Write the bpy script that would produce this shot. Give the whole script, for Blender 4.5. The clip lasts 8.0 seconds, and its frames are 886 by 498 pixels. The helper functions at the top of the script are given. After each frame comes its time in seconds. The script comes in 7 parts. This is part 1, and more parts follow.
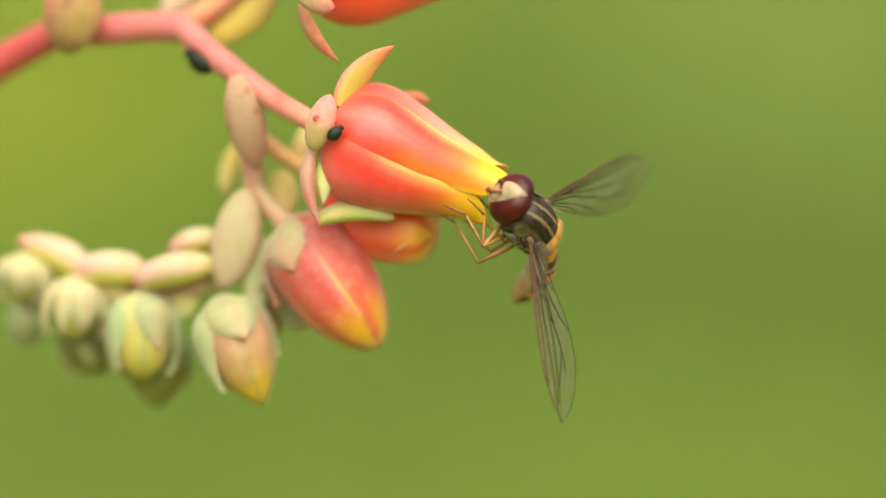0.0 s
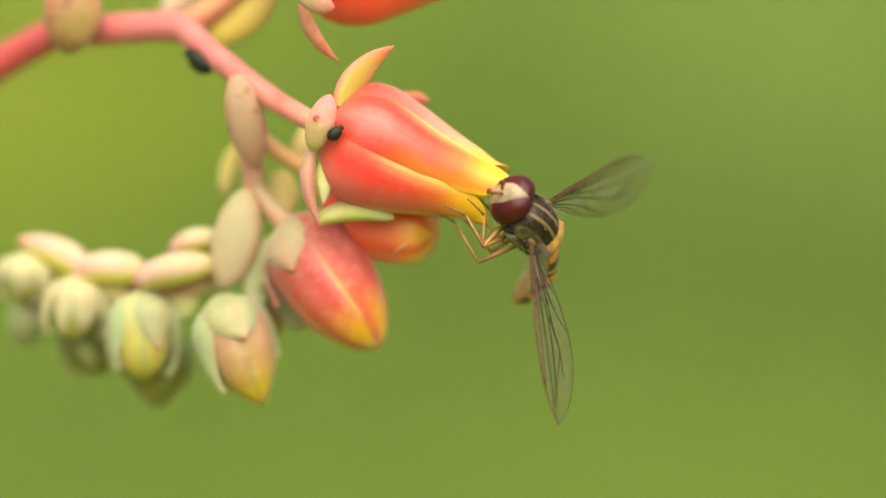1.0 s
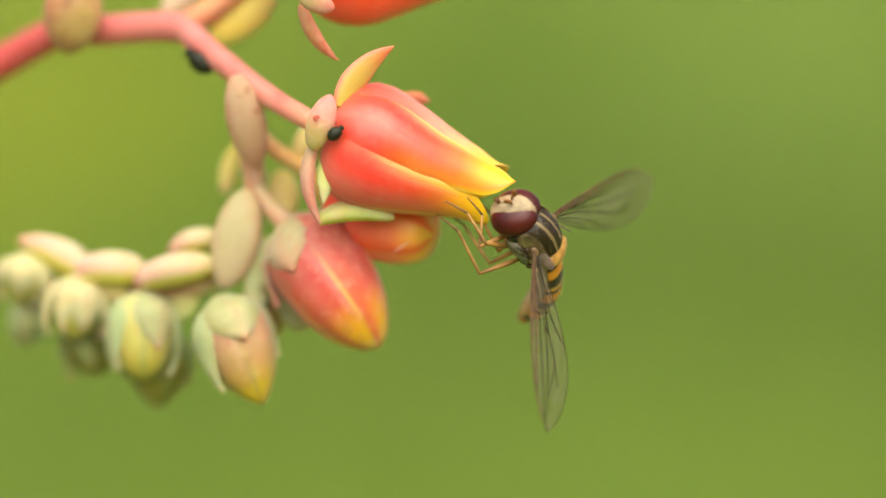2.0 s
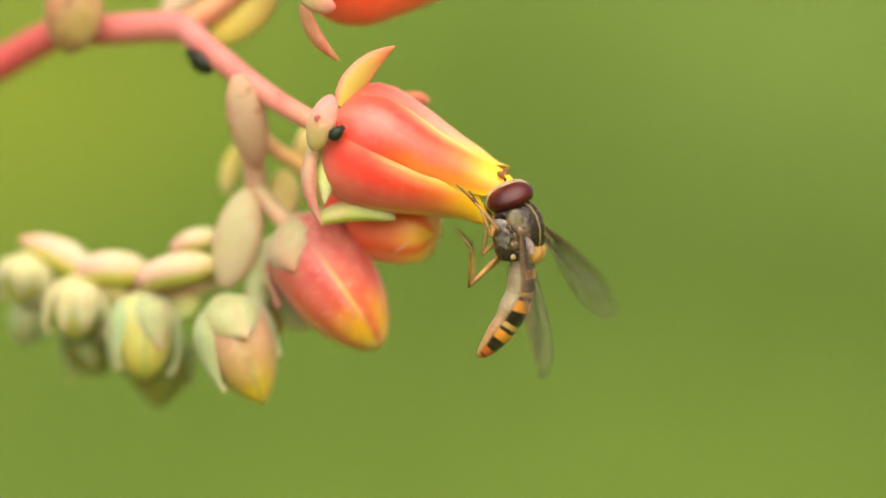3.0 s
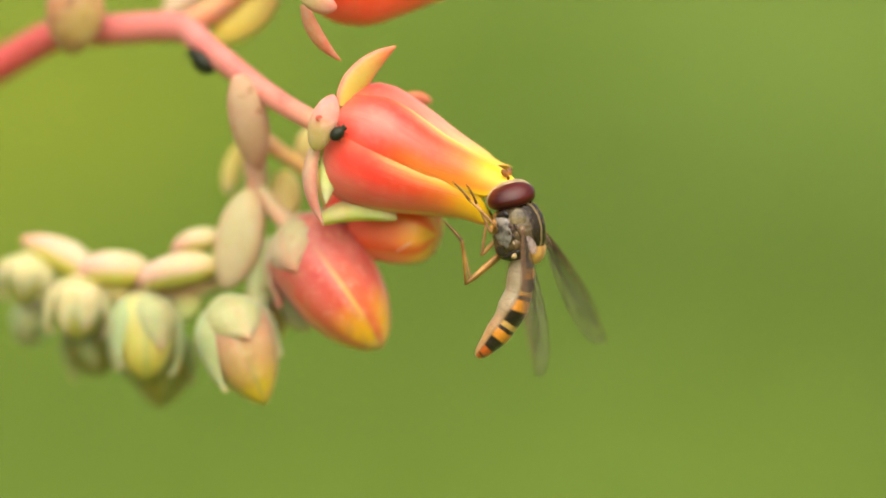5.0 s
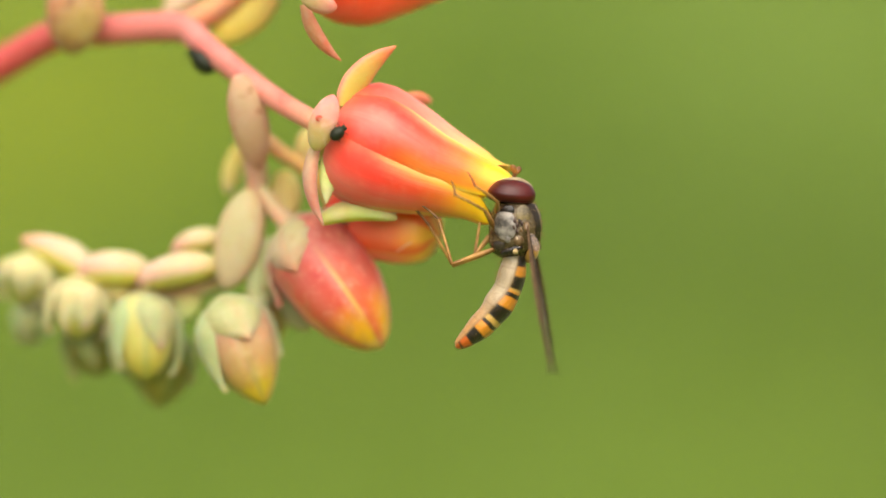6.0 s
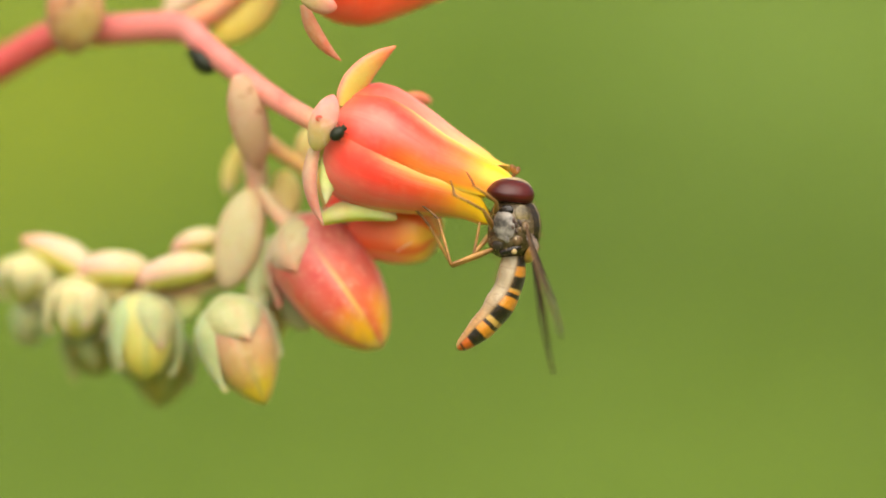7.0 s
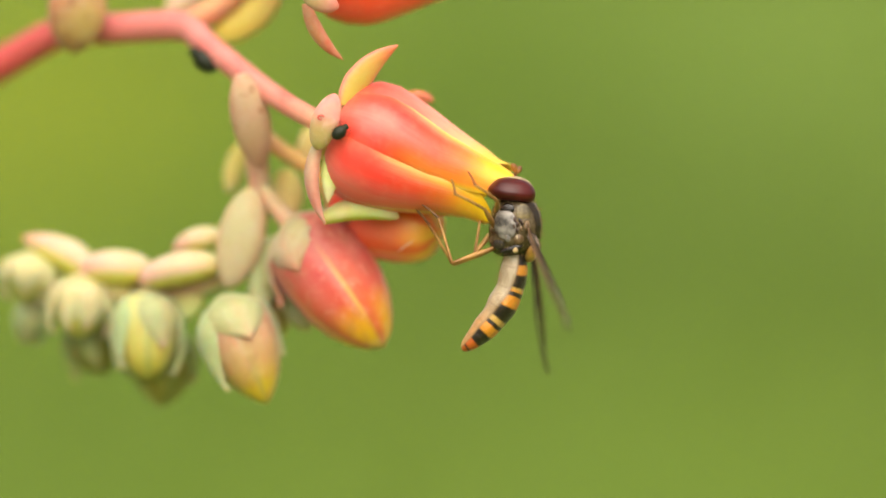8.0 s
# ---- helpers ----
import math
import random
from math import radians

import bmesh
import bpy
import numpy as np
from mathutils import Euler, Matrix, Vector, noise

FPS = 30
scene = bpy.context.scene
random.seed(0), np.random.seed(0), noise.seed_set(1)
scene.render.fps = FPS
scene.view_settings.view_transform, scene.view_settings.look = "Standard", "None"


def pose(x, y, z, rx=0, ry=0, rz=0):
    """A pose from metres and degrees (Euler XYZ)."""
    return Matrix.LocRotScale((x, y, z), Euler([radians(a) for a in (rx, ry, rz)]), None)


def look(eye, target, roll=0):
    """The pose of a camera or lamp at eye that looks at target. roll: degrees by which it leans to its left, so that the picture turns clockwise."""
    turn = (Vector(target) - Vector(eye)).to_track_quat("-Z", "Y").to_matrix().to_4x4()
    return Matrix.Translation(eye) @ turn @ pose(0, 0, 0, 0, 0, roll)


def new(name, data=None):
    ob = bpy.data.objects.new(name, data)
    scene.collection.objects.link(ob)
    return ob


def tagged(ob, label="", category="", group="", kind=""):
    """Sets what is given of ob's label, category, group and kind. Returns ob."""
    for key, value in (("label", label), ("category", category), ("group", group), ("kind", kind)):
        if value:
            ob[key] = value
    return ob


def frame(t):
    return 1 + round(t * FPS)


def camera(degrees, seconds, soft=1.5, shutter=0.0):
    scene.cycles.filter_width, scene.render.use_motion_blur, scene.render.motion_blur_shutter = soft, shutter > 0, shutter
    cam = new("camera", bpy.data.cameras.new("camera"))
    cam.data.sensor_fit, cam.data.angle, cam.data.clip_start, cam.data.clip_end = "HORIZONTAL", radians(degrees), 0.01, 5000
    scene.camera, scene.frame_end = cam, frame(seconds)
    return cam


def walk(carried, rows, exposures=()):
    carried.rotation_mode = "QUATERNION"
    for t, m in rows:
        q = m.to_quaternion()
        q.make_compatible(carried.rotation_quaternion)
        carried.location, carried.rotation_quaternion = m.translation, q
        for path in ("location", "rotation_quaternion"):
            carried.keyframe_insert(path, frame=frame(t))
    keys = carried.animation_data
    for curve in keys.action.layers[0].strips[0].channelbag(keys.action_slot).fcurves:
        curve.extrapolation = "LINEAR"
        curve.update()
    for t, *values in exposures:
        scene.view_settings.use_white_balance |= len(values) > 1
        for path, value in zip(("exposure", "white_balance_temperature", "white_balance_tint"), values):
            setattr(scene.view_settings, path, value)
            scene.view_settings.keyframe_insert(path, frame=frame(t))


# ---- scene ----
MM = 0.001
STAGE = pose(0, 0, 0.30, -6, 0, 0)      # the flower stands 30 cm above the lawn and is seen slightly from above


def at(x, y, z):
    """A place in millimetres about the flower, as a world place."""
    return STAGE @ Vector((x * MM, y * MM, z * MM))


# the camera: a long macro lens 30 cm from the flower, hardly moving
cam = camera(9.96, 8.0, soft=1.6)
cam.data.dof.use_dof = True
cam.data.dof.focus_distance = 0.2995
cam.data.dof.aperture_fstop = 10.0
EYE = STAGE @ pose(0, -0.300, 0, 90, 0, 0)


def aimed(pan, tip):
    return EYE @ pose(0, 0, 0, tip, pan, 0)


walk(cam, [(0.0, aimed(0, 0)), (1.5, aimed(0.0, 0)), (2.2, aimed(0.004, 0)), (3.0, aimed(0.014, 0.0)), (3.5, aimed(0.026, 0)),
           (4.5, aimed(0.030, 0)), (6.0, aimed(0.031, 0)), (7.0, aimed(0.030, 0)), (7.5, aimed(0.033, -0.003)),
           (8.0, aimed(0.052, -0.012))], exposures=[(0.0, 0.47, 7200, 12), (8.0, 0.47, 7200, 12)])

# ---- light: a bright overcast day ----
world = bpy.data.worlds.new("sky")
scene.world = world
world.use_nodes = True
wn = world.node_tree.nodes
sky = wn.new("ShaderNodeTexSky")
sky.sky_type, sky.sun_disc = "NISHITA", False
sky.sun_elevation, sky.sun_rotation = radians(53), radians(174)
sky.dust_density, sky.air_density = 4.0, 1.0
wn["Background"].inputs["Strength"].default_value = 0.125
veil = wn.new("ShaderNodeHueSaturation")       # high thin cloud takes most of the blue out of the sky
veil.inputs["Saturation"].default_value = 0.35
world.node_tree.links.new(sky.outputs["Color"], veil.inputs["Color"])
world.node_tree.links.new(veil.outputs["Color"], wn["Background"].inputs["Color"])
sun = new("sun", bpy.data.lights.new("sun", "SUN"))
sun.data.energy, sun.data.angle, sun.data.color = 3.35, radians(90), (1.0, 0.96, 0.88)
sun.matrix_world = look((0, 0, 5), Vector((0, 0, 5)) - Vector((0.05, -0.60, 0.80)))


# ---- materials ----
def shader(name, rough=0.5, spec=0.5, sss=0.0, soak=0.0012):
    m = bpy.data.materials.new(name)
    m.use_nodes = True
    b = m.node_tree.nodes["Principled BSDF"]
    b.inputs["Roughness"].default_value = rough
    b.inputs["Specular IOR Level"].default_value = spec
    if sss:
        b.inputs["Subsurface Weight"].default_value = sss
        b.inputs["Subsurface Radius"].default_value = (1.0, 0.5, 0.25)
        b.inputs["Subsurface Scale"].default_value = soak
        b.inputs["Sheen Weight"].default_value = 0.12
        b.inputs["Sheen Roughness"].default_value = 0.45
        b.inputs["Sheen Tint"].default_value = (1.0, 0.86, 0.82, 1)
    return m, b


def link(m, a, b):
    m.node_tree.links.new(a, b)


def node(m, kind, **values):
    n = m.node_tree.nodes.new(kind)
    for key, value in values.items():
        n.inputs[key].default_value = value
    return n


def ramp(m, factor, stops, smooth=True):
    n = node(m, "ShaderNodeValToRGB")
    n.color_ramp.interpolation = "EASE" if smooth else "LINEAR"
    e = n.color_ramp.elements
    while len(e) < len(stops):
        e.new(0.5)
    for k, (p, c) in enumerate(stops):
        e[k].position, e[k].color = p, (*c, 1)
    link(m, factor, n.inputs["Fac"])
    return n.outputs["Color"]


def blend(m, factor, a, b, kind="MIX"):
    n = node(m, "ShaderNodeMix")
    n.data_type, n.blend_type = "RGBA", kind
    for sock, value in ((n.inputs["Factor"], factor), (n.inputs[6], a), (n.inputs[7], b)):
        if isinstance(value, bpy.types.NodeSocket):
            link(m, value, sock)
        else:
            sock.default_value = value if isinstance(value, float) else (*value, 1)
    return n.outputs[2]


def calc(m, op, a, b=0.0, c=None):
    n = node(m, "ShaderNodeMath")
    n.operation = op
    for sock, value in zip(n.inputs, (a, b) if c is None else (a, b, c)):
        if isinstance(value, bpy.types.NodeSocket):
            link(m, value, sock)
        else:
            sock.default_value = value
    return n.outputs[0]


def stretch(m, value, lo, hi, to_lo=0.0, to_hi=1.0):
    n = node(m, "ShaderNodeMapRange")
    n.interpolation_type = "SMOOTHSTEP"
    link(m, value, n.inputs["Value"])
    for key, v in (("From Min", lo), ("From Max", hi), ("To Min", to_lo), ("To Max", to_hi)):
        n.inputs[key].default_value = v
    return n.outputs[0]


def grain(m, scale, detail=3.0, where="Object", along=(1, 1, 1), rough=0.55):
    tc, mp = node(m, "ShaderNodeTexCoord"), node(m, "ShaderNodeMapping")
    mp.inputs["Scale"].default_value = along
    link(m, tc.outputs[where], mp.inputs["Vector"])
    n = node(m, "ShaderNodeTexNoise", Scale=scale, Detail=detail, Roughness=rough)
    link(m, mp.outputs["Vector"], n.inputs["Vector"])
    return n.outputs["Fac"]


def uv(m):
    tc, sp = node(m, "ShaderNodeTexCoord"), node(m, "ShaderNodeSeparateXYZ")
    link(m, tc.outputs["UV"], sp.inputs["Vector"])
    return sp.outputs["X"], sp.outputs["Y"]


def relief(m, b, height, strength=0.2, distance=0.0002):
    n = node(m, "ShaderNodeBump", Strength=strength, Distance=distance)
    link(m, height, n.inputs["Height"])
    link(m, n.outputs["Normal"], b.inputs["Normal"])


def petal_material(name, stops, margin, margin_from=0.62, seam=(0.94, 0.54, 0.16), pale=(0.92, 0.42, 0.32), seam_amount=0.8, flank=None, mottle=0.05, upper_sheen=(0.93, 0.36, 0.25), wear=0.10):
    """Waxy petal: colour runs from base to tip, the flanks turn orange and the margins yellow, fine streaks and creases run lengthwise."""
    m, b = shader(name, 0.42, 0.45, 0.25, 0.0007)
    b.inputs["Sheen Weight"].default_value = 0.18
    b.inputs["Sheen Tint"].default_value = (1.0, 0.80, 0.76, 1.0)
    u, v = uv(m)
    streak, band = grain(m, 6, 4, "UV", (7, 0.7, 1)), grain(m, 4, 3, "UV", (2.6, 0.9, 1))
    mott, fleck = grain(m, 420, 3), grain(m, 1700, 3)
    vv = calc(m, "ADD", v, calc(m, "MULTIPLY", calc(m, "SUBTRACT", streak, 0.5), 0.10))
    col = ramp(m, vv, stops, False)
    off = calc(m, "MULTIPLY", calc(m, "ABSOLUTE", calc(m, "SUBTRACT", u, 0.5)), 2.0)
    if flank:
        col = blend(m, calc(m, "MULTIPLY", calc(m, "MULTIPLY", stretch(m, u, 0.46, 0.88), stretch(m, v, 0.24, 0.52)), 0.92), col, flank)
    # Pale band by the upper margin: highlight of the upward-facing half, painted in
    upper = calc(m, "MULTIPLY", calc(m, "MULTIPLY", stretch(m, u, 0.27, 0.02), stretch(m, v, 0.22, 0.46)), stretch(m, v, 0.88, 0.66))
    col = blend(m, calc(m, "MULTIPLY", upper, calc(m, "ADD", calc(m, "MULTIPLY", streak, 0.9), 0.0)), col, upper_sheen)
    keel = calc(m, "MULTIPLY", stretch(m, off, 0.55, 0.0), stretch(m, v, 0.95, 0.35))
    col = blend(m, calc(m, "MULTIPLY", keel, calc(m, "MULTIPLY", band, 0.6)), col, pale)
    edge = calc(m, "MULTIPLY", stretch(m, off, margin_from, 1.0), stretch(m, v, 0.30, 0.85, 0.05, 1.0))
    col = blend(m, edge, col, margin)
    line = calc(m, "MULTIPLY", calc(m, "MULTIPLY", stretch(m, off, 0.84, 0.98), stretch(m, v, 0.22, 0.46)), stretch(m, v, 0.86, 0.66))
    col = blend(m, calc(m, "MULTIPLY", line, seam_amount), col, seam)
    col = blend(m, calc(m, "MULTIPLY", stretch(m, streak, 0.40, 0.75, 0.0, 0.16), stretch(m, v, 0.95, 0.6)), col, blend(m, 0.6, col, (0.60, 0.03, 0.02)))
    col = blend(m, calc(m, "MULTIPLY", stretch(m, band, 0.50, 0.72, 0.0, 0.45), stretch(m, v, 0.9, 0.5)), col, blend(m, 0.6, col, (0.62, 0.03, 0.02)))
    col = blend(m, stretch(m, mott, 0.5, 0.8, 0.0, mottle), col, (0.95, 0.55, 0.40))
    col = blend(m, stretch(m, grain(m, 800, 4, "Object", (1.6, 1, 0.7)), 0.50, 0.68, 0.0, wear), col, blend(m, 0.5, col, (0.34, 0.14, 0.07)))
    col = blend(m, stretch(m, fleck, 0.45, 0.80, 0.0, mottle * 0.8), col, (0.95, 0.62, 0.48))
    link(m, col, b.inputs["Base Color"])
    relief(m, b, blend(m, 0.35, blend(m, 0.4, streak, band), fleck), 0.13, 0.0003)
    return m


def leaf_material(name, stops, spots=(0.30, 0.13, 0.05), spot_amount=0.5, bloom=(0.60, 0.56, 0.42), rough=0.55, bloom_amount=0.45, edge=0.40, under=None, dust=0.2, stain=0.55, rim_tint=(0.60, 0.20, 0.14)):
    """Succulent leaf: colour from base to tip, waxy bloom and small brown blemishes."""
    m, b = shader(name, rough, 0.3, 0.45, 0.0008)
    u, v = uv(m)
    big, fine = grain(m, 380, 3), grain(m, 2600, 3)
    vv = calc(m, "ADD", v, calc(m, "MULTIPLY", calc(m, "SUBTRACT", big, 0.5), 0.25))
    col = ramp(m, vv, stops, False)
    col = blend(m, stretch(m, big, 0.42, 0.75, 0.0, bloom_amount), col, bloom)
    col = blend(m, stretch(m, grain(m, 190, 2), 0.40, 0.68, 0.0, stain), col, blend(m, 0.5, col, (0.40, 0.42, 0.06)))
    col = blend(m, stretch(m, grain(m, 240, 2, "Object", (1.3, 0.8, 1)), 0.48, 0.70, 0.0, stain), col, blend(m, 0.5, col, (0.60, 0.16, 0.10)))
    rim = calc(m, "POWER", calc(m, "ABSOLUTE", calc(m, "COSINE", calc(m, "MULTIPLY", u, 6.2832))), 5.0)
    col = blend(m, calc(m, "MULTIPLY", rim, edge), col, rim_tint)
    # Underside: leaf green plus the glow of light coming through, painted in
    if under:
        back = calc(m, "MULTIPLY", calc(m, "MULTIPLY", stretch(m, u, 0.51, 0.60), stretch(m, u, 0.99, 0.90)), stretch(m, v, 0.95, 0.60, 0.15, 1.0))
        col = blend(m, back, col, blend(m, stretch(m, big, 0.3, 0.8, 0.0, 0.5), under, (0.36, 0.40, 0.05)))
    spot = stretch(m, grain(m, 1150, 1.5), 0.58, 0.68, 0.0, spot_amount)
    col = blend(m, spot, col, spots)
    col = blend(m, stretch(m, fine, 0.3, 0.8, 0.0, dust), col, (0.54, 0.44, 0.31))
    link(m, col, b.inputs["Base Color"])
    relief(m, b, blend(m, 0.6, grain(m, 900, 3), fine), 0.3, 0.0003)
    return m


YELLOW = (0.90, 0.54, 0.010)
MAT_FLOWER = petal_material("open_petal", [(0.0, (0.80, 0.105, 0.050)), (0.12, (0.82, 0.060, 0.040)), (0.35, (0.84, 0.042, 0.028)), (0.55, (0.88, 0.066, 0.022)), (0.70, (0.88, 0.17, 0.022)),
                                           (0.82, (0.90, 0.40, 0.015)), (0.95, YELLOW)], (0.90, 0.50, 0.012), pale=(0.92, 0.33, 0.27), flank=(0.90, 0.24, 0.026), upper_sheen=(0.95, 0.42, 0.28))
# Top petal only: light from above put into a paler copy of the colour
MAT_FLOWER_LIT = petal_material("lit_open_petal", [(0.0, (0.80, 0.105, 0.050)), (0.16, (0.82, 0.062, 0.042)), (0.36, (0.89, 0.17, 0.13)), (0.55, (0.92, 0.27, 0.19)), (0.72, (0.93, 0.38, 0.17)), (0.86, (0.92, 0.48, 0.07)), (0.97, YELLOW)],
                                 (0.93, 0.44, 0.14), margin_from=0.85, pale=(0.92, 0.36, 0.28), upper_sheen=(0.95, 0.46, 0.34))
MAT_FLOWER_DEEP = petal_material("deep_petal", [(0.0, (0.84, 0.060, 0.028)), (0.5, (0.92, 0.095, 0.020)), (0.75, (0.93, 0.22, 0.018)), (0.95, YELLOW)],
                                 (0.92, 0.38, 0.02), pale=(0.90, 0.20, 0.08), flank=(0.93, 0.18, 0.015))
MAT_BACK_BUD = petal_material("orange_bud_petal", [(0.0, (0.80, 0.040, 0.020)), (0.45, (0.93, 0.115, 0.065)), (0.72, (0.94, 0.20, 0.075)), (0.88, (0.95, 0.38, 0.06)), (0.99, (0.94, 0.45, 0.050))],
                              (0.94, 0.22, 0.04), margin_from=0.8, pale=(0.94, 0.26, 0.17), seam_amount=0.25, flank=(0.92, 0.13, 0.030))
MAT_BUD = petal_material("red_bud_petal", [(0.0, (0.457, 0.127, 0.085)), (0.40, (0.541, 0.068, 0.063)), (0.64, (0.609, 0.089, 0.051)), (0.80, (0.711, 0.305, 0.015)), (0.95, (0.711, 0.398, 0.012))],
                         (0.660, 0.271, 0.034), margin_from=0.8, upper_sheen=(0.677, 0.254, 0.211), pale=(0.660, 0.245, 0.195), seam_amount=0.45, flank=(0.660, 0.110, 0.042), mottle=0.20, wear=0.45)
MAT_BUD_TAN = petal_material("tan_bud_petal", [(0.0, (0.344, 0.301, 0.120)), (0.35, (0.413, 0.258, 0.146)), (0.66, (0.447, 0.284, 0.095)), (0.84, (0.516, 0.353, 0.017)), (0.97, (0.550, 0.361, 0.017))],
                             (0.413, 0.301, 0.060), upper_sheen=(0.499, 0.344, 0.224), pale=(0.464, 0.267, 0.163), seam=(0.464, 0.327, 0.138), seam_amount=0.22, wear=0.6, mottle=0.12)
MAT_BUD_GREEN = petal_material("green_bud_petal", [(0.0, (0.437, 0.456, 0.171)), (0.5, (0.475, 0.456, 0.114)), (0.85, (0.532, 0.437, 0.067)), (0.97, (0.532, 0.399, 0.048))],
                               (0.399, 0.399, 0.085), seam=(0.399, 0.408, 0.142), upper_sheen=(0.551, 0.541, 0.247), pale=(0.513, 0.503, 0.180))
# Darkened green bud: the shade under the upper buds is put into the colour
MAT_BUD_SHADED = petal_material("shaded_bud_petal", [(0.0, (0.14, 0.18, 0.035)), (0.6, (0.19, 0.20, 0.035)), (0.95, (0.26, 0.22, 0.03))],
                               (0.18, 0.21, 0.045), seam=(0.18, 0.21, 0.06), upper_sheen=(0.22, 0.25, 0.08), pale=(0.20, 0.23, 0.07))
MAT_BRACT_TAN = leaf_material("tan_bract", [(0.0, (0.340, 0.170, 0.085)), (0.5, (0.306, 0.153, 0.055)), (1.0, (0.238, 0.123, 0.034))], bloom=(0.281, 0.170, 0.072), spot_amount=0.75, spots=(0.136, 0.060, 0.021))
MAT_BRACT_PINK = leaf_material("pinkish_bract", [(0.0, (0.522, 0.297, 0.234)), (0.5, (0.468, 0.288, 0.198)), (1.0, (0.432, 0.180, 0.126))], bloom=(0.504, 0.387, 0.297), spot_amount=0.6, stain=0.35)
MAT_BRACT_PALE = leaf_material("pale_bract", [(0.0, (0.478, 0.488, 0.202)), (0.45, (0.552, 0.478, 0.304)), (0.72, (0.626, 0.386, 0.313)), (1.0, (0.699, 0.212, 0.202))], spot_amount=0.10,
                               bloom=(0.589, 0.488, 0.396), bloom_amount=0.6, edge=0.22, under=(0.570, 0.506, 0.064), stain=0.22)
MAT_BRACT_SAND = leaf_material("sand_bract", [(0.0, (0.409, 0.401, 0.205)), (0.5, (0.442, 0.385, 0.213)), (0.85, (0.474, 0.352, 0.221)), (1.0, (0.540, 0.229, 0.180))], spot_amount=0.10,
                               bloom=(0.508, 0.442, 0.327), bloom_amount=0.55, stain=0.25)
MAT_BRACT_YELLOW = leaf_material("yellow_bract", [(0.0, (0.80, 0.70, 0.10)), (0.6, (0.80, 0.64, 0.16)), (1.0, (0.82, 0.48, 0.22))], spot_amount=0.08, bloom_amount=0.25, stain=0.2,
                                 bloom=(0.74, 0.58, 0.34))
MAT_BRACT_LEMON = leaf_material("lemon_bract", [(0.0, (0.66, 0.60, 0.12)), (0.6, (0.68, 0.58, 0.20)), (1.0, (0.70, 0.50, 0.27))], spot_amount=0.05, bloom_amount=0.4,
                                bloom=(0.70, 0.62, 0.36), edge=0.15, stain=0.2)
MAT_SEPAL_GREEN = leaf_material("green_sepal", [(0.0, (0.291, 0.338, 0.154)), (0.6, (0.326, 0.355, 0.166)), (0.85, (0.393, 0.342, 0.188)), (1.0, (0.565, 0.222, 0.163))], stain=0.22, spot_amount=0.04,
                                bloom=(0.402, 0.411, 0.273), bloom_amount=0.5, edge=0.10)
MAT_SEPAL_MINT = leaf_material("mint_sepal", [(0.0, (0.313, 0.405, 0.184)), (0.6, (0.340, 0.432, 0.212)), (0.9, (0.414, 0.442, 0.230)), (1.0, (0.497, 0.405, 0.230))], stain=0.15, spot_amount=0.03,
                               bloom=(0.423, 0.497, 0.322), bloom_amount=0.55, edge=0.05)
MAT_SEPAL_CREAM = leaf_material("cream_sepal", [(0.0, (0.446, 0.455, 0.215)), (0.7, (0.483, 0.465, 0.250)), (1.0, (0.554, 0.375, 0.250))], stain=0.2, spot_amount=0.04, bloom=(0.536, 0.500, 0.357), bloom_amount=0.5, edge=0.08)
# Sepals of the lower buds, darkened in colour to stand for shade
MAT_SEPAL_SHADED = leaf_material("shaded_sepal", [(0.0, (0.12, 0.17, 0.045)), (0.7, (0.16, 0.21, 0.06)), (1.0, (0.28, 0.24, 0.11))], stain=0.2, spot_amount=0.05, bloom=(0.20, 0.24, 0.11), edge=0.05, dust=0.05)
MAT_SEPAL_ORANGE = leaf_material("orange_sepal", [(0.0, (0.46, 0.46, 0.08)), (0.45, (0.50, 0.42, 0.08)), (0.66, (0.60, 0.27, 0.08)), (0.82, (0.74, 0.08, 0.07)), (1.0, (0.70, 0.04, 0.05))], spot_amount=0.1, edge=0.9, rim_tint=(0.76, 0.20, 0.17), bloom_amount=0.06, dust=0.06,
                                 bloom=(0.66, 0.28, 0.17))
MAT_SEPAL_PINK = leaf_material("pink_sepal", [(0.0, (0.34, 0.30, 0.09)), (0.45, (0.44, 0.25, 0.14)), (0.75, (0.56, 0.20, 0.16)), (1.0, (0.62, 0.10, 0.08))], spot_amount=0.1,
                               bloom=(0.56, 0.36, 0.27), bloom_amount=0.35)
MAT_SEPAL_MAUVE = leaf_material("mauve_sepal", [(0.0, (0.38, 0.30, 0.16)), (0.4, (0.42, 0.24, 0.18)), (0.75, (0.44, 0.16, 0.14)), (1.0, (0.46, 0.08, 0.07))], spot_amount=0.1,
                                bloom=(0.48, 0.36, 0.32), bloom_amount=0.6)
MAT_SEPAL_RUST = leaf_material("rust_sepal", [(0.0, (0.50, 0.20, 0.13)), (0.5, (0.42, 0.10, 0.06)), (1.0, (0.40, 0.06, 0.04))], spot_amount=0.1, bloom=(0.52, 0.26, 0.18),
                               bloom_amount=0.25)
MAT_SEPAL_GREY = leaf_material("greyish_sepal", [(0.0, (0.360, 0.333, 0.198)), (0.5, (0.414, 0.306, 0.207)), (0.8, (0.504, 0.216, 0.171)), (1.0, (0.558, 0.144, 0.126))], spot_amount=0.15, bloom=(0.450, 0.378, 0.288), edge=0.2)
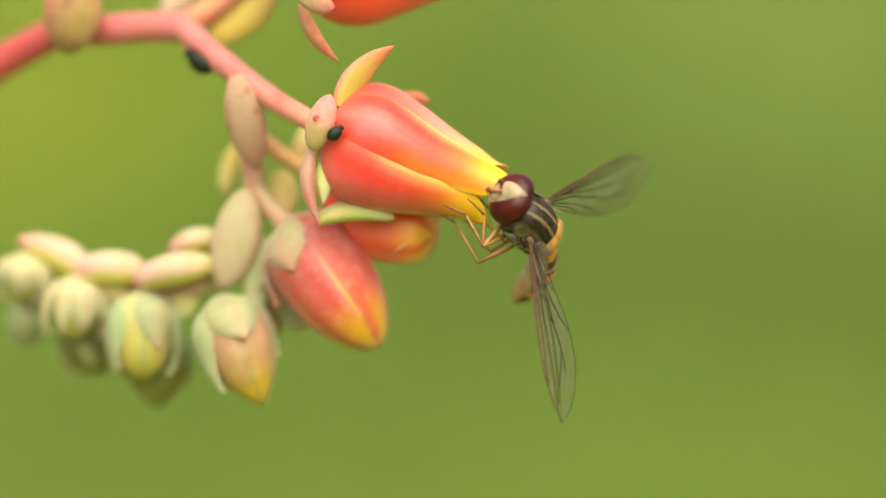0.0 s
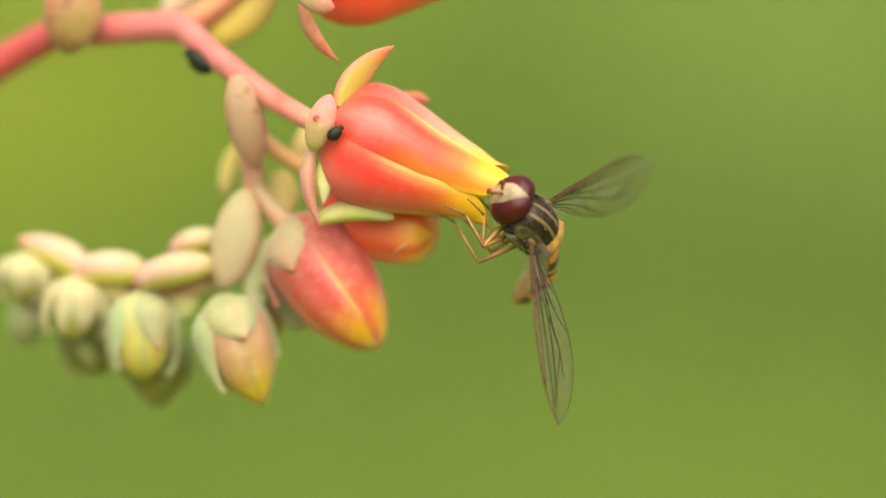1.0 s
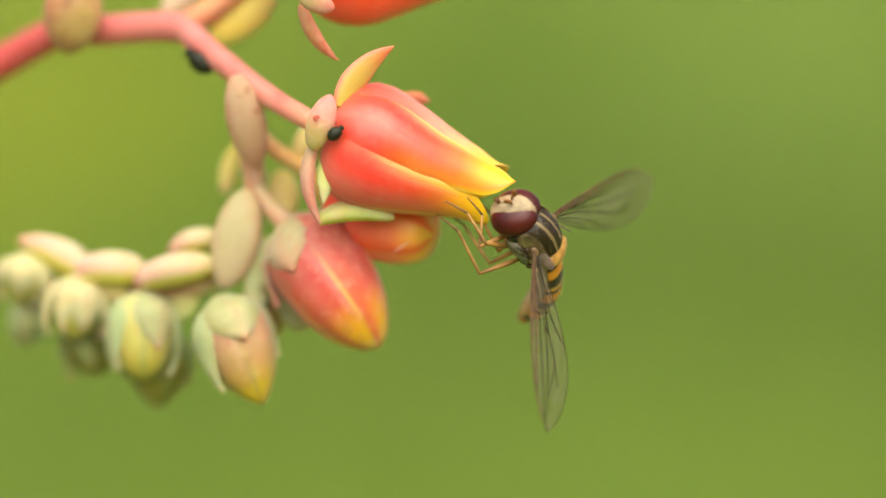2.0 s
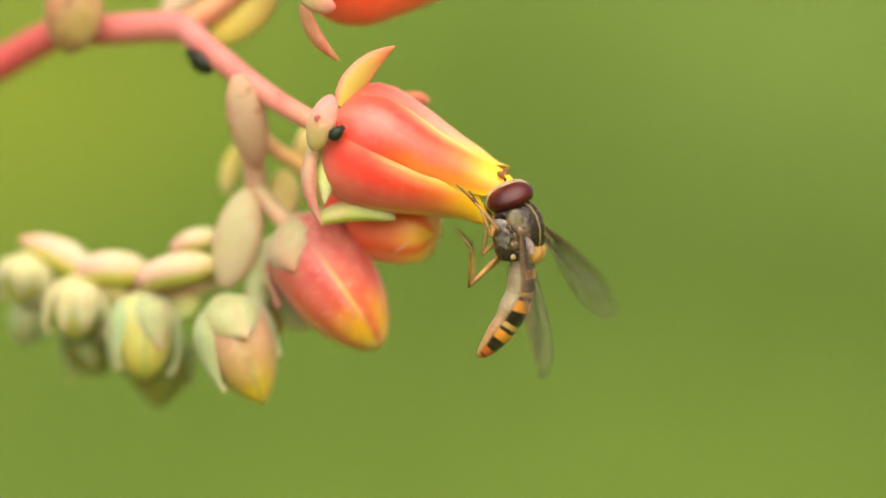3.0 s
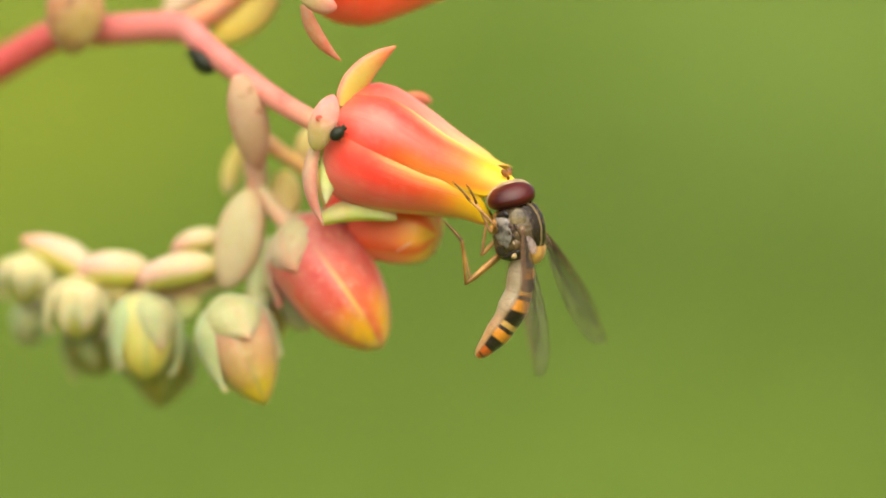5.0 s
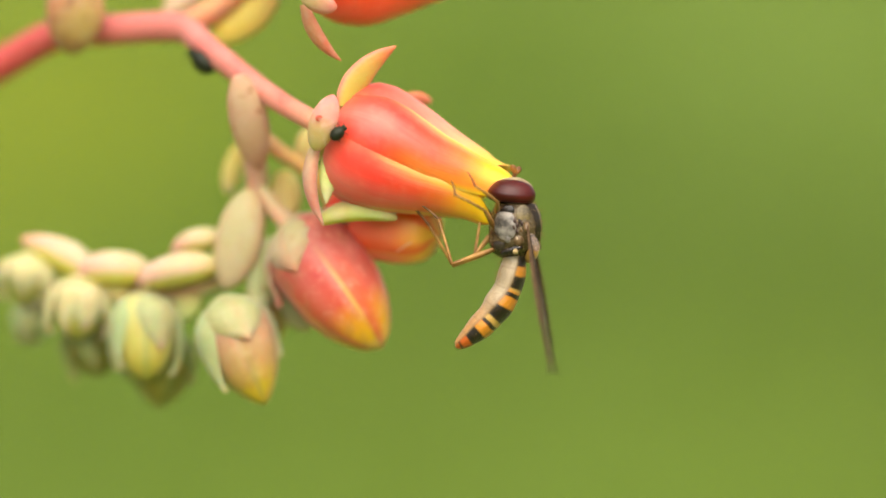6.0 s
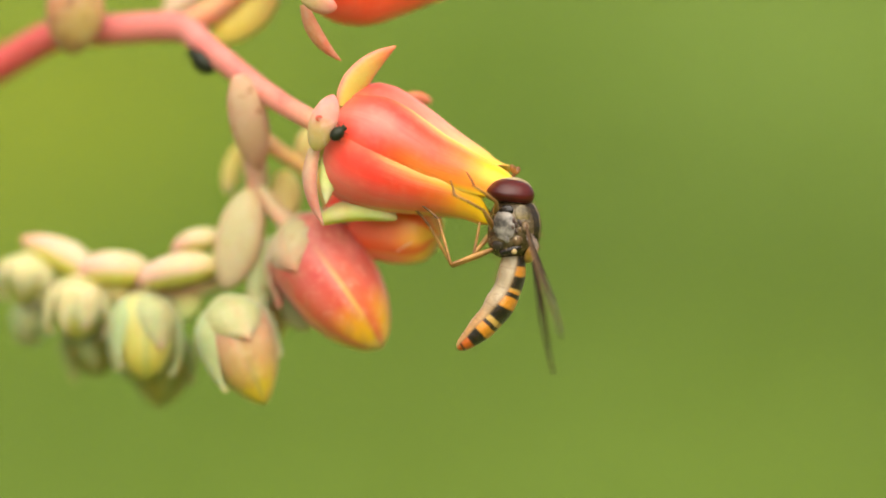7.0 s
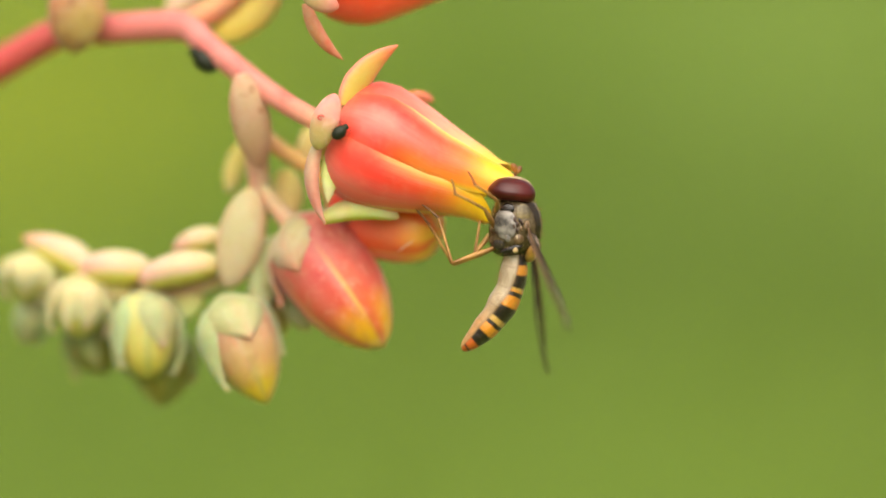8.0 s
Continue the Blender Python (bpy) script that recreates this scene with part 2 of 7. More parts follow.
MAT_SEPAL_STUB = leaf_material("stub_sepal", [(0.0, (0.40, 0.38, 0.10)), (0.40, (0.50, 0.36, 0.14)), (0.58, (0.72, 0.30, 0.26)), (0.85, (0.76, 0.22, 0.22))], stain=0.2, spot_amount=0.3,
                               spots=(0.70, 0.52, 0.44), bloom=(0.60, 0.36, 0.29), bloom_amount=0.2, edge=0.2)
MAT_SEPAL_ROSE = leaf_material("rose_sepal", [(0.0, (0.76, 0.13, 0.09)), (0.6, (0.74, 0.18, 0.13)), (1.0, (0.70, 0.20, 0.15))], spot_amount=0.05, bloom=(0.80, 0.30, 0.24), edge=0.1)
MAT_SCAR = leaf_material("scar_red", [(0.0, (0.62, 0.05, 0.05)), (1.0, (0.66, 0.08, 0.07))], spot_amount=0.0, bloom_amount=0.1, dust=0.0, stain=0.1)
MAT_SEPAL_LIME = leaf_material("lime_sepal", [(0.0, (0.539, 0.632, 0.130)), (0.6, (0.614, 0.670, 0.260)), (1.0, (0.595, 0.465, 0.279))], spot_amount=0.02, bloom=(0.781, 0.781, 0.558), edge=0.0, under=(0.484, 0.521, 0.019))


def stem_material():
    m, b = shader("stem", 0.45, 0.4, 0.2)
    u, v = uv(m)
    big, streak = grain(m, 300, 3), grain(m, 5, 3, "UV", (6, 30, 1))
    col = ramp(m, calc(m, "ADD", v, calc(m, "MULTIPLY", calc(m, "SUBTRACT", big, 0.5), 0.06)),
               [(0.0, (0.391, 0.186, 0.093)), (0.40, (0.521, 0.051, 0.056)), (0.50, (0.521, 0.079, 0.079)), (0.60, (0.558, 0.153, 0.140)), (0.72, (0.521, 0.177, 0.163)), (0.88, (0.614, 0.219, 0.167)), (1.0, (0.688, 0.335, 0.167))], False)
    col = blend(m, stretch(m, streak, 0.4, 0.8, 0.0, 0.35), col, (0.688, 0.335, 0.260))
    col = blend(m, stretch(m, grain(m, 420, 3, "Object", (1, 1, 0.6)), 0.48, 0.72, 0.0, 0.5), col, (0.539, 0.056, 0.051))
    col = blend(m, stretch(m, grain(m, 1500, 2), 0.62, 0.75, 0.0, 0.35), col, (0.465, 0.112, 0.056))
    link(m, col, b.inputs["Base Color"])
    relief(m, b, streak, 0.2, 0.0003)
    return m


MAT_STEM = stem_material()
MAT_PEDICEL = leaf_material("pedicel", [(0.0, (0.56, 0.34, 0.18)), (0.5, (0.66, 0.42, 0.10)), (1.0, (0.60, 0.46, 0.12))], spot_amount=0.1)
MAT_BRANCH = leaf_material("salmon_branch", [(0.0, (0.62, 0.20, 0.16)), (0.4, (0.66, 0.25, 0.15)), (1.0, (0.66, 0.32, 0.14))], spot_amount=0.05, bloom=(0.70, 0.34, 0.26), bloom_amount=0.3)
MAT_RACHIS = leaf_material("rachis", [(0.0, (0.54, 0.20, 0.14)), (0.22, (0.46, 0.25, 0.17)), (0.45, (0.50, 0.40, 0.22)), (0.7, (0.44, 0.42, 0.20)), (1.0, (0.38, 0.42, 0.17))],
                           spot_amount=0.2)


def aphid_material():
    m, b = shader("aphid_black", 0.5, 0.25)
    col = ramp(m, grain(m, 3000, 3), [(0.3, (0.007, 0.009, 0.004)), (0.7, (0.020, 0.026, 0.012))])
    link(m, col, b.inputs["Base Color"])
    return m


MAT_APHID = aphid_material()


def thorax_material():
    """Dark bronze back with dull yellow-grey stripes lengthwise, paler dusted sides."""
    m, b = shader("thorax", 0.26, 0.38)
    tc, sp = node(m, "ShaderNodeTexCoord"), node(m, "ShaderNodeSeparateXYZ")
    link(m, tc.outputs["Object"], sp.inputs["Vector"])
    fine, mid, patch = grain(m, 5200, 4), grain(m, 850, 3), grain(m, 2100, 4)
    y = calc(m, "ADD", sp.outputs["Y"], calc(m, "MULTIPLY", calc(m, "SUBTRACT", mid, 0.5), 0.00006))
    off = calc(m, "ABSOLUTE", y)
    stripe = calc(m, "ADD", calc(m, "MULTIPLY", stretch(m, off, 0.00024, 0.00031), stretch(m, off, 0.00049, 0.00041)),
                  calc(m, "MULTIPLY", stretch(m, off, 0.00096, 0.00112), 0.35))
    dark = blend(m, fine, (0.010, 0.006, 0.0025), (0.030, 0.018, 0.008))
    dull = blend(m, fine, (0.15, 0.105, 0.045), (0.32, 0.23, 0.105))
    top = blend(m, calc(m, "MULTIPLY", stripe, 0.85), dark, dull)
    side = ramp(m, calc(m, "ADD", calc(m, "MULTIPLY", patch, 0.75), calc(m, "MULTIPLY", mid, 0.25)),
                [(0.34, (0.014, 0.009, 0.004)), (0.46, (0.048, 0.033, 0.016)), (0.56, (0.095, 0.068, 0.036)), (0.68, (0.20, 0.145, 0.080))])
    side = blend(m, stretch(m, grain(m, 1300, 2), 0.56, 0.66, 0.0, 0.8), side, (0.012, 0.009, 0.007))
    col = blend(m, stretch(m, sp.outputs["Z"], 0.00000, 0.00045), side, top)
    link(m, col, b.inputs["Base Color"])
    relief(m, b, blend(m, 0.6, fine, patch), 0.5, 0.0003)
    return m


def abdomen_material():
    """Black and orange cross bands above, each orange band split by a thin black line; cream below."""
    m, b = shader("abdomen", 0.32, 0.5, 0.15)
    u, v = uv(m)
    fine, mid = grain(m, 4200, 3), grain(m, 900, 2)
    vv = calc(m, "ADD", v, calc(m, "MULTIPLY", calc(m, "SUBTRACT", mid, 0.5), 0.022))
    orange, deep, black, straw = (0.62, 0.24, 0.022), (0.48, 0.095, 0.010), (0.010, 0.007, 0.005), (0.54, 0.33, 0.085)
    n = ramp(m, vv, [(0.0, (0.05, 0.04, 0.025)), (0.14, black), (0.175, black), (0.19, orange), (0.245, orange), (0.26, black), (0.335, black), (0.35, straw), (0.372, orange),
                     (0.378, black), (0.398, black), (0.408, orange), (0.475, orange), (0.488, black), (0.58, black), (0.592, straw), (0.622, straw), (0.630, black),
                     (0.650, black), (0.660, orange), (0.722, orange), (0.735, black), (0.815, black), (0.83, deep), (0.90, deep), (0.925, black), (0.955, deep), (1.0, deep)], False)
    off = calc(m, "ABSOLUTE", calc(m, "SUBTRACT", u, 0.5))
    under = blend(m, fine, (0.33, 0.26, 0.17), (0.54, 0.44, 0.30))
    under = blend(m, stretch(m, v, 0.08, 0.0), under, (0.22, 0.19, 0.13))
    under = blend(m, stretch(m, v, 0.40, 0.80, 0.0, 0.85), under, (0.56, 0.27, 0.08))
    off = calc(m, "SUBTRACT", off, stretch(m, v, 0.05, 0.75, -0.115, 0.0))
    for seam in (0.20, 0.36, 0.52, 0.68, 0.82):
        under = blend(m, calc(m, "MULTIPLY", stretch(m, calc(m, "ABSOLUTE", calc(m, "SUBTRACT", vv, seam)), 0.014, 0.003), 0.22), under, (0.13, 0.085, 0.045))
    under = blend(m, stretch(m, mid, 0.45, 0.75, 0.0, 0.4), under, (0.20, 0.14, 0.08))
    rim = calc(m, "MULTIPLY", stretch(m, off, 0.30, 0.32), stretch(m, off, 0.355, 0.335))
    col = blend(m, stretch(m, off, 0.315, 0.335), n, under)
    col = blend(m, calc(m, "MULTIPLY", rim, 0.5), col, (0.20, 0.12, 0.05))
    col = blend(m, stretch(m, fine, 0.35, 0.8, 0.0, 0.10), col, (0.24, 0.12, 0.04))
    link(m, col, b.inputs["Base Color"])
    relief(m, b, fine, 0.35, 0.0002)
    return m


def eye_material():
    m, b = shader("compound_eye", 0.36, 0.38)
    col = ramp(m, grain(m, 700, 2), [(0.3, (0.042, 0.0035, 0.0035)), (0.7, (0.074, 0.007, 0.006))])
    link(m, col, b.inputs["Base Color"])
    tc, vo = node(m, "ShaderNodeTexCoord"), node(m, "ShaderNodeTexVoronoi", Scale=16000.0)
    link(m, tc.outputs["Object"], vo.inputs["Vector"])
    relief(m, b, vo.outputs["Distance"], 0.25, 0.00003)
    return m


def plain(name, a, c, rough=0.45, scale=2500, sss=0.0):
    m, b = shader(name, rough, 0.45, sss)
    f = grain(m, scale, 3)
    link(m, ramp(m, f, [(0.3, a), (0.7, c)]), b.inputs["Base Color"])
    relief(m, b, f, 0.25, 0.0001)
    return m


MAT_THORAX, MAT_ABDOMEN, MAT_EYE = thorax_material(), abdomen_material(), eye_material()
MAT_DUST = plain("dusted_side", (0.050, 0.045, 0.040), (0.29, 0.262, 0.232), 0.25, 1700)
MAT_BRASS = plain("brassy_side", (0.040, 0.029, 0.012), (0.23, 0.175, 0.080), 0.25, 1400)
MAT_PLATE = plain("side_plate", (0.008, 0.006, 0.005), (0.040, 0.030, 0.022), 0.2, 1100)
MAT_BROWN = plain("brown_side", (0.022, 0.009, 0.005), (0.085, 0.036, 0.020), 0.4, 1400)
MAT_RING = plain("cream_side", (0.20, 0.145, 0.085), (0.40, 0.31, 0.19), 0.45, 1500)
MAT_LOBE = plain("lobe", (0.07, 0.038, 0.018), (0.20, 0.125, 0.062), 0.3, 1200)
MAT_FACE = plain("face", (0.23, 0.17, 0.09), (0.42, 0.33, 0.20), 0.5, 1200)
MAT_ANTENNA = plain("antenna", (0.10, 0.036, 0.008), (0.38, 0.14, 0.024), 0.5)
MAT_ANTENNA_BASE = plain("antenna_base", (0.09, 0.034, 0.008), (0.20, 0.078, 0.016), 0.5)
MAT_LEG = plain("leg", (0.155, 0.066, 0.015), (0.42, 0.215, 0.055), 0.4, 1000)
MAT_TARSUS = plain("tarsus", (0.065, 0.026, 0.008), (0.20, 0.088, 0.024), 0.5)
MAT_SCUTELLUM = plain("scutellum", (0.38, 0.18, 0.03), (0.56, 0.31, 0.07), 0.4, 1500, 0.1)
MAT_SILK = plain("silk", (0.62, 0.60, 0.56), (0.78, 0.76, 0.72), 0.4)
MAT_HALTERE = plain("haltere", (0.40, 0.28, 0.12), (0.56, 0.44, 0.24), 0.45)
MAT_SQUAMA = plain("squama", (0.15, 0.105, 0.085), (0.29, 0.205, 0.165), 0.4, 1500, 0.1)
MAT_FUR = plain("fur", (0.18, 0.12, 0.045), (0.34, 0.23, 0.09), 0.6)
MAT_VEIN = plain("vein", (0.014, 0.008, 0.004), (0.042, 0.025, 0.012), 0.6)
MAT_COSTA = plain("costa", (0.060, 0.034, 0.018), (0.140, 0.082, 0.044), 0.6)

for vein_material in (MAT_VEIN, MAT_COSTA):
    vein_material.node_tree.nodes["Principled BSDF"].inputs["Specular IOR Level"].default_value = 0.12


def wing_material():
    """Smoky, clear membrane with a soft sheen."""
    m, b = shader("wing_membrane", 0.28, 0.5)
    f = grain(m, 500, 3)
    b.inputs["Base Color"].default_value = (0.21, 0.178, 0.132, 1)
    clear = node(m, "ShaderNodeBsdfTransparent")
    clear.inputs["Color"].default_value = (0.93, 0.92, 0.88, 1)
    mix = node(m, "ShaderNodeMixShader")
    link(m, stretch(m, f, 0.3, 0.7, 0.09, 0.17), mix.inputs["Fac"])
    link(m, clear.outputs[0], mix.inputs[1])
    link(m, b.outputs[0], mix.inputs[2])
    link(m, mix.outputs[0], m.node_tree.nodes["Material Output"].inputs["Surface"])
    relief(m, b, grain(m, 1500, 2), 0.3, 0.0001)
    return m


MAT_WING = wing_material()


def thin(m, amount):
    """Lets part of the light straight through a thin skin."""
    clear, mix = node(m, "ShaderNodeBsdfTransparent"), node(m, "ShaderNodeMixShader")
    mix.inputs["Fac"].default_value = amount
    link(m, m.node_tree.nodes["Principled BSDF"].outputs[0], mix.inputs[1])
    link(m, clear.outputs[0], mix.inputs[2])
    link(m, mix.outputs[0], m.node_tree.nodes["Material Output"].inputs["Surface"])


thin(MAT_SQUAMA, 0.45)


def lawn_material(name, a, c, d):
    m, b = shader(name, 0.55, 0.35)
    info = node(m, "ShaderNodeNewGeometry")
    col = ramp(m, info.outputs["Random Per Island"], [(0.0, a), (0.6, c), (1.0, d)], False)
    link(m, col, b.inputs["Base Color"])
    return m


def soil_material():
    m, b = shader("turf", 0.9, 0.2)
    big, fine = grain(m, 1.4, 4), grain(m, 60, 5)
    col = ramp(m, big, [(0.35, (0.085, 0.150, 0.014)), (0.65, (0.125, 0.200, 0.022))])
    col = blend(m, stretch(m, fine, 0.35, 0.8, 0.0, 0.35), col, (0.12, 0.11, 0.04))
    link(m, col, b.inputs["Base Color"])
    relief(m, b, fine, 0.6, 0.02)
    return m


MAT_TURF = soil_material()
MAT_GRASS = lawn_material("grass_green", (0.086, 0.162, 0.011), (0.115, 0.200, 0.015), (0.164, 0.243, 0.027))
MAT_GRASS_DARK = lawn_material("grass_dark", (0.051, 0.106, 0.006), (0.067, 0.125, 0.008), (0.095, 0.151, 0.014))
MAT_GRASS_YELLOW = lawn_material("grass_yellow", (0.177, 0.246, 0.010), (0.221, 0.285, 0.015), (0.283, 0.325, 0.029))
MAT_GRASS_PALE = lawn_material("grass_pale", (0.150, 0.250, 0.042), (0.190, 0.295, 0.057), (0.243, 0.338, 0.082))


# ---- mesh helpers (places in millimetres) ----
def skin(rings, uvs=None, caps=True, closed=True, sharp=()):
    """A mesh over rings of places. uvs gives (across, along) for ring i, place j."""
    bm = bmesh.new()
    lay = bm.loops.layers.uv.new("UVMap")
    rows = [[bm.verts.new(Vector(p) * MM) for p in ring] for ring in rings]
    n = len(rings[0])

    def tag(face, keys):
        face.smooth = True
        for loop, (i, j) in zip(face.loops, keys):
            loop[lay].uv = uvs(i, j) if uvs else (j / n, i / (len(rings) - 1))

    for i in range(len(rows) - 1):
        for j in range(n if closed else n - 1):
            k = (j + 1) % n
            kk = j + 1 if closed and not uvs else k
            tag(bm.faces.new((rows[i][j], rows[i][k], rows[i + 1][k], rows[i + 1][j])), ((i, j), (i, kk), (i + 1, kk), (i + 1, j)))
    for j in sharp:
        for i in range(len(rows) - 1):
            bm.edges.get((rows[i][j], rows[i + 1][j])).smooth = False
    if caps and closed:
        tag(bm.faces.new(rows[0][::-1]), [(0, j) for j in range(n)][::-1])
        tag(bm.faces.new(rows[-1]), [(len(rows) - 1, j) for j in range(n)])
    bmesh.ops.recalc_face_normals(bm, faces=bm.faces)
    return bm


def part(name, bm, material, parent=None, label="", m=None):
    """Links a bmesh as one mesh object under a thing or a part."""
    mesh = bpy.data.meshes.new(name)
    bm.to_mesh(mesh)
    bm.free()
    mesh.materials.append(material)
    ob = new(name, mesh)
    if parent:
        ob.parent = parent
    if m:
        ob.matrix_basis = m
    if label:
        ob["label"] = label
    return ob


def curve(points, steps):
    """A smooth line through places (centripetal enough for gentle bends)."""
    p = [Vector(q) for q in points]
    p = [2 * p[0] - p[1]] + p + [2 * p[-1] - p[-2]]
    out = []
    for i in range(1, len(p) - 2):
        for s in range(steps):
            t = s / steps
            out.append(0.5 * (2 * p[i] + (p[i + 1] - p[i - 1]) * t + (2 * p[i - 1] - 5 * p[i] + 4 * p[i + 1] - p[i + 2]) * t * t
                              + (3 * p[i] - p[i - 1] - 3 * p[i + 1] + p[i + 2]) * t ** 3))
    out.append(p[-2])
    return out


def lerp(table, s):
    """Smooth reading of a table of (place, value)."""
    for (a, x), (b, y) in zip(table, table[1:]):
        if s <= b:
            t = max(0.0, min(1.0, (s - a) / (b - a)))
            return x + (y - x) * t
    return table[-1][1]


def tube(points, radii, sides=14, steps=6, wobble=0.0, flat=1.0):
    line = curve(points, steps)
    table = [(i / (len(radii) - 1), r) for i, r in enumerate(radii)]
    rings, side = [], None
    for i, c in enumerate(line):
        d = (line[min(i + 1, len(line) - 1)] - line[max(i - 1, 0)]).normalized()
        if side is None:
            side = d.orthogonal().normalized()
        side = (side - d * side.dot(d)).normalized()
        other = d.cross(side)
        r = lerp(table, i / (len(line) - 1)) * (1 + wobble * noise.noise(c * 0.6))
        rings.append([c + r * (side * math.cos(a) + flat * other * math.sin(a)) for a in [2 * math.pi * k / sides for k in range(sides)]])
    return skin(rings)


LEAF = [(0.0, 0.35), (0.06, 0.55), (0.2, 0.84), (0.4, 1.0), (0.6, 0.97), (0.8, 0.76), (0.92, 0.46), (0.98, 0.20), (1.0, 0.05)]
BLADE = [(0.0, 0.55), (0.15, 0.85), (0.35, 1.0), (0.55, 0.90), (0.75, 0.62), (0.9, 0.30), (0.97, 0.12), (1.0, 0.03)]
HALF = [(0.0, 0.05), (0.03, 0.58), (0.10, 0.84), (0.25, 0.98), (0.40, 1.0), (0.58, 0.94), (0.74, 0.81), (0.87, 0.60), (0.95, 0.37), (0.99, 0.17), (1.0, 0.04)]
ROUND = [(k / 16, max(0.03, math.sqrt(1 - (k / 8 - 1) ** 2))) for k in range(17)]
EGG = [(0.0, 0.10), (0.03, 0.36), (0.1, 0.62), (0.25, 0.88), (0.45, 1.0), (0.65, 0.94), (0.82, 0.74), (0.93, 0.46), (0.98, 0.22), (1.0, 0.06)]


def leaf(base, tip, width, thick, bow=(0, 0, 0), face=(0, -1, 0), shape=LEAF, rings=20, sides=16):
    """A thick succulent leaf from base to tip, bowed sideways by bow; face is its flat side."""
    base, tip, bow, face = Vector(base), Vector(tip), Vector(bow), Vector(face)
    out = []
    ctrl = (base + tip) / 2 + bow * 2
    for i in range(rings + 1):
        s = 0.5 - 0.5 * math.cos(math.pi * i / rings)
        c = base * (1 - s) ** 2 + ctrl * 2 * s * (1 - s) + tip * s * s
        d = ((ctrl - base) * (1 - s) + (tip - ctrl) * s).normalized()
        f = (face - d * face.dot(d)).normalized()
        w = d.cross(f)
        r = lerp(shape, s)
        ring = []
        for k in range(sides):
            a = 2 * math.pi * k / sides
            lump = 1 + 0.05 * noise.noise(Vector((s * 3, math.cos(a), math.sin(a))) + base)
            ring.append(c + lump * (w * math.cos(a) * r * width / 2 + f * math.sin(a) * r ** 0.8 * thick / 2))
        out.append(ring)
    return skin(out)


def axes(base, tip):
    a = (Vector(tip) - Vector(base))
    e1 = Vector((0, -1, 0))
    e1 = (e1 - a.normalized() * e1.dot(a.normalized())).normalized()
    return Vector(base), a, e1, a.normalized().cross(e1)


def petal(base, tip, profile, phi, half=41, keel=0.07, point=0.84, flare=0.0, thick=0.22, lap=0.10, reach=1.0, rings=24, across=14, skew=0.0, lean=0.0, taper=2.0, hook=0.0):
    """One petal of a five-sided corolla: it wraps the axis from base to tip, is keeled along its middle and ends in a point."""
    o, a, e1, e2 = axes(base, tip)
    out = []
    for i in range(rings + 1):
        s = i / rings
        if s < point:
            h = half
        else:
            q = (s - point) / (1 - point)
            h = half * max(0.03, (1 - q ** taper) ** 0.95)
        r0 = lerp(profile, s)
        bend = flare * max(0.0, (s - 0.80) / 0.20) ** 2 + hook * max(0.0, (s - 0.88) / 0.12) ** 2
        c = o + a * s * reach
        ring = []
        for shell in (0, 1):
            for k in range(across + 1):
                u = -1 + 2 * k / across
                if shell:
                    u = -u
                t = radians(phi + u * h + lean * min(s / 0.55, 1.0) + skew * max(0.0, (s - 0.55) / 0.45) ** 1.6)
                r = r0 * (1 + keel * min(1.0, 0.25 + 2.4 * s) * (math.cos(u * math.pi / 2) - 0.5)) + lap * min(1.0, max(0.3, (s - 0.10) * 4), (0.80 - s) * 8 if lap < 0 else 1.0) * u + bend
                r += 0.02 * r0 * noise.noise(Vector((s * 4, u * 1.5, phi)))
                r -= thick * shell * (0.06 + 0.94 * (1 - u * u))
                ring.append(c + max(r, 0.02) * (e1 * math.cos(t) + e2 * math.sin(t)))
        out.append(ring)
    n = across + 1

    def coords(i, j):
        k = j if j < n else 2 * n - 1 - j
        return (k / across, i / rings)

    return skin(out, coords, sharp=(0, across, n, 2 * n - 1))


def cup(base, tip, radius, depth):
    o, a, e1, e2 = axes(base, tip)
    a = a.normalized()
    out = []
    for s, r in ((-0.5, 0.35), (-0.3, 0.6), (0.0, 0.85), (0.4, 1.0), (0.8, 0.9), (1.0, 0.5)):
        out.append([o + a * s * depth + radius * r * (e1 * math.cos(t) + e2 * math.sin(t)) for t in [2 * math.pi * k / 14 for k in range(14)]])
    return skin(out)


# ---- ground ----
def ground():
    bm = bmesh.new()
    n = 48
    lines = [math.copysign((abs(k) / n) ** 3, k) * 400 for k in range(-n, n + 1)]
    grid = [[bm.verts.new((x, y, 0.0 if max(abs(x), abs(y)) < 8 else 0.25 * noise.noise(Vector((x / 30, y / 30, 0))))) for x in lines] for y in lines]
    for i in range(2 * n):
        for j in range(2 * n):
            f = bm.faces.new((grid[i][j], grid[i][j + 1], grid[i + 1][j + 1], grid[i + 1][j]))
            f.smooth = True
    return tagged(part("ground", bm, MAT_TURF), "green garden lawn of short turf", "ground", kind="structure")


ground()


def blades(name, material, spots, label):
    """Grass blades, each a folded, bent strip that stands on the lawn."""
    verts, faces = [], []
    for x, y, h, turn, lean in spots:
        c, s = math.cos(turn), math.sin(turn)
        w = h * 0.07
        k = len(verts)
        for t, ww in ((0.0, 1.0), (0.55, 0.8), (1.0, 0.06)):
            d = lean * h * t * t
            cx, cy, cz = x - s * d, y + c * d, h * t * (1 - 0.15 * lean * t) - 0.001
            verts += [(cx - c * w * ww, cy - s * w * ww, cz), (cx + c * w * ww, cy + s * w * ww, cz)]
        faces += [(k, k + 1, k + 3, k + 2), (k + 2, k + 3, k + 5, k + 4)]
    mesh = bpy.data.meshes.new(name)
    mesh.from_pydata(verts, [], faces)
    mesh.materials.append(material)
    return tagged(new(name, mesh), label, "grass", kind="stuff")


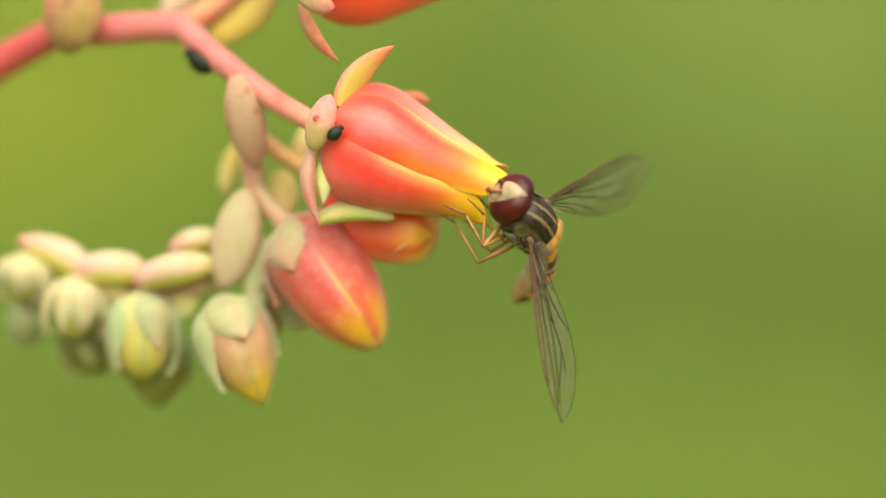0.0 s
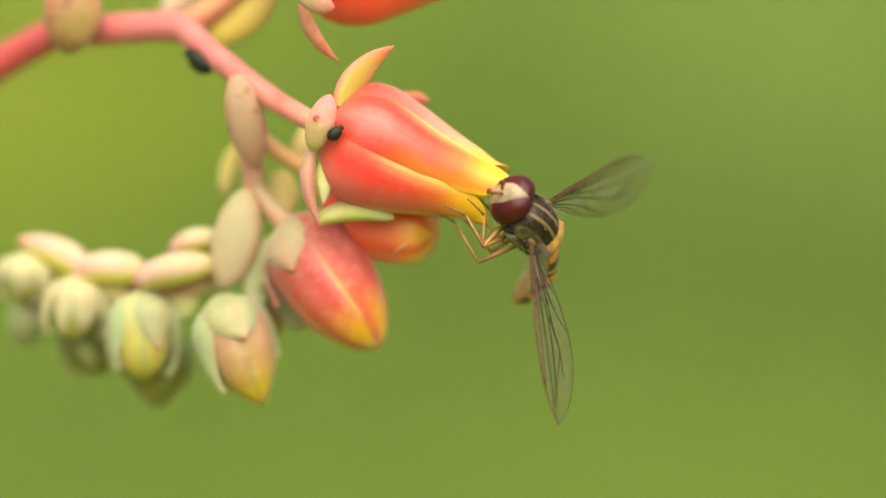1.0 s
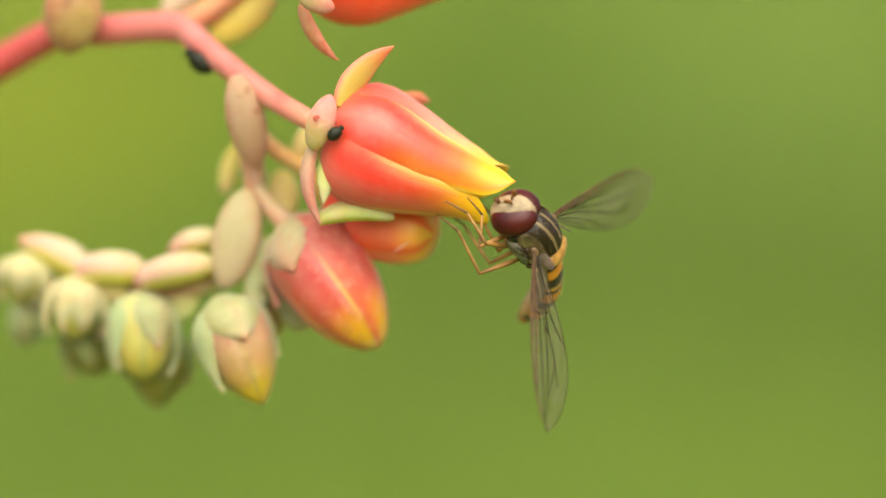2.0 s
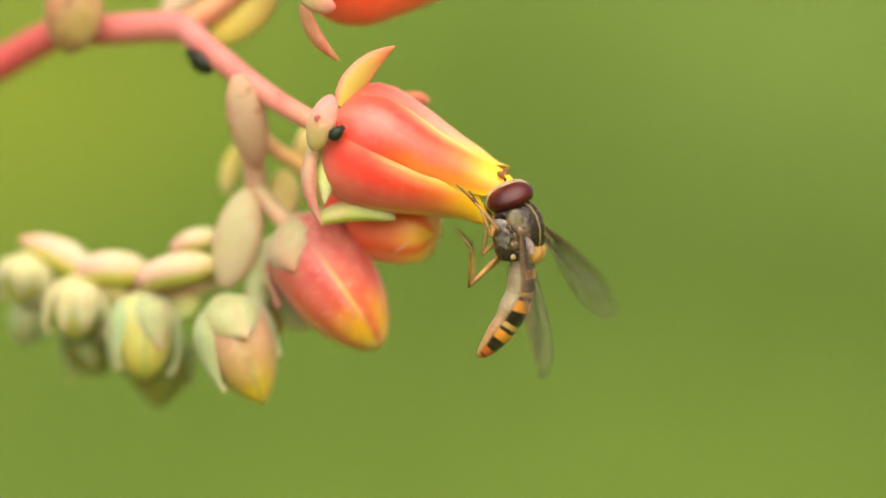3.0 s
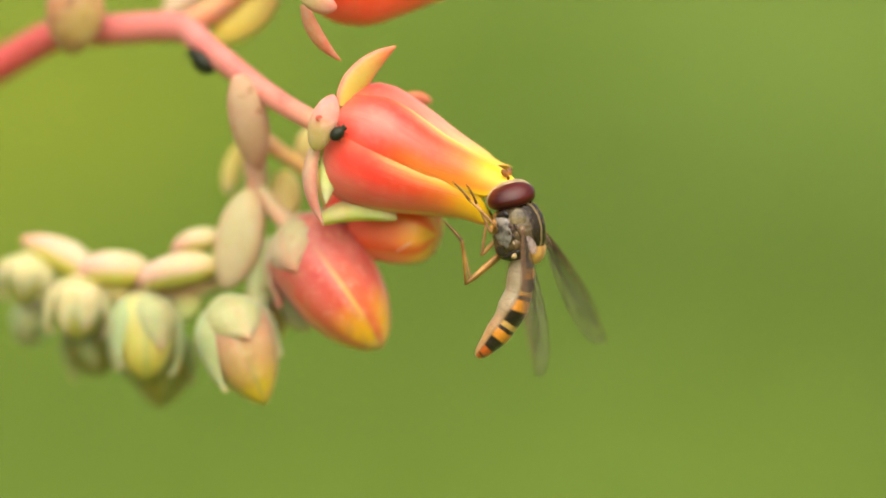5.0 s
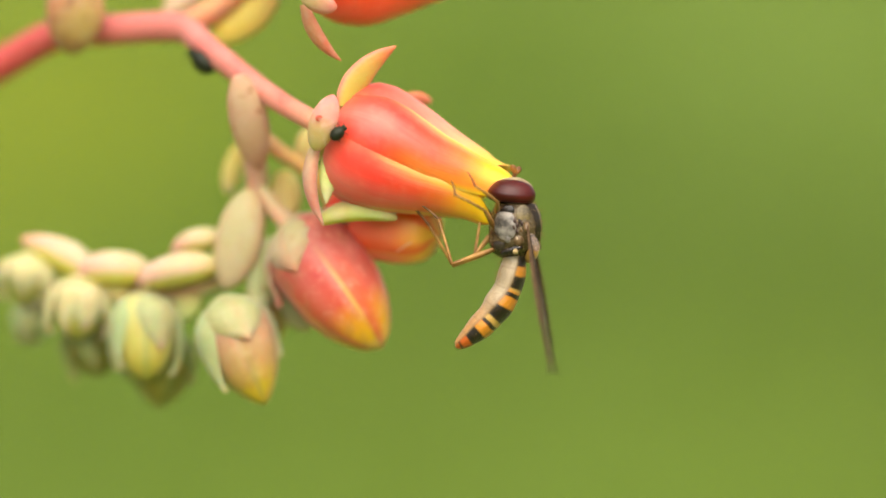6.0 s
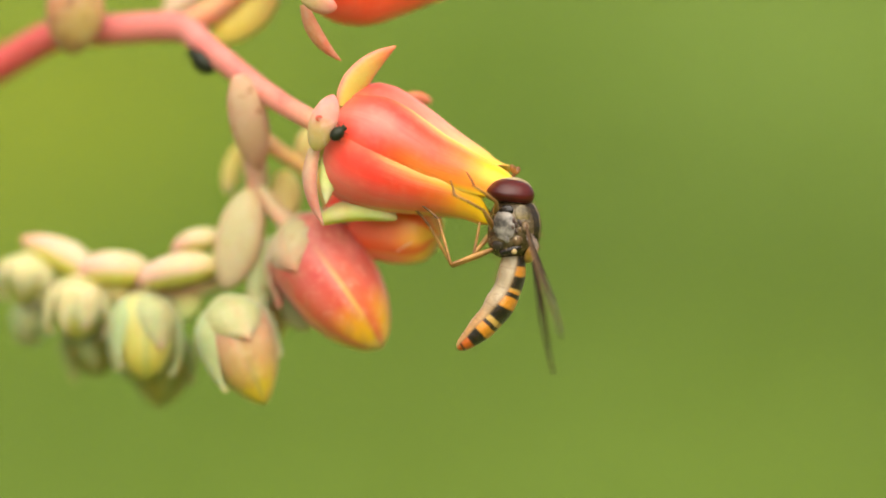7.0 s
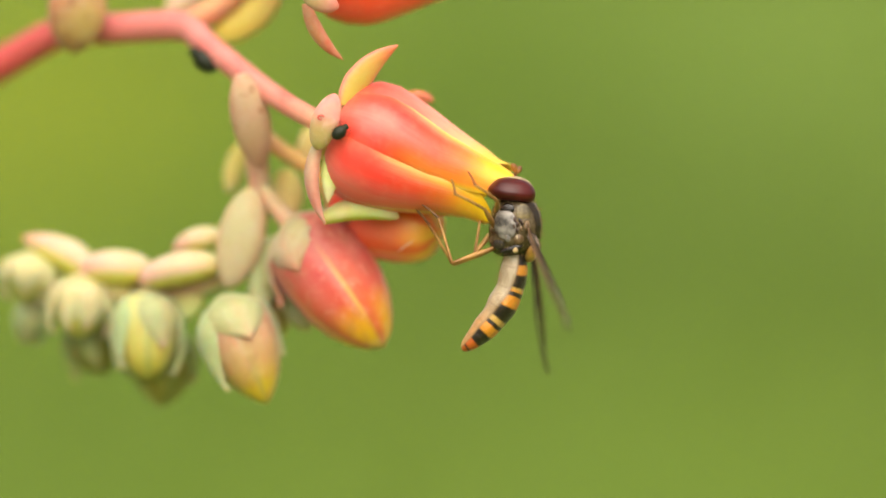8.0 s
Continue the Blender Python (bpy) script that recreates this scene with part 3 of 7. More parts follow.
def lawn():
    """Fresh, dark, yellow and pale patches of grass behind the plant: (x, y, half width, half depth, kind)."""
    patches = [(-0.42, 4.6, 0.26, 1.6, "yellow"), (-0.30, 3.2, 0.10, 0.5, "yellow"), (0.10, 3.05, 0.13, 0.6, "dark"), (0.14, 2.65, 0.16, 0.35, "dark"),
               (0.10, 2.27, 0.07, 0.14, "pale"), (0.30, 2.46, 0.10, 0.16, "dark"), (0.42, 5.9, 0.26, 0.8, "pale"),
               (-0.03, 2.42, 0.09, 0.22, "dark"), (0.20, 2.16, 0.14, 0.12, "dark"), (-0.12, 2.3, 0.12, 0.2, "dark"), (0.30, 2.9, 0.06, 0.4, "dark")]
    rnd = random.Random(4)
    piles = {"green": [], "dark": [], "yellow": [], "pale": []}
    for _ in range(170000):
        far, turn = 9.0 * math.sqrt(rnd.random()), rnd.uniform(-3.14159, 3.14159)
        x, y = far * math.sin(turn) * 0.62, 2.6 + far * math.cos(turn) * 0.75
        if far > 5.0 + 3.0 * noise.noise(Vector((x, y, 2.0))) + 2.0 * rnd.random() or math.hypot(x, y + 0.3) < 0.35:
            continue
        kind, best = "green", 0.0
        for cx, cy, rx, ry, k in patches:
            q = 1 - math.hypot((x - cx) / rx, (y - cy) / ry)
            if q + rnd.uniform(-0.35, 0.35) > 0 and q > best - 0.2:
                kind, best = k, q
        if kind == "green":
            tone = noise.noise(Vector((x * 1.7, y * 0.9, 5.0))) + rnd.uniform(-0.25, 0.25)
            kind = "dark" if tone < -0.34 else "pale" if tone > 0.50 else "green"
        piles[kind].append((x, y, rnd.uniform(0.025, 0.055), rnd.uniform(0, 6.28), rnd.uniform(0.1, 0.9)))
    for kind, material, words in (("green", MAT_GRASS, "fresh green lawn grass, blurred by distance"), ("dark", MAT_GRASS_DARK, "dark green patches of lawn grass"),
                                  ("yellow", MAT_GRASS_YELLOW, "yellow-green patch of lawn grass"), ("pale", MAT_GRASS_PALE, "pale bluish green patches of lawn grass")):
        blades("grass", material, piles[kind], words)


lawn()

# ---- the succulent ----
FOOT = (STAGE.inverted() @ Vector((-0.085, 0.02, 0.0))) / MM
PLANT = tagged(new("flowering_succulent"), "succulent flower stalk with coral and yellow bells and pale buds", "plant")
PLANT.matrix_world = STAGE @ Matrix.Translation(FOOT * MM)
OFF = Matrix.Translation(-FOOT * MM)


def on_plant(name, bm, material, label=""):
    return part(name, bm, material, PLANT, label, OFF)


# main stalk from the turf, over the top, to the open flower
on_plant("stem", tube([FOOT + Vector((0, 0, -2)), FOOT + Vector((-3, 0, 60)), FOOT + Vector((0, -4, 150)), FOOT + Vector((12, -8, 230)), (-39.79, 21.50, 3.97), (-32.26, 17.69, 9.04),
                       (-27.44, 15.00, 11.52), (-23.98, 13.23, 13.19), (-20.55, 11.35, 13.42), (-16.21, 9.03, 13.49), (-14.78, 7.90, 12.49), (-12.21, 6.01, 10.44), (-9.94, 4.25, 8.82), (-7.92, 2.00, 7.62), (-6.43, 1.60, 6.74)],
                      [1.9, 1.7, 1.5, 1.3, 1.12, 1.06, 1.02, 0.98, 0.93, 0.93, 0.80, 0.72, 0.66, 0.60, 0.8], 18, 8, 0.05), MAT_STEM, "coral red fleshy stalk")
on_plant("stem", tube([(-16.64, 9.46, 13.44), (-15.07, 8.86, 13.97), (-13.33, 8.41, 15.04), (-11.42, 7.77, 16.45), (-9.67, 6.48, 17.06), (-8.45, 5.44, 16.66)], [0.7, 0.8, 0.7, 0.6, 0.5, 0.7], 14, 6, 0.04), MAT_BRANCH,
         "pink flower stalk")
on_plant("stem", tube([(-12.46, 6.36, 10.65), (-12.05, 8.06, 8.59), (-11.73, 8.62, 6.21), (-11.45, 8.49, 3.80), (-11.82, 9.13, 0.72), (-13.36, 9.25, -1.69), (-16.69, 10.32, -2.73), (-20.21, 11.43, -2.56), (-23.40, 12.43, -2.22), (-26.25, 13.35, -1.71)],
                      [0.7, 0.7, 0.7, 0.68, 0.66, 0.6, 0.55, 0.5, 0.45, 0.35], 14, 6, 0.05), MAT_RACHIS, "curled stalk that carries the buds")
on_plant("stem", tube([(-11.37, 8.22, 7.05), (-10.06, 8.09, 5.92), (-8.34, 7.52, 4.82), (-7.14, 7.44, 3.28), (-6.35, 7.44, 1.67)], [0.5, 0.48, 0.46, 0.46, 0.6], 12, 6, 0.04), MAT_PEDICEL, "yellowish flower stalk")
on_plant("stem", tube([(-11.45, 8.49, 3.80), (-10.38, 7.29, 2.42), (-9.26, 6.53, 1.33)], [0.5, 0.5, 0.7], 12, 6, 0.04), MAT_BRACT_SAND)

OPEN = [(0.0, 1.4), (0.03, 2.35), (0.08, 3.05), (0.16, 3.52), (0.26, 3.70), (0.36, 3.58), (0.47, 3.25), (0.6, 2.80), (0.75, 2.36), (0.88, 2.02), (1.0, 1.78)]
CLOSED = [(0.0, 0.30), (0.04, 0.58), (0.12, 0.84), (0.25, 1.0), (0.42, 0.98), (0.58, 0.86), (0.74, 0.64), (0.88, 0.36), (0.96, 0.15), (1.0, 0.03)]


def flower(base, tip, turn, material, scale=1.0, label="", upper=None):
    body = on_plant("flower", cup(base, tip, 2.2 * scale, 1.2 * scale), MAT_SEPAL_ORANGE, label)
    prof = [(s, r * scale) for s, r in OPEN]
    for k in range(5):
        flare, reach, grow, half, skew, lean, shift = ((0.30, 0.985, 0.0, 43, 4, 8, 0), (0.2, 0.98, 0.0, 42, 0, 0, 0), (0.0, 0.96, 0.0, 42, 0, 0, 0), (-0.52, 0.985, -0.025, 46, -14, 16, -4),
                                                       (0.45, 1.045, 0.0, 34, -16, 15, -1))[k]
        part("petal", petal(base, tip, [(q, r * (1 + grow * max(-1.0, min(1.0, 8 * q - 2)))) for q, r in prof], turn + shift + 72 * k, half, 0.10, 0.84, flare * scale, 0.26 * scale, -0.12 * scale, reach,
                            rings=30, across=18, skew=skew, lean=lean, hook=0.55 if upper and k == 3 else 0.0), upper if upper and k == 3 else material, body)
    return body


BLUNT = [(0.0, 0.40), (0.04, 0.66), (0.12, 0.88), (0.25, 1.0), (0.42, 1.0), (0.58, 0.94), (0.74, 0.80), (0.87, 0.58), (0.95, 0.34), (0.99, 0.14), (1.0, 0.03)]


STOUT = [(0.0, 0.40), (0.04, 0.66), (0.12, 0.88), (0.25, 1.0), (0.45, 1.0), (0.65, 0.97), (0.80, 0.90), (0.90, 0.76), (0.96, 0.55), (0.99, 0.30), (1.0, 0.04)]

TAPER = [(0.0, 0.40), (0.04, 0.66), (0.12, 0.90), (0.25, 1.0), (0.42, 0.98), (0.58, 0.93), (0.74, 0.78), (0.87, 0.55), (0.95, 0.32), (0.99, 0.13), (1.0, 0.03)]

SLIM = [(0.0, 0.36), (0.04, 0.62), (0.12, 0.88), (0.25, 1.0), (0.42, 0.99), (0.58, 0.90), (0.74, 0.71), (0.87, 0.45), (0.95, 0.24), (0.99, 0.11), (1.0, 0.03)]


def bud(base, tip, width, turn, material, sepals=(), sepal_material=None, label="", shape=CLOSED):
    """A closed bud: five petals that meet in a point, with thick sepals. sepals: (turn, length, width, spread)."""
    body = on_plant("bud", cup(base, tip, width * 0.24, width * 0.12), sepal_material or MAT_SEPAL_GREEN, label)
    prof = [(s, r * width / 2) for s, r in shape]
    for k in range(5):
        part("petal", petal(base, tip, prof, turn + 72 * k, 36.4, 0.035, 2.0, 0.0, width * 0.05, width * 0.002, rings=20, across=10), material, body)
    length_all = (Vector(tip) - Vector(base)).length
    for angle, length, wide, spread in sepals:
        span = min(0.95, length * 1.32 / length_all)
        hug = [(k / 10, lerp(prof, k / 10 * span) * 1.02 + 0.05 + spread * width * 0.48 * (k / 10) ** 2) for k in range(11)]
        part("sepal", petal(base, tip, hug, -angle, min(62, math.degrees(wide * 0.62 / (width * 0.5))), 0.10, 0.22, 0.05, 0.36, 0.0, span, 22, 12, taper=1.7), sepal_material or (MAT_SEPAL_MINT if abs(angle) > 50 else MAT_SEPAL_GREEN), body)
    return body


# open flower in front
MAIN = flower((-6.91, 1.90, 7.08), (3.42, 1.90, 3.12), 44, MAT_FLOWER, 1.0, "coral bell flower with yellow petal tips", MAT_FLOWER_LIT)
part("sepal", leaf((-6.08, 0.60, 8.38), (-2.91, 1.00, 12.01), 1.8, 0.9, (-0.45, 0, 0.22), (0.55, -0.75, -0.2), BLADE), MAT_SEPAL_ORANGE, MAIN, "upright orange-green sepal with red tip")
part("sepal", leaf((-7.72, -0.60, 5.82), (-6.57, -1.40, 9.06), 1.75, 1.0, (-0.05, -0.25, 0), (-0.25, -1, 0.1), EGG), MAT_SEPAL_STUB, MAIN, "stubby pink-tan sepal with red tip")
part("sepal", leaf((-7.61, 0.20, 6.17), (-7.20, 0.00, 1.43), 1.0, 0.9, (-0.60, -0.2, 0), (-0.9, -0.6, 0), BLADE), MAT_SEPAL_MAUVE, MAIN, "thin curved pink sepal")
part("sepal", leaf((-6.82, 0.80, 5.72), (-7.08, 0.60, 2.64), 1.2, 0.6, (0, -0.2, 0), (0.3, -1, 0), BLADE), MAT_SEPAL_LIME, MAIN, "small green sepal")
part("sepal", leaf((-3.19, 5.04, 8.71), (-0.82, 5.76, 8.87), 1.3, 0.6, (0.2, 0.3, 0.22), (0.3, 0.8, 0.8), BLADE), MAT_SEPAL_ROSE, MAIN, "pink sepal tip behind the flower")

part("scar", tube([(-7.42 + 0.17 * math.cos(a), -1.80 - 0.05 * math.sin(a), 7.66 + 0.13 * math.sin(a)) for a in (0.3, 1.2, 2.1, 3.0, 3.9, 4.8)], [0.05, 0.06, 0.05], 6, 4), MAT_SCAR, MAIN, "small red ring-shaped scar")

# flower above, mostly out of sight
UPPER = flower((-8.42, 4.48, 16.68), (3.76, 4.56, 17.97), 52, MAT_FLOWER_DEEP, 0.98, "deep orange-red bell flower")
part("sepal", leaf((-8.40, 1.20, 14.49), (-6.16, 1.40, 11.15), 0.95, 0.7, (-0.30, 0, -0.25), (-0.6, -0.7, 0.3), BLADE), MAT_SEPAL_RUST, UPPER, "thin curved reddish sepal")
part("sepal", leaf((-8.54, 0.20, 15.04), (-6.40, -0.20, 14.22), 1.3, 0.7, (0, -0.2, -0.1), (0, -1, -0.3), EGG), MAT_SEPAL_PINK, UPPER, "pale pink sepal")

# two red buds
bud((-9.33, 6.32, 1.53), (-3.85, 5.28, -5.96), 5.75, 28, MAT_BUD, [(-26, 2.2, 3.9, 0.0), (-95, 2.8, 2.0, 0.2), (70, 1.8, 2.0, 0.1)], MAT_SEPAL_GREY, "coral red closed bud with yellow tip", TAPER)
FRONT_BUD = PLANT.children[-1]
part("sepal", leaf((-10.02, 6.88, 0.72), (-11.25, 7.69, -2.87), 1.8, 0.8, (-0.2, 0, 0.1), (-0.7, -0.7, 0), LEAF), MAT_SEPAL_GREEN, FRONT_BUD, "pale green sepal")
bud((-7.00, 7.90, 2.30), (-0.45, 4.80, 0.80), 4.5, 20, MAT_BACK_BUD, (), None, "orange-red closed bud with yellow tip", STOUT)
BACK_BUD = PLANT.children[-1]
part("sepal", leaf((-7.45, 2.00, 1.64), (-2.89, 2.00, 1.78), 1.7, 1.3, (0, 0, 0.62), (0, -0.35, 1), LEAF), MAT_SEPAL_LIME, BACK_BUD, "lime green arched sepal")
part("silk_thread", tube([(-2.96, 3.22, -0.22), (-2.50, 3.12, 0.14), (-1.99, 3.24, 0.47)], [0.014, 0.022, 0.012], 6, 4), MAT_SILK, BACK_BUD, "fine white silk thread")

# pale young buds in the curl
bud((-13.50, 6.84, -3.10), (-10.88, 5.86, -9.35), 4.55, 30, MAT_BUD_TAN, [(16, 2.4, 4.2, 0.06), (-66, 4.1, 2.6, 0.24), (-130, 3.0, 1.4, 0.2), (105, 3.4, 1.4, 0.05)], None, "tan closed bud with green sepals", SLIM)
bud((-18.26, 8.91, -2.71), (-18.26, 8.91, -7.99), 3.9, 30, MAT_BUD_GREEN, [(34, 2.6, 2.7, 0.05), (-62, 3.5, 1.9, 0.20), (-100, 3.6, 1.4, 0.36), (88, 3.8, 1.1, 0.44), (180, 3, 1.5, 0.2)], None, "yellow-green bud with pale sepals", BLUNT)
bud((-22.35, 10.45, -1.76), (-22.57, 10.51, -5.49), 3.4, 30, MAT_BUD_GREEN, [(28, 2.5, 2.5, 0.05), (-74, 3.5, 1.2, 0.55), (80, 3.6, 1.1, 0.62), (-25, 2.9, 1.3, 0.25), (150, 2.5, 1.3, 0.2)], MAT_SEPAL_CREAM, "pale green bud with pointed sepals", BLUNT)
bud((-25.63, 11.77, -0.38), (-25.99, 11.87, -3.43), 3.1, 10, MAT_BUD_GREEN, [(0, 2.0, 2.3, 0.05), (70, 2.8, 1.4, 0.5), (-75, 2.8, 1.4, 0.5), (150, 2.2, 1.4, 0.2)], MAT_SEPAL_CREAM, "pale cream bud with broad sepals")
# The three lowest buds have their shade painted into the petal colour
bud((-17.28, 11.76, -5.16), (-17.61, 11.98, -9.77), 4.2, 10, MAT_BUD_SHADED, [(0, 2.0, 1.6, 0.15), (60, 2.2, 1.3, 0.2), (-65, 2.2, 1.3, 0.2)], MAT_SEPAL_SHADED, "olive green bud among pale ones, shade put into its colour", SLIM)
bud((-22.77, 13.39, -4.49), (-20.95, 13.18, -7.76), 3.2, 10, MAT_BUD_SHADED, [(50, 2.5, 1.1, 0.55), (-60, 2.4, 1.1, 0.6), (-5, 2.6, 1.2, 0.35), (110, 2.3, 1.0, 0.6), (-115, 2.4, 1.0, 0.7)], MAT_SEPAL_SHADED, "olive green bud with spiky sepals, shade put into its colour", BLUNT)
bud((-25.24, 13.78, -3.10), (-25.99, 14.41, -5.97), 2.4, 10, MAT_BUD_SHADED, [(60, 2.1, 1.3, 0.30), (0, 2.3, 1.7, 0.12), (-65, 2.3, 1.3, 0.25)], None, "small green bud with pointed sepals")
bud((-10.84, 10.57, -2.04), (-10.43, 10.85, -5.91), 2.4, 10, MAT_BUD_TAN, (), MAT_SEPAL_GREEN, "brownish bud behind the red one")

# bracts along the stalks
on_plant("bract", leaf((-22.24, 9.90, 16.98), (-22.85, 9.71, 11.87), 3.6, 1.9, (0, -0.5, 0), (0.1, -1, 0.1), EGG), MAT_BRACT_TAN, "brown-speckled tan bract")
on_plant("bract", leaf((-14.11, 9.71, 12.77), (-10.29, 8.66, 16.29), 2.5, 1.2, (0.3, 0, -0.2), (0.2, -0.8, -0.3), LEAF), MAT_BRACT_YELLOW, "pale yellow bract")
on_plant("bract", leaf((-17.10, 11.54, 14.30), (-14.66, 11.13, 15.94), 1.6, 1.0, (-0.2, 0, 0.2), (0, -1, 0), LEAF), MAT_BRACT_PALE, "pale pink bract")
on_plant("bract", leaf((-12.38, 4.40, 10.38), (-11.25, 6.80, 4.81), 2.35, 1.5, (0.0, -0.3, 0), (0.1, -1, 0), LEAF), MAT_BRACT_PINK, "pinkish tan oval bract")
on_plant("bract", leaf((-12.59, 11.37, 6.40), (-13.38, 11.96, 3.33), 1.2, 0.9, (-0.1, 0, 0), (0, -1, 0), LEAF), MAT_BRACT_LEMON, "yellow bract")
on_plant("bract", leaf((-11.89, 7.40, 3.62), (-13.41, 7.90, -2.43), 2.9, 1.5, (0.15, -0.3, 0), (-0.2, -1, 0.1), EGG), MAT_BRACT_SAND, "large pale green bract")
on_plant("bract", leaf((-13.59, 8.89, 0.55), (-16.68, 10.17, -0.17), 2.0, 1.4, (0, 0, 0.38), (0, -0.2, 1), LEAF), MAT_BRACT_PALE, "pale lemon bract")
on_plant("bract", leaf((-13.96, 8.00, -0.99), (-18.76, 9.18, -2.09), 3.1, 2.1, (0, -0.1, 0.26), (0, -0.10, 1), LEAF), MAT_BRACT_PALE, "pinkish oval bract")
on_plant("bract", leaf((-18.17, 9.73, -1.41), (-22.45, 10.77, -1.48), 2.8, 2.3, (0, -0.1, 0.22), (0, 0.10, 1), LEAF), MAT_BRACT_PALE, "pale oval bract with pink tip")
on_plant("bract", leaf((-21.73, 11.41, -1.49), (-26.10, 12.33, 0.59), 2.3, 2.1, (0.15, -0.1, 0.22), (0.1, 0.15, 1), BLADE), MAT_BRACT_PALE, "pale bract with pink tip")
on_plant("bract", leaf((-9.78, 9.84, 4.85), (-9.76, 9.36, 1.68), 2.0, 1.2, (0, 0, 0), (0, -1, 0.2), EGG), MAT_BRACT_LEMON, "pale blurred bract")
on_plant("bract", leaf((-8.20, 8.88, 7.41), (-8.72, 9.12, 5.19), 1.4, 1.0, (0, 0, 0), (0, -1, 0.2), EGG), MAT_BRACT_LEMON, "pale blurred bract")
on_plant("bract", leaf((-11.01, 7.82, 0.72), (-11.49, 7.80, -4.07), 1.9, 1.1, (0.1, 0, 0), (0, -1, 0.2), LEAF), MAT_SEPAL_GREEN, "pale bluish green bract")
on_plant("bract", leaf((-9.76, 9.36, -2.72), (-8.38, 9.20, -4.95), 1.8, 1.0, (0, 0, 0), (0, -1, 0.2), LEAF), MAT_SEPAL_GREEN, "pale green bract")
on_plant("bract", leaf((-15.29, 9.93, -2.03), (-16.33, 10.08, -4.44), 1.8, 1.0, (0, 0, 0), (0, -1, 0.2), LEAF), MAT_SEPAL_LIME, "green bract")
on_plant("bract", leaf((-20.00, 10.95, -2.04), (-20.34, 10.75, -3.28), 2.4, 1.2, (0, 0, 0), (0, -1, 0.2), EGG), MAT_BRACT_LEMON, "yellow-green bract")


# ---- aphids ----
def aphid(place, aim, length, label):
    """A plump black aphid that sits on the plant: body, head, feelers and six thin legs."""
    thing = tagged(new("aphid"), label, "aphid", "aphids on the plant")
    x = Vector(aim).normalized()
    y = Vector((0, -1, 0)).cross(x).normalized()
    thing.matrix_world = STAGE @ (Matrix.Translation(Vector(place) * MM) @ Matrix((x, y, x.cross(y))).transposed().to_4x4())
    L = length
    part("body", leaf((-L / 2, 0, 0), (L * 0.38, 0, 0), L * 0.66, L * 0.60, (0, 0, 0), (0, 0, 1), EGG, 14, 12), MAT_APHID, thing)
    part("head", leaf((L * 0.26, 0, 0), (L * 0.52, 0, 0), L * 0.34, L * 0.30, (0, 0, 0), (0, 0, 1), EGG, 8, 10), MAT_APHID, thing)
    for s in (-1, 1):
        part("feeler", tube([(L * 0.46, s * L * 0.08, 0), (L * 0.54, s * L * 0.2, L * 0.05), (L * 0.36, s * L * 0.36, L * 0.08)], [0.015, 0.010, 0.006], 5, 3), MAT_APHID, thing)
        for k in (-0.2, 0.05, 0.25):
            part("leg", tube([(k * L, s * L * 0.2, -L * 0.1), (k * L * 1.2, s * L * 0.38, -L * 0.06), (k * L * 1.4, s * L * 0.42, -L * 0.30)], [0.014, 0.010, 0.006], 5, 3), MAT_APHID, thing)
    return thing


aphid((-6.30, -1.75, 6.82), (0.72, 0, 0.62), 1.15, "small dark green-black aphid at the base of the open flower")
aphid((-14.74, 7.18, 11.37), (-0.8, 0, 0.62), 2.0, "plump black aphid under the red stalk")

# ---- the hoverfly; its own space: x ahead, y to its left, z up ----
FLY = tagged(new("hoverfly"), "hoverfly with dark red eyes and orange-black banded abdomen", "insect")


def body_rings(table, sides=28):
    """table: (x, half width, top, bottom)"""
    out = []
    for x, w, top, low in table:
        ring = []
        for k in range(sides):
            a = 2 * math.pi * k / sides
            c, s = math.cos(a), math.sin(a)
            ring.append((x, w * c, s * (top if s > 0 else low)))
        out.append(ring)
    return skin(out)


def fur(name, surface, count, length, tint, parent, keep, seed, back=0.5):
    """Short hairs that stand on a body part."""
    rnd = random.Random(seed)
    bm = bmesh.new()
    me = surface.data
    polys = [p for p in me.polygons if keep(p.center / MM)]
    for _ in range(count):
        p = rnd.choice(polys)
        v = [me.vertices[i].co for i in p.vertices]
        w = [rnd.random() for _ in v]
        c = sum((q * k for q, k in zip(v, w)), Vector()) / sum(w)
        d = (p.normal + Vector((-back, 0, 0)) + Vector([rnd.uniform(-0.35, 0.35) for _ in range(3)])).normalized()
        h = length * rnd.uniform(0.5, 1.1) * MM
        side = d.orthogonal().normalized() * 0.0042 * MM
        up = d.cross(side)
        root = [bm.verts.new(c - d * 0.02 * MM + q) for q in (side, -side * 0.5 + up * 0.8, -side * 0.5 - up * 0.8)]
        top = bm.verts.new(c + d * h + Vector((-0.2 * h, 0, 0)))
        for i in range(3):
            bm.faces.new((root[i], root[(i + 1) % 3], top))
    return tagged(part(name, bm, tint, parent), kind="stuff")


THORAX = part("thorax", body_rings([(-1.82, 0.39, 0.40, 0.55), (-1.73, 0.82, 0.82, 1.04), (-1.40, 1.23, 1.22, 1.48), (-0.83, 1.47, 1.49, 1.62), (-0.10, 1.57, 1.63, 1.60), (0.62, 1.49, 1.58, 1.48), (1.20, 1.27, 1.35, 1.23), (1.56, 0.91, 0.99, 0.88), (1.75, 0.52, 0.58, 0.46), (2.18, 0.34, 0.35, 0.33)]),
              MAT_THORAX, FLY, "dark bronze thorax with dull yellow stripes")
part("scutellum", leaf((-0.90, 0, 0.98), (-2.15, 0, 0.52), 2.3, 0.85, (0, 0, 0.12), (0.3, 0, 1), EGG, 14, 16), MAT_SCUTELLUM, THORAX, "honey yellow scutellum")
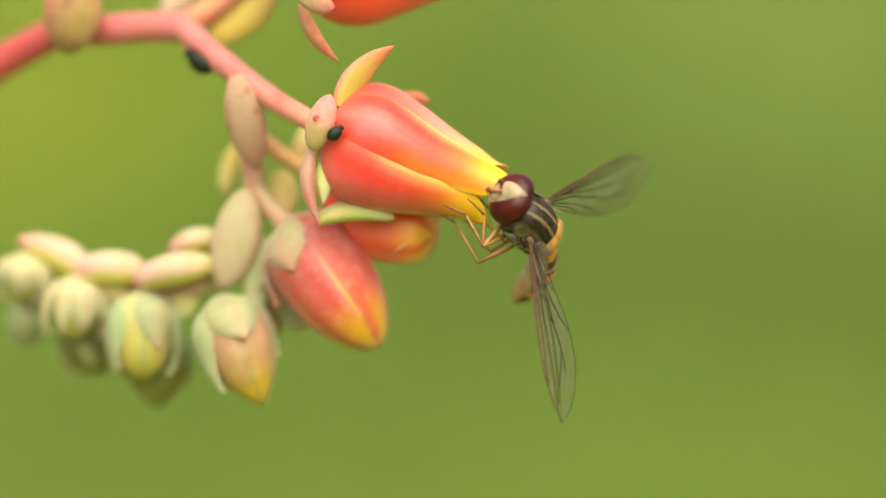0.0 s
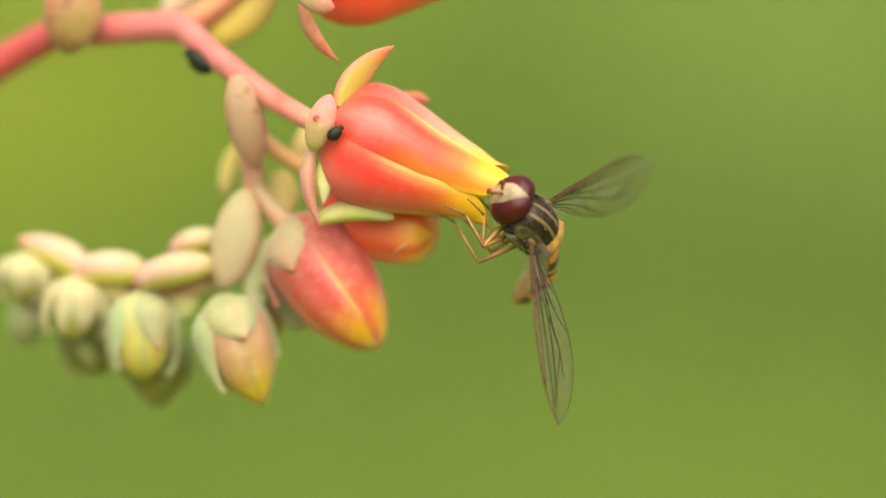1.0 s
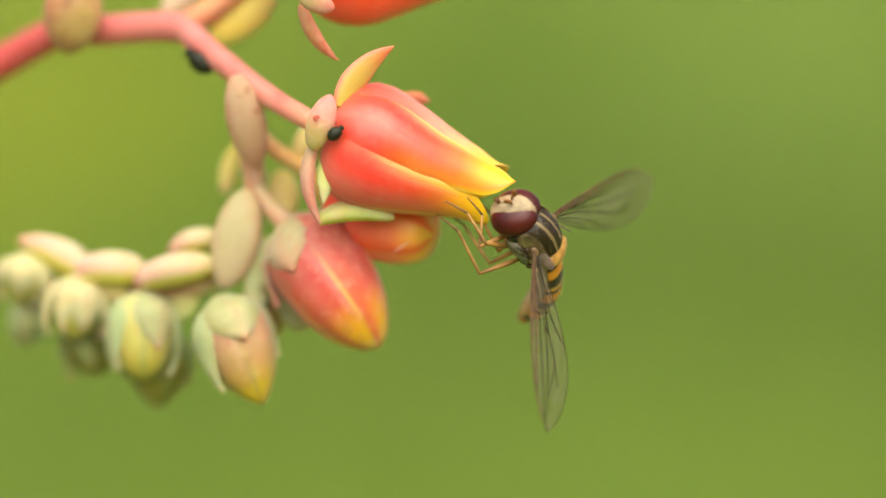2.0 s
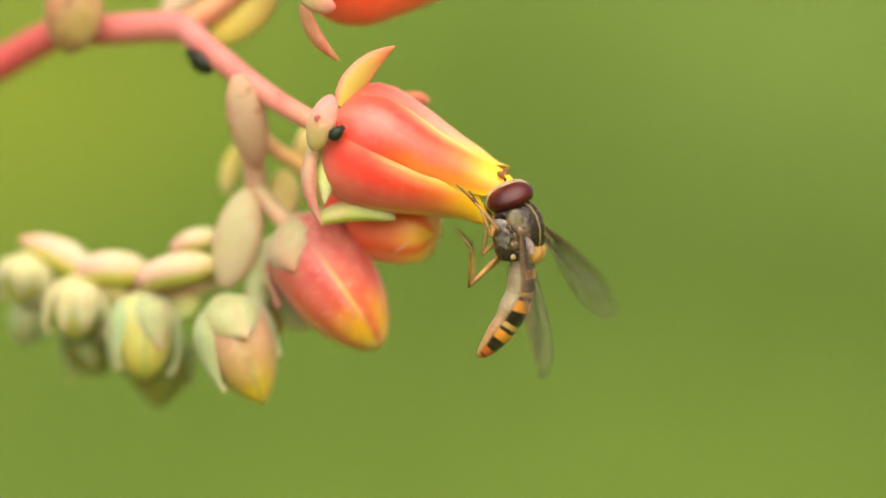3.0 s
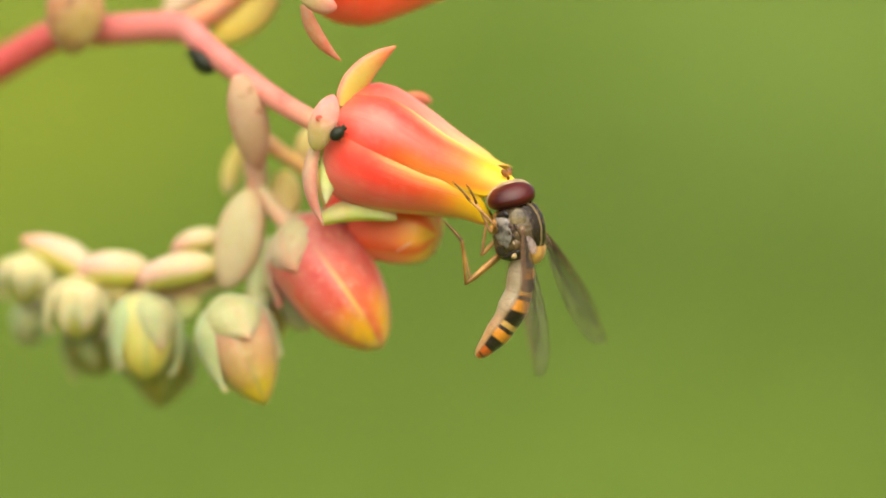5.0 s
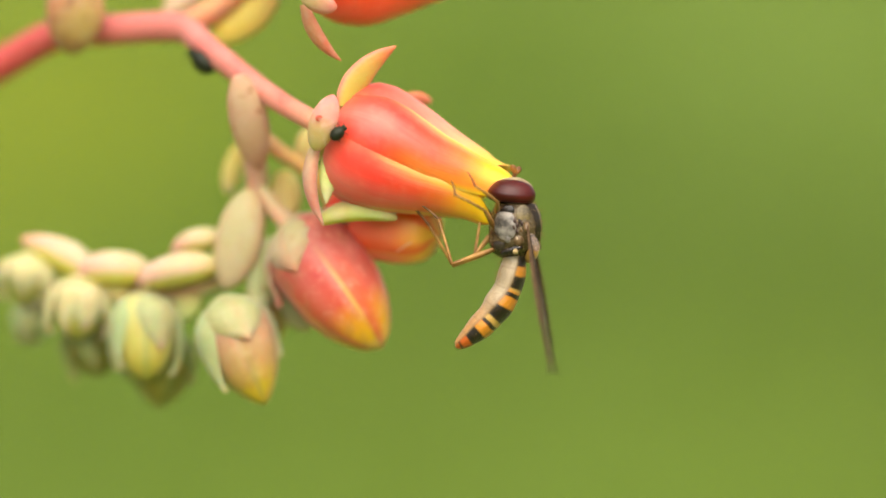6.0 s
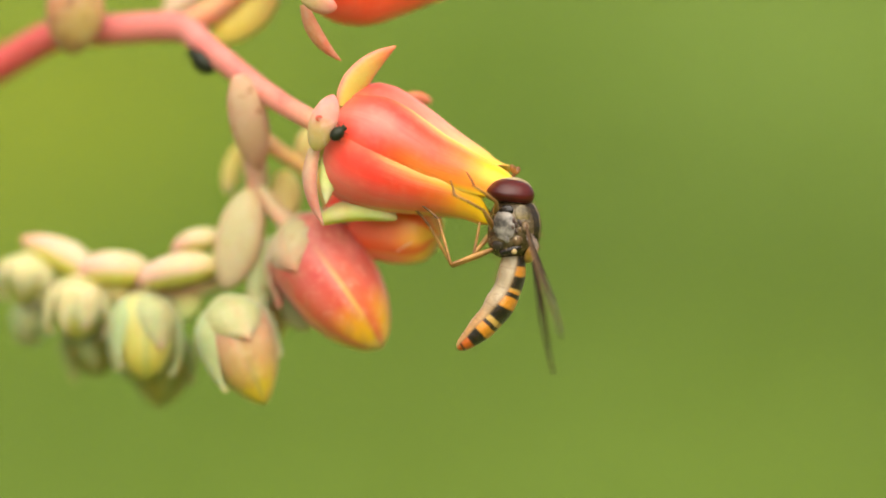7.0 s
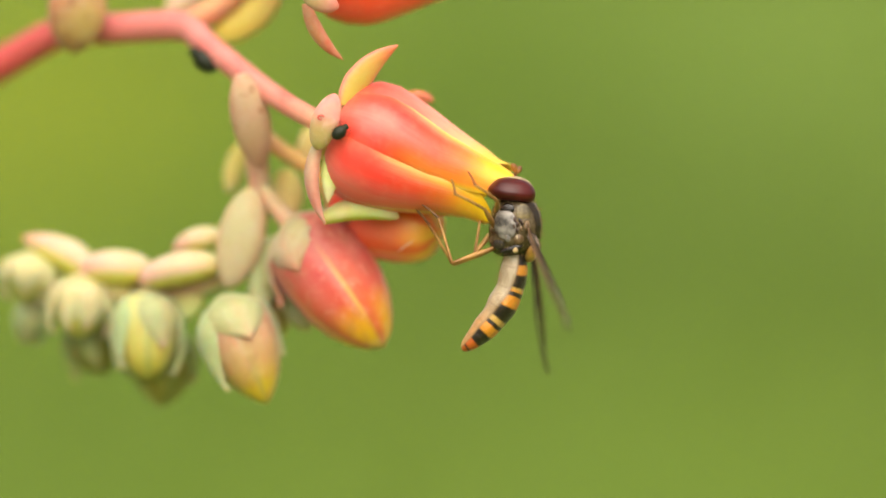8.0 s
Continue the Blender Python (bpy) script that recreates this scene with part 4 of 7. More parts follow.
for s in (1, -1):
    for x, z, length, wide, deep, stuff in ((0.10, -0.52, 1.95, 1.45, 0.40, MAT_DUST), (0.72, 0.60, 1.10, 0.95, 0.12, MAT_BRASS), (0.98, -0.35, 0.70, 0.90, 0.22, MAT_PLATE),
                                            (0.10, 0.16, 0.50, 0.34, 0.46, MAT_BROWN), (-0.18, 0.36, 0.36, 0.30, 0.46, MAT_LOBE), (0.28, 0.34, 0.30, 0.22, 0.44, MAT_PLATE),
                                            (-0.72, 0.20, 0.84, 0.72, 0.40, MAT_LOBE), (-0.70, 0.12, 0.40, 0.30, 0.46, MAT_RING), (-0.98, -0.98, 0.80, 1.00, 0.46, MAT_PLATE),
                                            (-0.60, -0.42, 0.70, 0.50, 0.42, MAT_DUST), (-1.36, -0.30, 0.40, 1.50, 0.40, MAT_PLATE)):
        lean = z / 1.55
        y = (1.55 - 0.17 * (x / 1.2) ** 2) * math.sqrt(1 - lean * lean) - deep * 0.38
        part("side_plate", leaf((x + length / 2, s * (y - 0.08), z - 0.04), (x - length / 2, s * (y - 0.02), z + 0.04), wide, deep, (0, s * 0.06, 0), (0, s, lean), EGG, 14, 16), stuff, THORAX)
    for x, z, size in ((0.34, 0.02, 0.30), (-0.02, -0.06, 0.26), (-0.30, 0.12, 0.24), (0.16, 0.42, 0.24)):
        part("wing_sclerite", leaf((x + size / 2, s * 1.36, z), (x - size / 2, s * 1.44, z + 0.06), size * 0.7, 0.34, (0, s * 0.1, 0), (0, s, 0.2), EGG, 8, 10), MAT_BROWN, THORAX, "brown plate at the wing root")
    part("neck_rim", leaf((1.62, s * 0.10, 0.78), (1.66, s * 0.78, -0.72), 0.30, 0.36, (0.02, s * 0.42, 0.20), (0, s, 0.2), LEAF, 14, 10), MAT_DUST, THORAX, "grey collar behind the head")
    part("shoulder_lobe", leaf((1.50, s * 0.66, 0.62), (0.95, s * 0.98, 0.66), 0.44, 0.12, (0, s * 0.06, 0.04), (0, s, 0.6), ROUND, 10, 12), MAT_LOBE, THORAX, "tan shoulder lobe")
    part("wing_root", leaf((0.25, s * 1.30, 0.74), (-0.35, s * 1.52, 0.74), 0.42, 0.34, (0, 0, 0), (0, s, 0.6), ROUND, 10, 12), MAT_LOBE, THORAX, "brown wing root")
    part("haltere", tube([(-1.1, s * 1.0, 0.05), (-1.3, s * 1.30, 0.0), (-1.42, s * 1.45, -0.02), (-1.52, s * 1.52, -0.04), (-1.6, s * 1.55, -0.05)],
                         [0.05, 0.06, 0.16, 0.17, 0.04], 10, 3), MAT_HALTERE, THORAX, "cream knobbed haltere")
    part("squama", leaf((-0.40, s * 1.24, 0.80), (-1.55, s * 1.50, 1.22), 0.62, 0.12, (0, 0, 0.08), (0, 0.9 * s, 0.5), EGG, 14, 14), MAT_SQUAMA, THORAX, "pale wing scale")
fur("hair", THORAX, 640, 0.40, MAT_FUR, THORAX, lambda c: abs(c.x) < 1.6 and c.z < 1.15, 3)
fur("hair", THORAX, 240, 0.34, MAT_FUR, THORAX, lambda c: abs(c.x) < 1.6 and c.z > 0.9, 4)

HEAD = part("head", leaf((-0.62, 0, -0.02), (0.95, 0, -0.06), 2.24, 2.94, (0, 0, 0), (0, 0, 1), HALF, 22, 26), MAT_FACE, FLY, "yellowish head with grey-dusted face")
part("snout", leaf((0.60, 0, 0.02), (0.88, 0, -0.66), 0.38, 0.30, (0.10, 0, 0.02), (1, 0, 0), EGG, 12, 12), MAT_FACE, HEAD)
part("proboscis", tube([(0.72, 0, -0.62), (0.95, 0, -0.80), (1.15, 0, -0.85)], [0.16, 0.13, 0.18], 8, 4), MAT_TARSUS, HEAD)
for s in (1, -1):
    part("eye", leaf((-0.62, s * 0.31, 0.05), (0.79, s * 0.45, 0.05), 2.48, 2.88, (0, 0, 0), (0, -0.10 * s, 1), HALF, 30, 30), MAT_EYE, HEAD, "dark wine-red compound eye")
    part("antenna", tube([(0.86, s * 0.12, 0.06), (1.08, s * 0.20, 0.12 + 0.05 * s), (1.20, s * 0.26, 0.14 - 0.06 * s)], [0.07, 0.085, 0.07], 8, 3), MAT_ANTENNA_BASE, HEAD)
    part("antenna", leaf((1.12, s * 0.23, 0.14 - 0.04 * s), (1.62, s * 0.40, 0.08 - 0.24 * s), 0.38, 0.26, (0.03, 0, 0.05), (0, s, 0), EGG, 10, 10), MAT_ANTENNA, HEAD, "orange-brown antenna tip")
part("ocellar_spot", leaf((-0.62, 0, 1.16), (0.05, 0, 1.36), 0.50, 0.24, (0, 0, 0.06), (-0.3, 0, 1), EGG, 10, 10), MAT_PLATE, HEAD, "black spot between the eyes")


def abdomen():
    """A slim curved abdomen with a flattened, banded back."""
    line = curve([(-1.3, 0, -0.02), (-2.2, 0, -0.04), (-3.5, 0, -0.32), (-4.75, 0, -0.95), (-5.8, 0, -1.82), (-6.7, 0, -2.85), (-7.15, 0, -3.55)], 9)
    shape = [(0.0, 0.66), (0.1, 0.88), (0.3, 1.06), (0.5, 1.12), (0.7, 0.94), (0.85, 0.66), (0.94, 0.44), (0.985, 0.26), (1.0, 0.10)]
    out, n = [], 28
    for i, c in enumerate(line):
        d = (line[min(i + 1, len(line) - 1)] - line[max(i - 1, 0)]).normalized()
        up = Vector((0, 1, 0)).cross(d).normalized()
        if up.z < 0:
            up = -up
        s = i / (len(line) - 1)
        r = lerp(shape, s)
        notch = 1 + 0.035 * math.cos(s * 2 * math.pi * 4.2)
        ring = []
        for k in range(n):
            a = 2 * math.pi * (k / n) - math.pi / 2
            y, z = math.cos(a), math.sin(a)
            ring.append(c + Vector((0, 1, 0)) * y * r * notch + up * z * r * (0.66 if z > 0 else 0.92) * notch)
        out.append(ring)
    return skin(out)


ABDOMEN = part("abdomen", abdomen(), MAT_ABDOMEN, FLY, "orange and black banded abdomen with cream underside")
fur("hair", ABDOMEN, 520, 0.46, MAT_FUR, ABDOMEN, lambda c: c.x > -3.3 and c.z < 0.1, 5, 0.7)
fur("hair", ABDOMEN, 90, 0.24, MAT_FUR, ABDOMEN, lambda c: c.x < -6.0, 6, 0.9)

SPAN = 11.0


def wing_half(s):
    """Leading and trailing edge of the wing at the part s of its span."""
    lead = lerp([(0.0, 0.10), (0.05, 0.22), (0.2, 0.40), (0.45, 0.62), (0.7, 0.66), (0.85, 0.50), (0.94, 0.20), (0.98, -0.02), (1.0, -0.30)], s)
    trail = lerp([(0.0, -0.12), (0.04, -0.42), (0.12, -0.85), (0.25, -1.45), (0.4, -2.05), (0.55, -2.45), (0.7, -2.50), (0.82, -2.22), (0.91, -1.7), (0.97, -1.05), (1.0, -0.42)], s)
    return lead, trail


def membrane():
    out = []
    for i in range(41):
        s = 1 - (1 - i / 40) ** 1.25
        lead, trail = wing_half(s)
        row = [(s * SPAN, lead + (trail - lead) * k / 10, 0.10 * math.sin(k / 10 * 9 + s * 4) * min(1, s * 4) + 0.25 * s * s * k / 10) for k in range(11)]
        out.append([(x, y, z + 0.008) for x, y, z in row] + [(x, y, z - 0.008) for x, y, z in row[::-1]])
    return skin(out)


def wing(label):
    w = part("wing", membrane(), MAT_WING, FLY, label)

    def vein(points, radius, material=MAT_VEIN):
        line = []
        for s, q in points:
            lead, trail = wing_half(s)
            line.append((s * SPAN, lead + (trail - lead) * q, 0.10 * math.sin(q * 9 + s * 4) * min(1, s * 4) + 0.25 * s * s * q))
        part("vein", tube(line, [radius * 1.12, radius * 1.12, radius * 0.7], 6, 5), material, w)

    vein([(0.0, 0.1), (0.1, 0.0), (0.3, 0.0), (0.5, 0.0), (0.7, 0.0), (0.85, 0.0), (0.95, 0.02), (0.99, 0.2)], 0.055, MAT_COSTA)
    vein([(0.02, 0.2), (0.15, 0.10), (0.35, 0.07), (0.5, 0.02)], 0.045, MAT_COSTA)
    vein([(0.02, 0.3), (0.15, 0.20), (0.4, 0.14), (0.6, 0.09), (0.78, 0.02)], 0.055, MAT_COSTA)
    vein([(0.15, 0.22), (0.3, 0.24), (0.5, 0.22), (0.75, 0.20), (0.93, 0.12)], 0.035)
    vein([(0.2, 0.28), (0.4, 0.38), (0.6, 0.42), (0.8, 0.42), (0.9, 0.36)], 0.030)
    vein([(0.04, 0.5), (0.15, 0.42), (0.3, 0.46), (0.45, 0.58), (0.6, 0.68), (0.74, 0.70)], 0.035)
    vein([(0.6, 0.68), (0.70, 0.58), (0.80, 0.44)], 0.026)
    vein([(0.45, 0.58), (0.44, 0.48), (0.42, 0.39)], 0.026)
    vein([(0.05, 0.6), (0.2, 0.64), (0.32, 0.74), (0.44, 0.86), (0.5, 0.97)], 0.030)
    vein([(0.3, 0.46), (0.34, 0.60), (0.33, 0.74)], 0.024)
    vein([(0.05, 0.75), (0.2, 0.80), (0.3, 0.96)], 0.024)
    vein([(0.30, 0.24), (0.32, 0.30), (0.33, 0.34)], 0.024)
    vein([(0.1, 0.96), (0.3, 0.985), (0.5, 0.985), (0.7, 0.985), (0.9, 0.985), (0.985, 0.9)], 0.014)
    return w


WING_LEFT = wing("smoky transparent veined wing")
WING_RIGHT = wing("smoky transparent veined wing")

LEGS = {}
LEG_TABLE = [
    ('front_left', (0.9, 0.75, -1.0), 1.90, 1.90, 1.40),
    ('front_right', (0.9, -0.75, -1.0), 1.90, 1.90, 1.40),
    ('mid_left', (0.0, 0.85, -1.2), 2.10, 2.10, 1.50),
    ('mid_right', (0.0, -0.85, -1.2), 2.10, 2.10, 1.50),
    ('hind_left', (-1.2, 0.6, -1.25), 2.75, 2.80, 1.70),
    ('hind_right', (-1.2, -0.6, -1.25), 2.75, 2.80, 1.70)]


def leg(key, hip, femur, tibia, tarsus):
    """A thin leg: thigh, shin and foot are rigid pieces that start at their own joints and point along x."""
    base = part("leg", leaf(Vector(hip) + Vector((0.25, 0, 0.3)), Vector(hip) + Vector((0, 0, -0.12)), 0.5, 0.45, (0, 0, 0), (0, 1, 0), EGG, 8, 10), MAT_LEG, FLY)
    f = part("femur", tube([(0, 0, 0), (femur * 0.4, 0, 0.03), (femur, 0, 0)], [0.11, 0.17, 0.10], 10, 5), MAT_LEG, base)
    t = part("tibia", tube([(-0.04, 0, 0), (tibia * 0.5, 0, 0.03), (tibia, 0, 0)], [0.09, 0.095, 0.075], 8, 5), MAT_LEG, base)
    n = part("tarsus", tube([(-0.03, 0, 0), (tarsus * 0.45, 0, 0.03), (tarsus, 0, -0.02)], [0.075, 0.07, 0.035], 7, 5), MAT_TARSUS, base)
    LEGS[key] = (f, t, n)


for key, hip, femur, tibia, tarsus in LEG_TABLE:
    leg(key, hip, femur, tibia, tarsus)


def motions():
    """The fly turns on the flower: first seen from above, then from its side."""
    walk(FLY, [(t, STAGE @ m) for t, m in (
        (0.00, pose(0.00504, -0.00060, 0.00162, -87.8, -35.0, -132.5)), (0.50, pose(0.00507, -0.00060, 0.00158, -87.8, -35.0, -132.5)),
        (1.00, pose(0.00510, -0.00060, 0.00155, -87.8, -35.0, -132.5)), (1.30, pose(0.00513, -0.00060, 0.00115, -87.8, -35.0, -132.5)),
        (1.50, pose(0.00519, -0.00060, 0.00100, -87.8, -35.0, -132.5)), (1.70, pose(0.00552, -0.00060, 0.00077, -87.8, -35.0, -132.5)),
        (2.00, pose(0.00531, -0.00045, 0.00083, -84.2, -43.2, -133.0)), (2.25, pose(0.00495, -0.00020, 0.00095, -75.9, -57.4, -136.2)),
        (2.50, pose(0.00458, 0.00005, 0.00107, -59.6, -70.9, -147.9)), (2.80, pose(0.00438, 0.00020, 0.00113, -37.6, -77.3, -167.2)),
        (3.00, pose(0.00436, 0.00020, 0.00113, -37.6, -77.3, -167.2)), (3.50, pose(0.00436, 0.00020, 0.00113, -37.6, -77.3, -167.2)),
        (4.70, pose(0.00435, 0.00020, 0.00113, -37.6, -77.3, -167.2)), (5.00, pose(0.00430, 0.00024, 0.00116, -34.2, -78.9, -166.7)),
        (5.25, pose(0.00423, 0.00030, 0.00122, -26.7, -81.7, -167.4)), (5.50, pose(0.00415, 0.00036, 0.00127, -15.1, -84.5, -172.2)),
        (5.80, pose(0.00411, 0.00040, 0.00130, -3.4, -86.0, 180.0)), (6.00, pose(0.00411, 0.00040, 0.00130, -3.4, -86.0, 180.0)),
        (6.20, pose(0.00410, 0.00040, 0.00130, -3.4, -86.0, 180.0)), (6.80, pose(0.00406, 0.00040, 0.00130, -3.4, -86.0, 180.0)),
        (7.00, pose(0.00405, 0.00040, 0.00130, -3.4, -86.0, 180.0)), (7.20, pose(0.00403, 0.00040, 0.00130, -3.4, -86.0, 180.0)),
        (7.50, pose(0.00402, 0.00040, 0.00130, -3.4, -86.0, 180.0)), (7.80, pose(0.00400, 0.00040, 0.00130, -3.4, -86.0, 180.0)),
        (8.00, pose(0.00400, 0.00040, 0.00130, -3.4, -86.0, 180.0)))])
    walk(HEAD, [
        (0.00, pose(0.00212, -0.00024, -0.00002, 1.0, 0.9, 8.7)), (0.50, pose(0.00212, -0.00024, -0.00002, 1.0, 0.9, 8.7)),
        (1.00, pose(0.00212, -0.00024, -0.00002, 1.0, 0.9, 8.7)), (1.30, pose(0.00205, 0.00000, -0.00012, 3.0, -16.8, 11.1)),
        (1.50, pose(0.00205, 0.00000, -0.00012, 4.0, -22.3, 11.9)), (1.70, pose(0.00205, 0.00000, -0.00012, 4.0, -22.3, 11.9)),
        (2.00, pose(0.00205, 0.00000, -0.00012, 5.0, -17.9, 6.8)), (2.25, pose(0.00205, 0.00000, -0.00012, 3.7, -13.6, 10.0)),
        (2.50, pose(0.00205, 0.00000, -0.00012, 7.7, -9.5, 13.2)), (2.80, pose(0.00205, 0.00000, -0.00012, 14.2, -4.5, 10.0)),
        (3.00, pose(0.00205, 0.00000, -0.00012, 22.8, 5.5, 7.0)), (3.50, pose(0.00205, 0.00000, -0.00012, 23.0, 6.5, 7.5)),
        (4.70, pose(0.00205, 0.00000, -0.00012, 23.0, 6.5, 7.5)), (5.00, pose(0.00205, 0.00000, -0.00012, 19.3, 2.0, 3.5)),
        (5.25, pose(0.00205, 0.00000, -0.00012, 13.0, -1.0, 1.5)), (5.50, pose(0.00205, 0.00000, -0.00012, 6.6, -4.3, 0.5)),
        (5.80, pose(0.00205, 0.00000, -0.00012, 3.5, -9.7, -0.6)), (6.00, pose(0.00205, 0.00000, -0.00012, 3.5, -9.8, -0.9)),
        (6.20, pose(0.00205, 0.00000, -0.00012, 3.5, -10.0, -1.2)), (6.80, pose(0.00205, 0.00000, -0.00012, 3.6, -10.4, -2.2)),
        (7.00, pose(0.00205, 0.00000, -0.00012, 3.6, -10.5, -2.5)), (7.20, pose(0.00205, 0.00000, -0.00012, 3.6, -10.6, -2.9)),
        (7.50, pose(0.00205, 0.00000, -0.00012, 3.7, -10.8, -3.3)), (7.80, pose(0.00205, 0.00000, -0.00012, 3.7, -11.0, -3.8)),
        (8.00, pose(0.00205, 0.00000, -0.00012, 3.7, -11.2, -4.2))])
    walk(ABDOMEN, [
        (0.00, pose(-0.00006, 0.00000, 0.00039, 22.0, -17.0, 0.0)), (0.50, pose(-0.00006, 0.00000, 0.00039, 22.0, -17.0, 0.0)),
        (1.00, pose(-0.00006, 0.00000, 0.00039, 22.0, -17.0, 0.0)), (1.30, pose(-0.00006, 0.00000, 0.00039, 14.0, -15.5, 0.0)),
        (1.50, pose(-0.00006, 0.00000, 0.00039, 5.0, -13.5, 0.0)), (1.70, pose(-0.00006, 0.00000, 0.00039, 4.0, -13.0, 0.0)),
        (2.00, pose(-0.00004, 0.00000, 0.00034, 8.0, -12.5, 0.0)), (2.25, pose(-0.00003, 0.00000, 0.00029, 12.0, -12.0, 0.0)),
        (2.50, pose(-0.00002, 0.00000, 0.00024, 10.0, -12.5, 4.0)), (2.80, pose(-0.00001, 0.00000, 0.00019, 6.0, -13.5, 7.5)),
        (3.00, pose(-0.00000, 0.00000, 0.00007, 18.0, -4.5, 2.0)), (3.50, pose(0.00000, 0.00000, 0.00000, 21.0, -2.5, 0.0)),
        (4.70, pose(0.00000, 0.00000, 0.00000, 21.0, -2.5, 0.0)), (5.00, pose(-0.00000, 0.00000, 0.00003, 16.0, -2.8, 0.0)),
        (5.25, pose(-0.00000, 0.00000, 0.00006, 11.0, -3.3, 0.0)), (5.50, pose(-0.00000, 0.00000, 0.00009, 6.0, -4.1, 0.0)),
        (5.80, pose(-0.00001, 0.00000, 0.00012, 0.0, -5.0, 0.0)), (6.00, pose(-0.00000, 0.00000, 0.00011, 0.0, -4.7, 0.0)),
        (6.20, pose(-0.00000, 0.00000, 0.00010, 0.0, -4.4, 0.0)), (6.80, pose(-0.00000, 0.00000, 0.00008, 0.0, -3.4, 0.0)),
        (7.00, pose(-0.00000, 0.00000, 0.00007, 0.0, -3.0, 0.0)), (7.20, pose(-0.00000, 0.00000, 0.00006, 0.0, -2.6, 0.0)),
        (7.50, pose(-0.00000, 0.00000, 0.00005, 0.0, -2.0, 0.0)), (7.80, pose(-0.00000, 0.00000, 0.00003, 0.0, -1.4, 0.0)),
        (8.00, pose(-0.00000, 0.00000, 0.00002, 0.0, -1.0, 0.0))])
    walk(WING_LEFT, [
        (0.00, pose(0.00005, 0.00128, 0.00078, 177.1, -10.7, 124.1)), (0.50, pose(0.00005, 0.00128, 0.00078, 176.9, -10.0, 123.9)),
        (1.00, pose(0.00005, 0.00128, 0.00078, 176.7, -8.7, 124.3)), (1.30, pose(0.00005, 0.00128, 0.00078, -181.2, -12.5, 118.6)),
        (1.50, pose(0.00005, 0.00128, 0.00078, -180.4, -10.4, 119.5)), (1.70, pose(0.00005, 0.00128, 0.00078, -179.0, -10.5, 113.9)),
        (2.00, pose(0.00005, 0.00128, 0.00078, -178.8, -8.4, 121.9)), (2.25, pose(0.00005, 0.00128, 0.00078, -179.5, -3.3, 136.3)),
        (2.50, pose(0.00005, 0.00128, 0.00078, 179.0, -1.0, 146.0)), (2.80, pose(0.00005, 0.00128, 0.00078, 177.2, -2.6, 146.5)),
        (3.00, pose(0.00005, 0.00128, 0.00078, -177.5, -12.8, 137.1)), (3.50, pose(0.00005, 0.00128, 0.00078, -177.2, -14.4, 136.4)),
        (4.70, pose(0.00005, 0.00128, 0.00078, -177.5, -13.9, 135.6)), (5.00, pose(0.00005, 0.00128, 0.00078, -175.7, -9.9, 135.6)),
        (5.25, pose(0.00005, 0.00128, 0.00078, -173.0, -6.9, 134.5)), (5.50, pose(0.00005, 0.00128, 0.00078, -172.0, -3.0, 129.5)),
        (5.80, pose(0.00005, 0.00128, 0.00078, -172.2, -0.1, 125.4)), (6.00, pose(0.00005, 0.00128, 0.00078, -171.6, -5.3, 139.2)),
        (6.20, pose(0.00005, 0.00128, 0.00078, -170.9, -6.2, 139.5)), (6.80, pose(0.00005, 0.00128, 0.00078, -166.7, -7.4, 129.3)),
        (7.00, pose(0.00005, 0.00128, 0.00078, -162.2, -9.2, 122.7)), (7.20, pose(0.00005, 0.00128, 0.00078, -160.7, -8.8, 122.3)),
        (7.50, pose(0.00005, 0.00128, 0.00078, -158.2, -9.3, 121.6)), (7.80, pose(0.00005, 0.00128, 0.00078, -157.6, -9.6, 121.0)),
        (8.00, pose(0.00005, 0.00128, 0.00078, -157.4, -10.8, 120.9))])
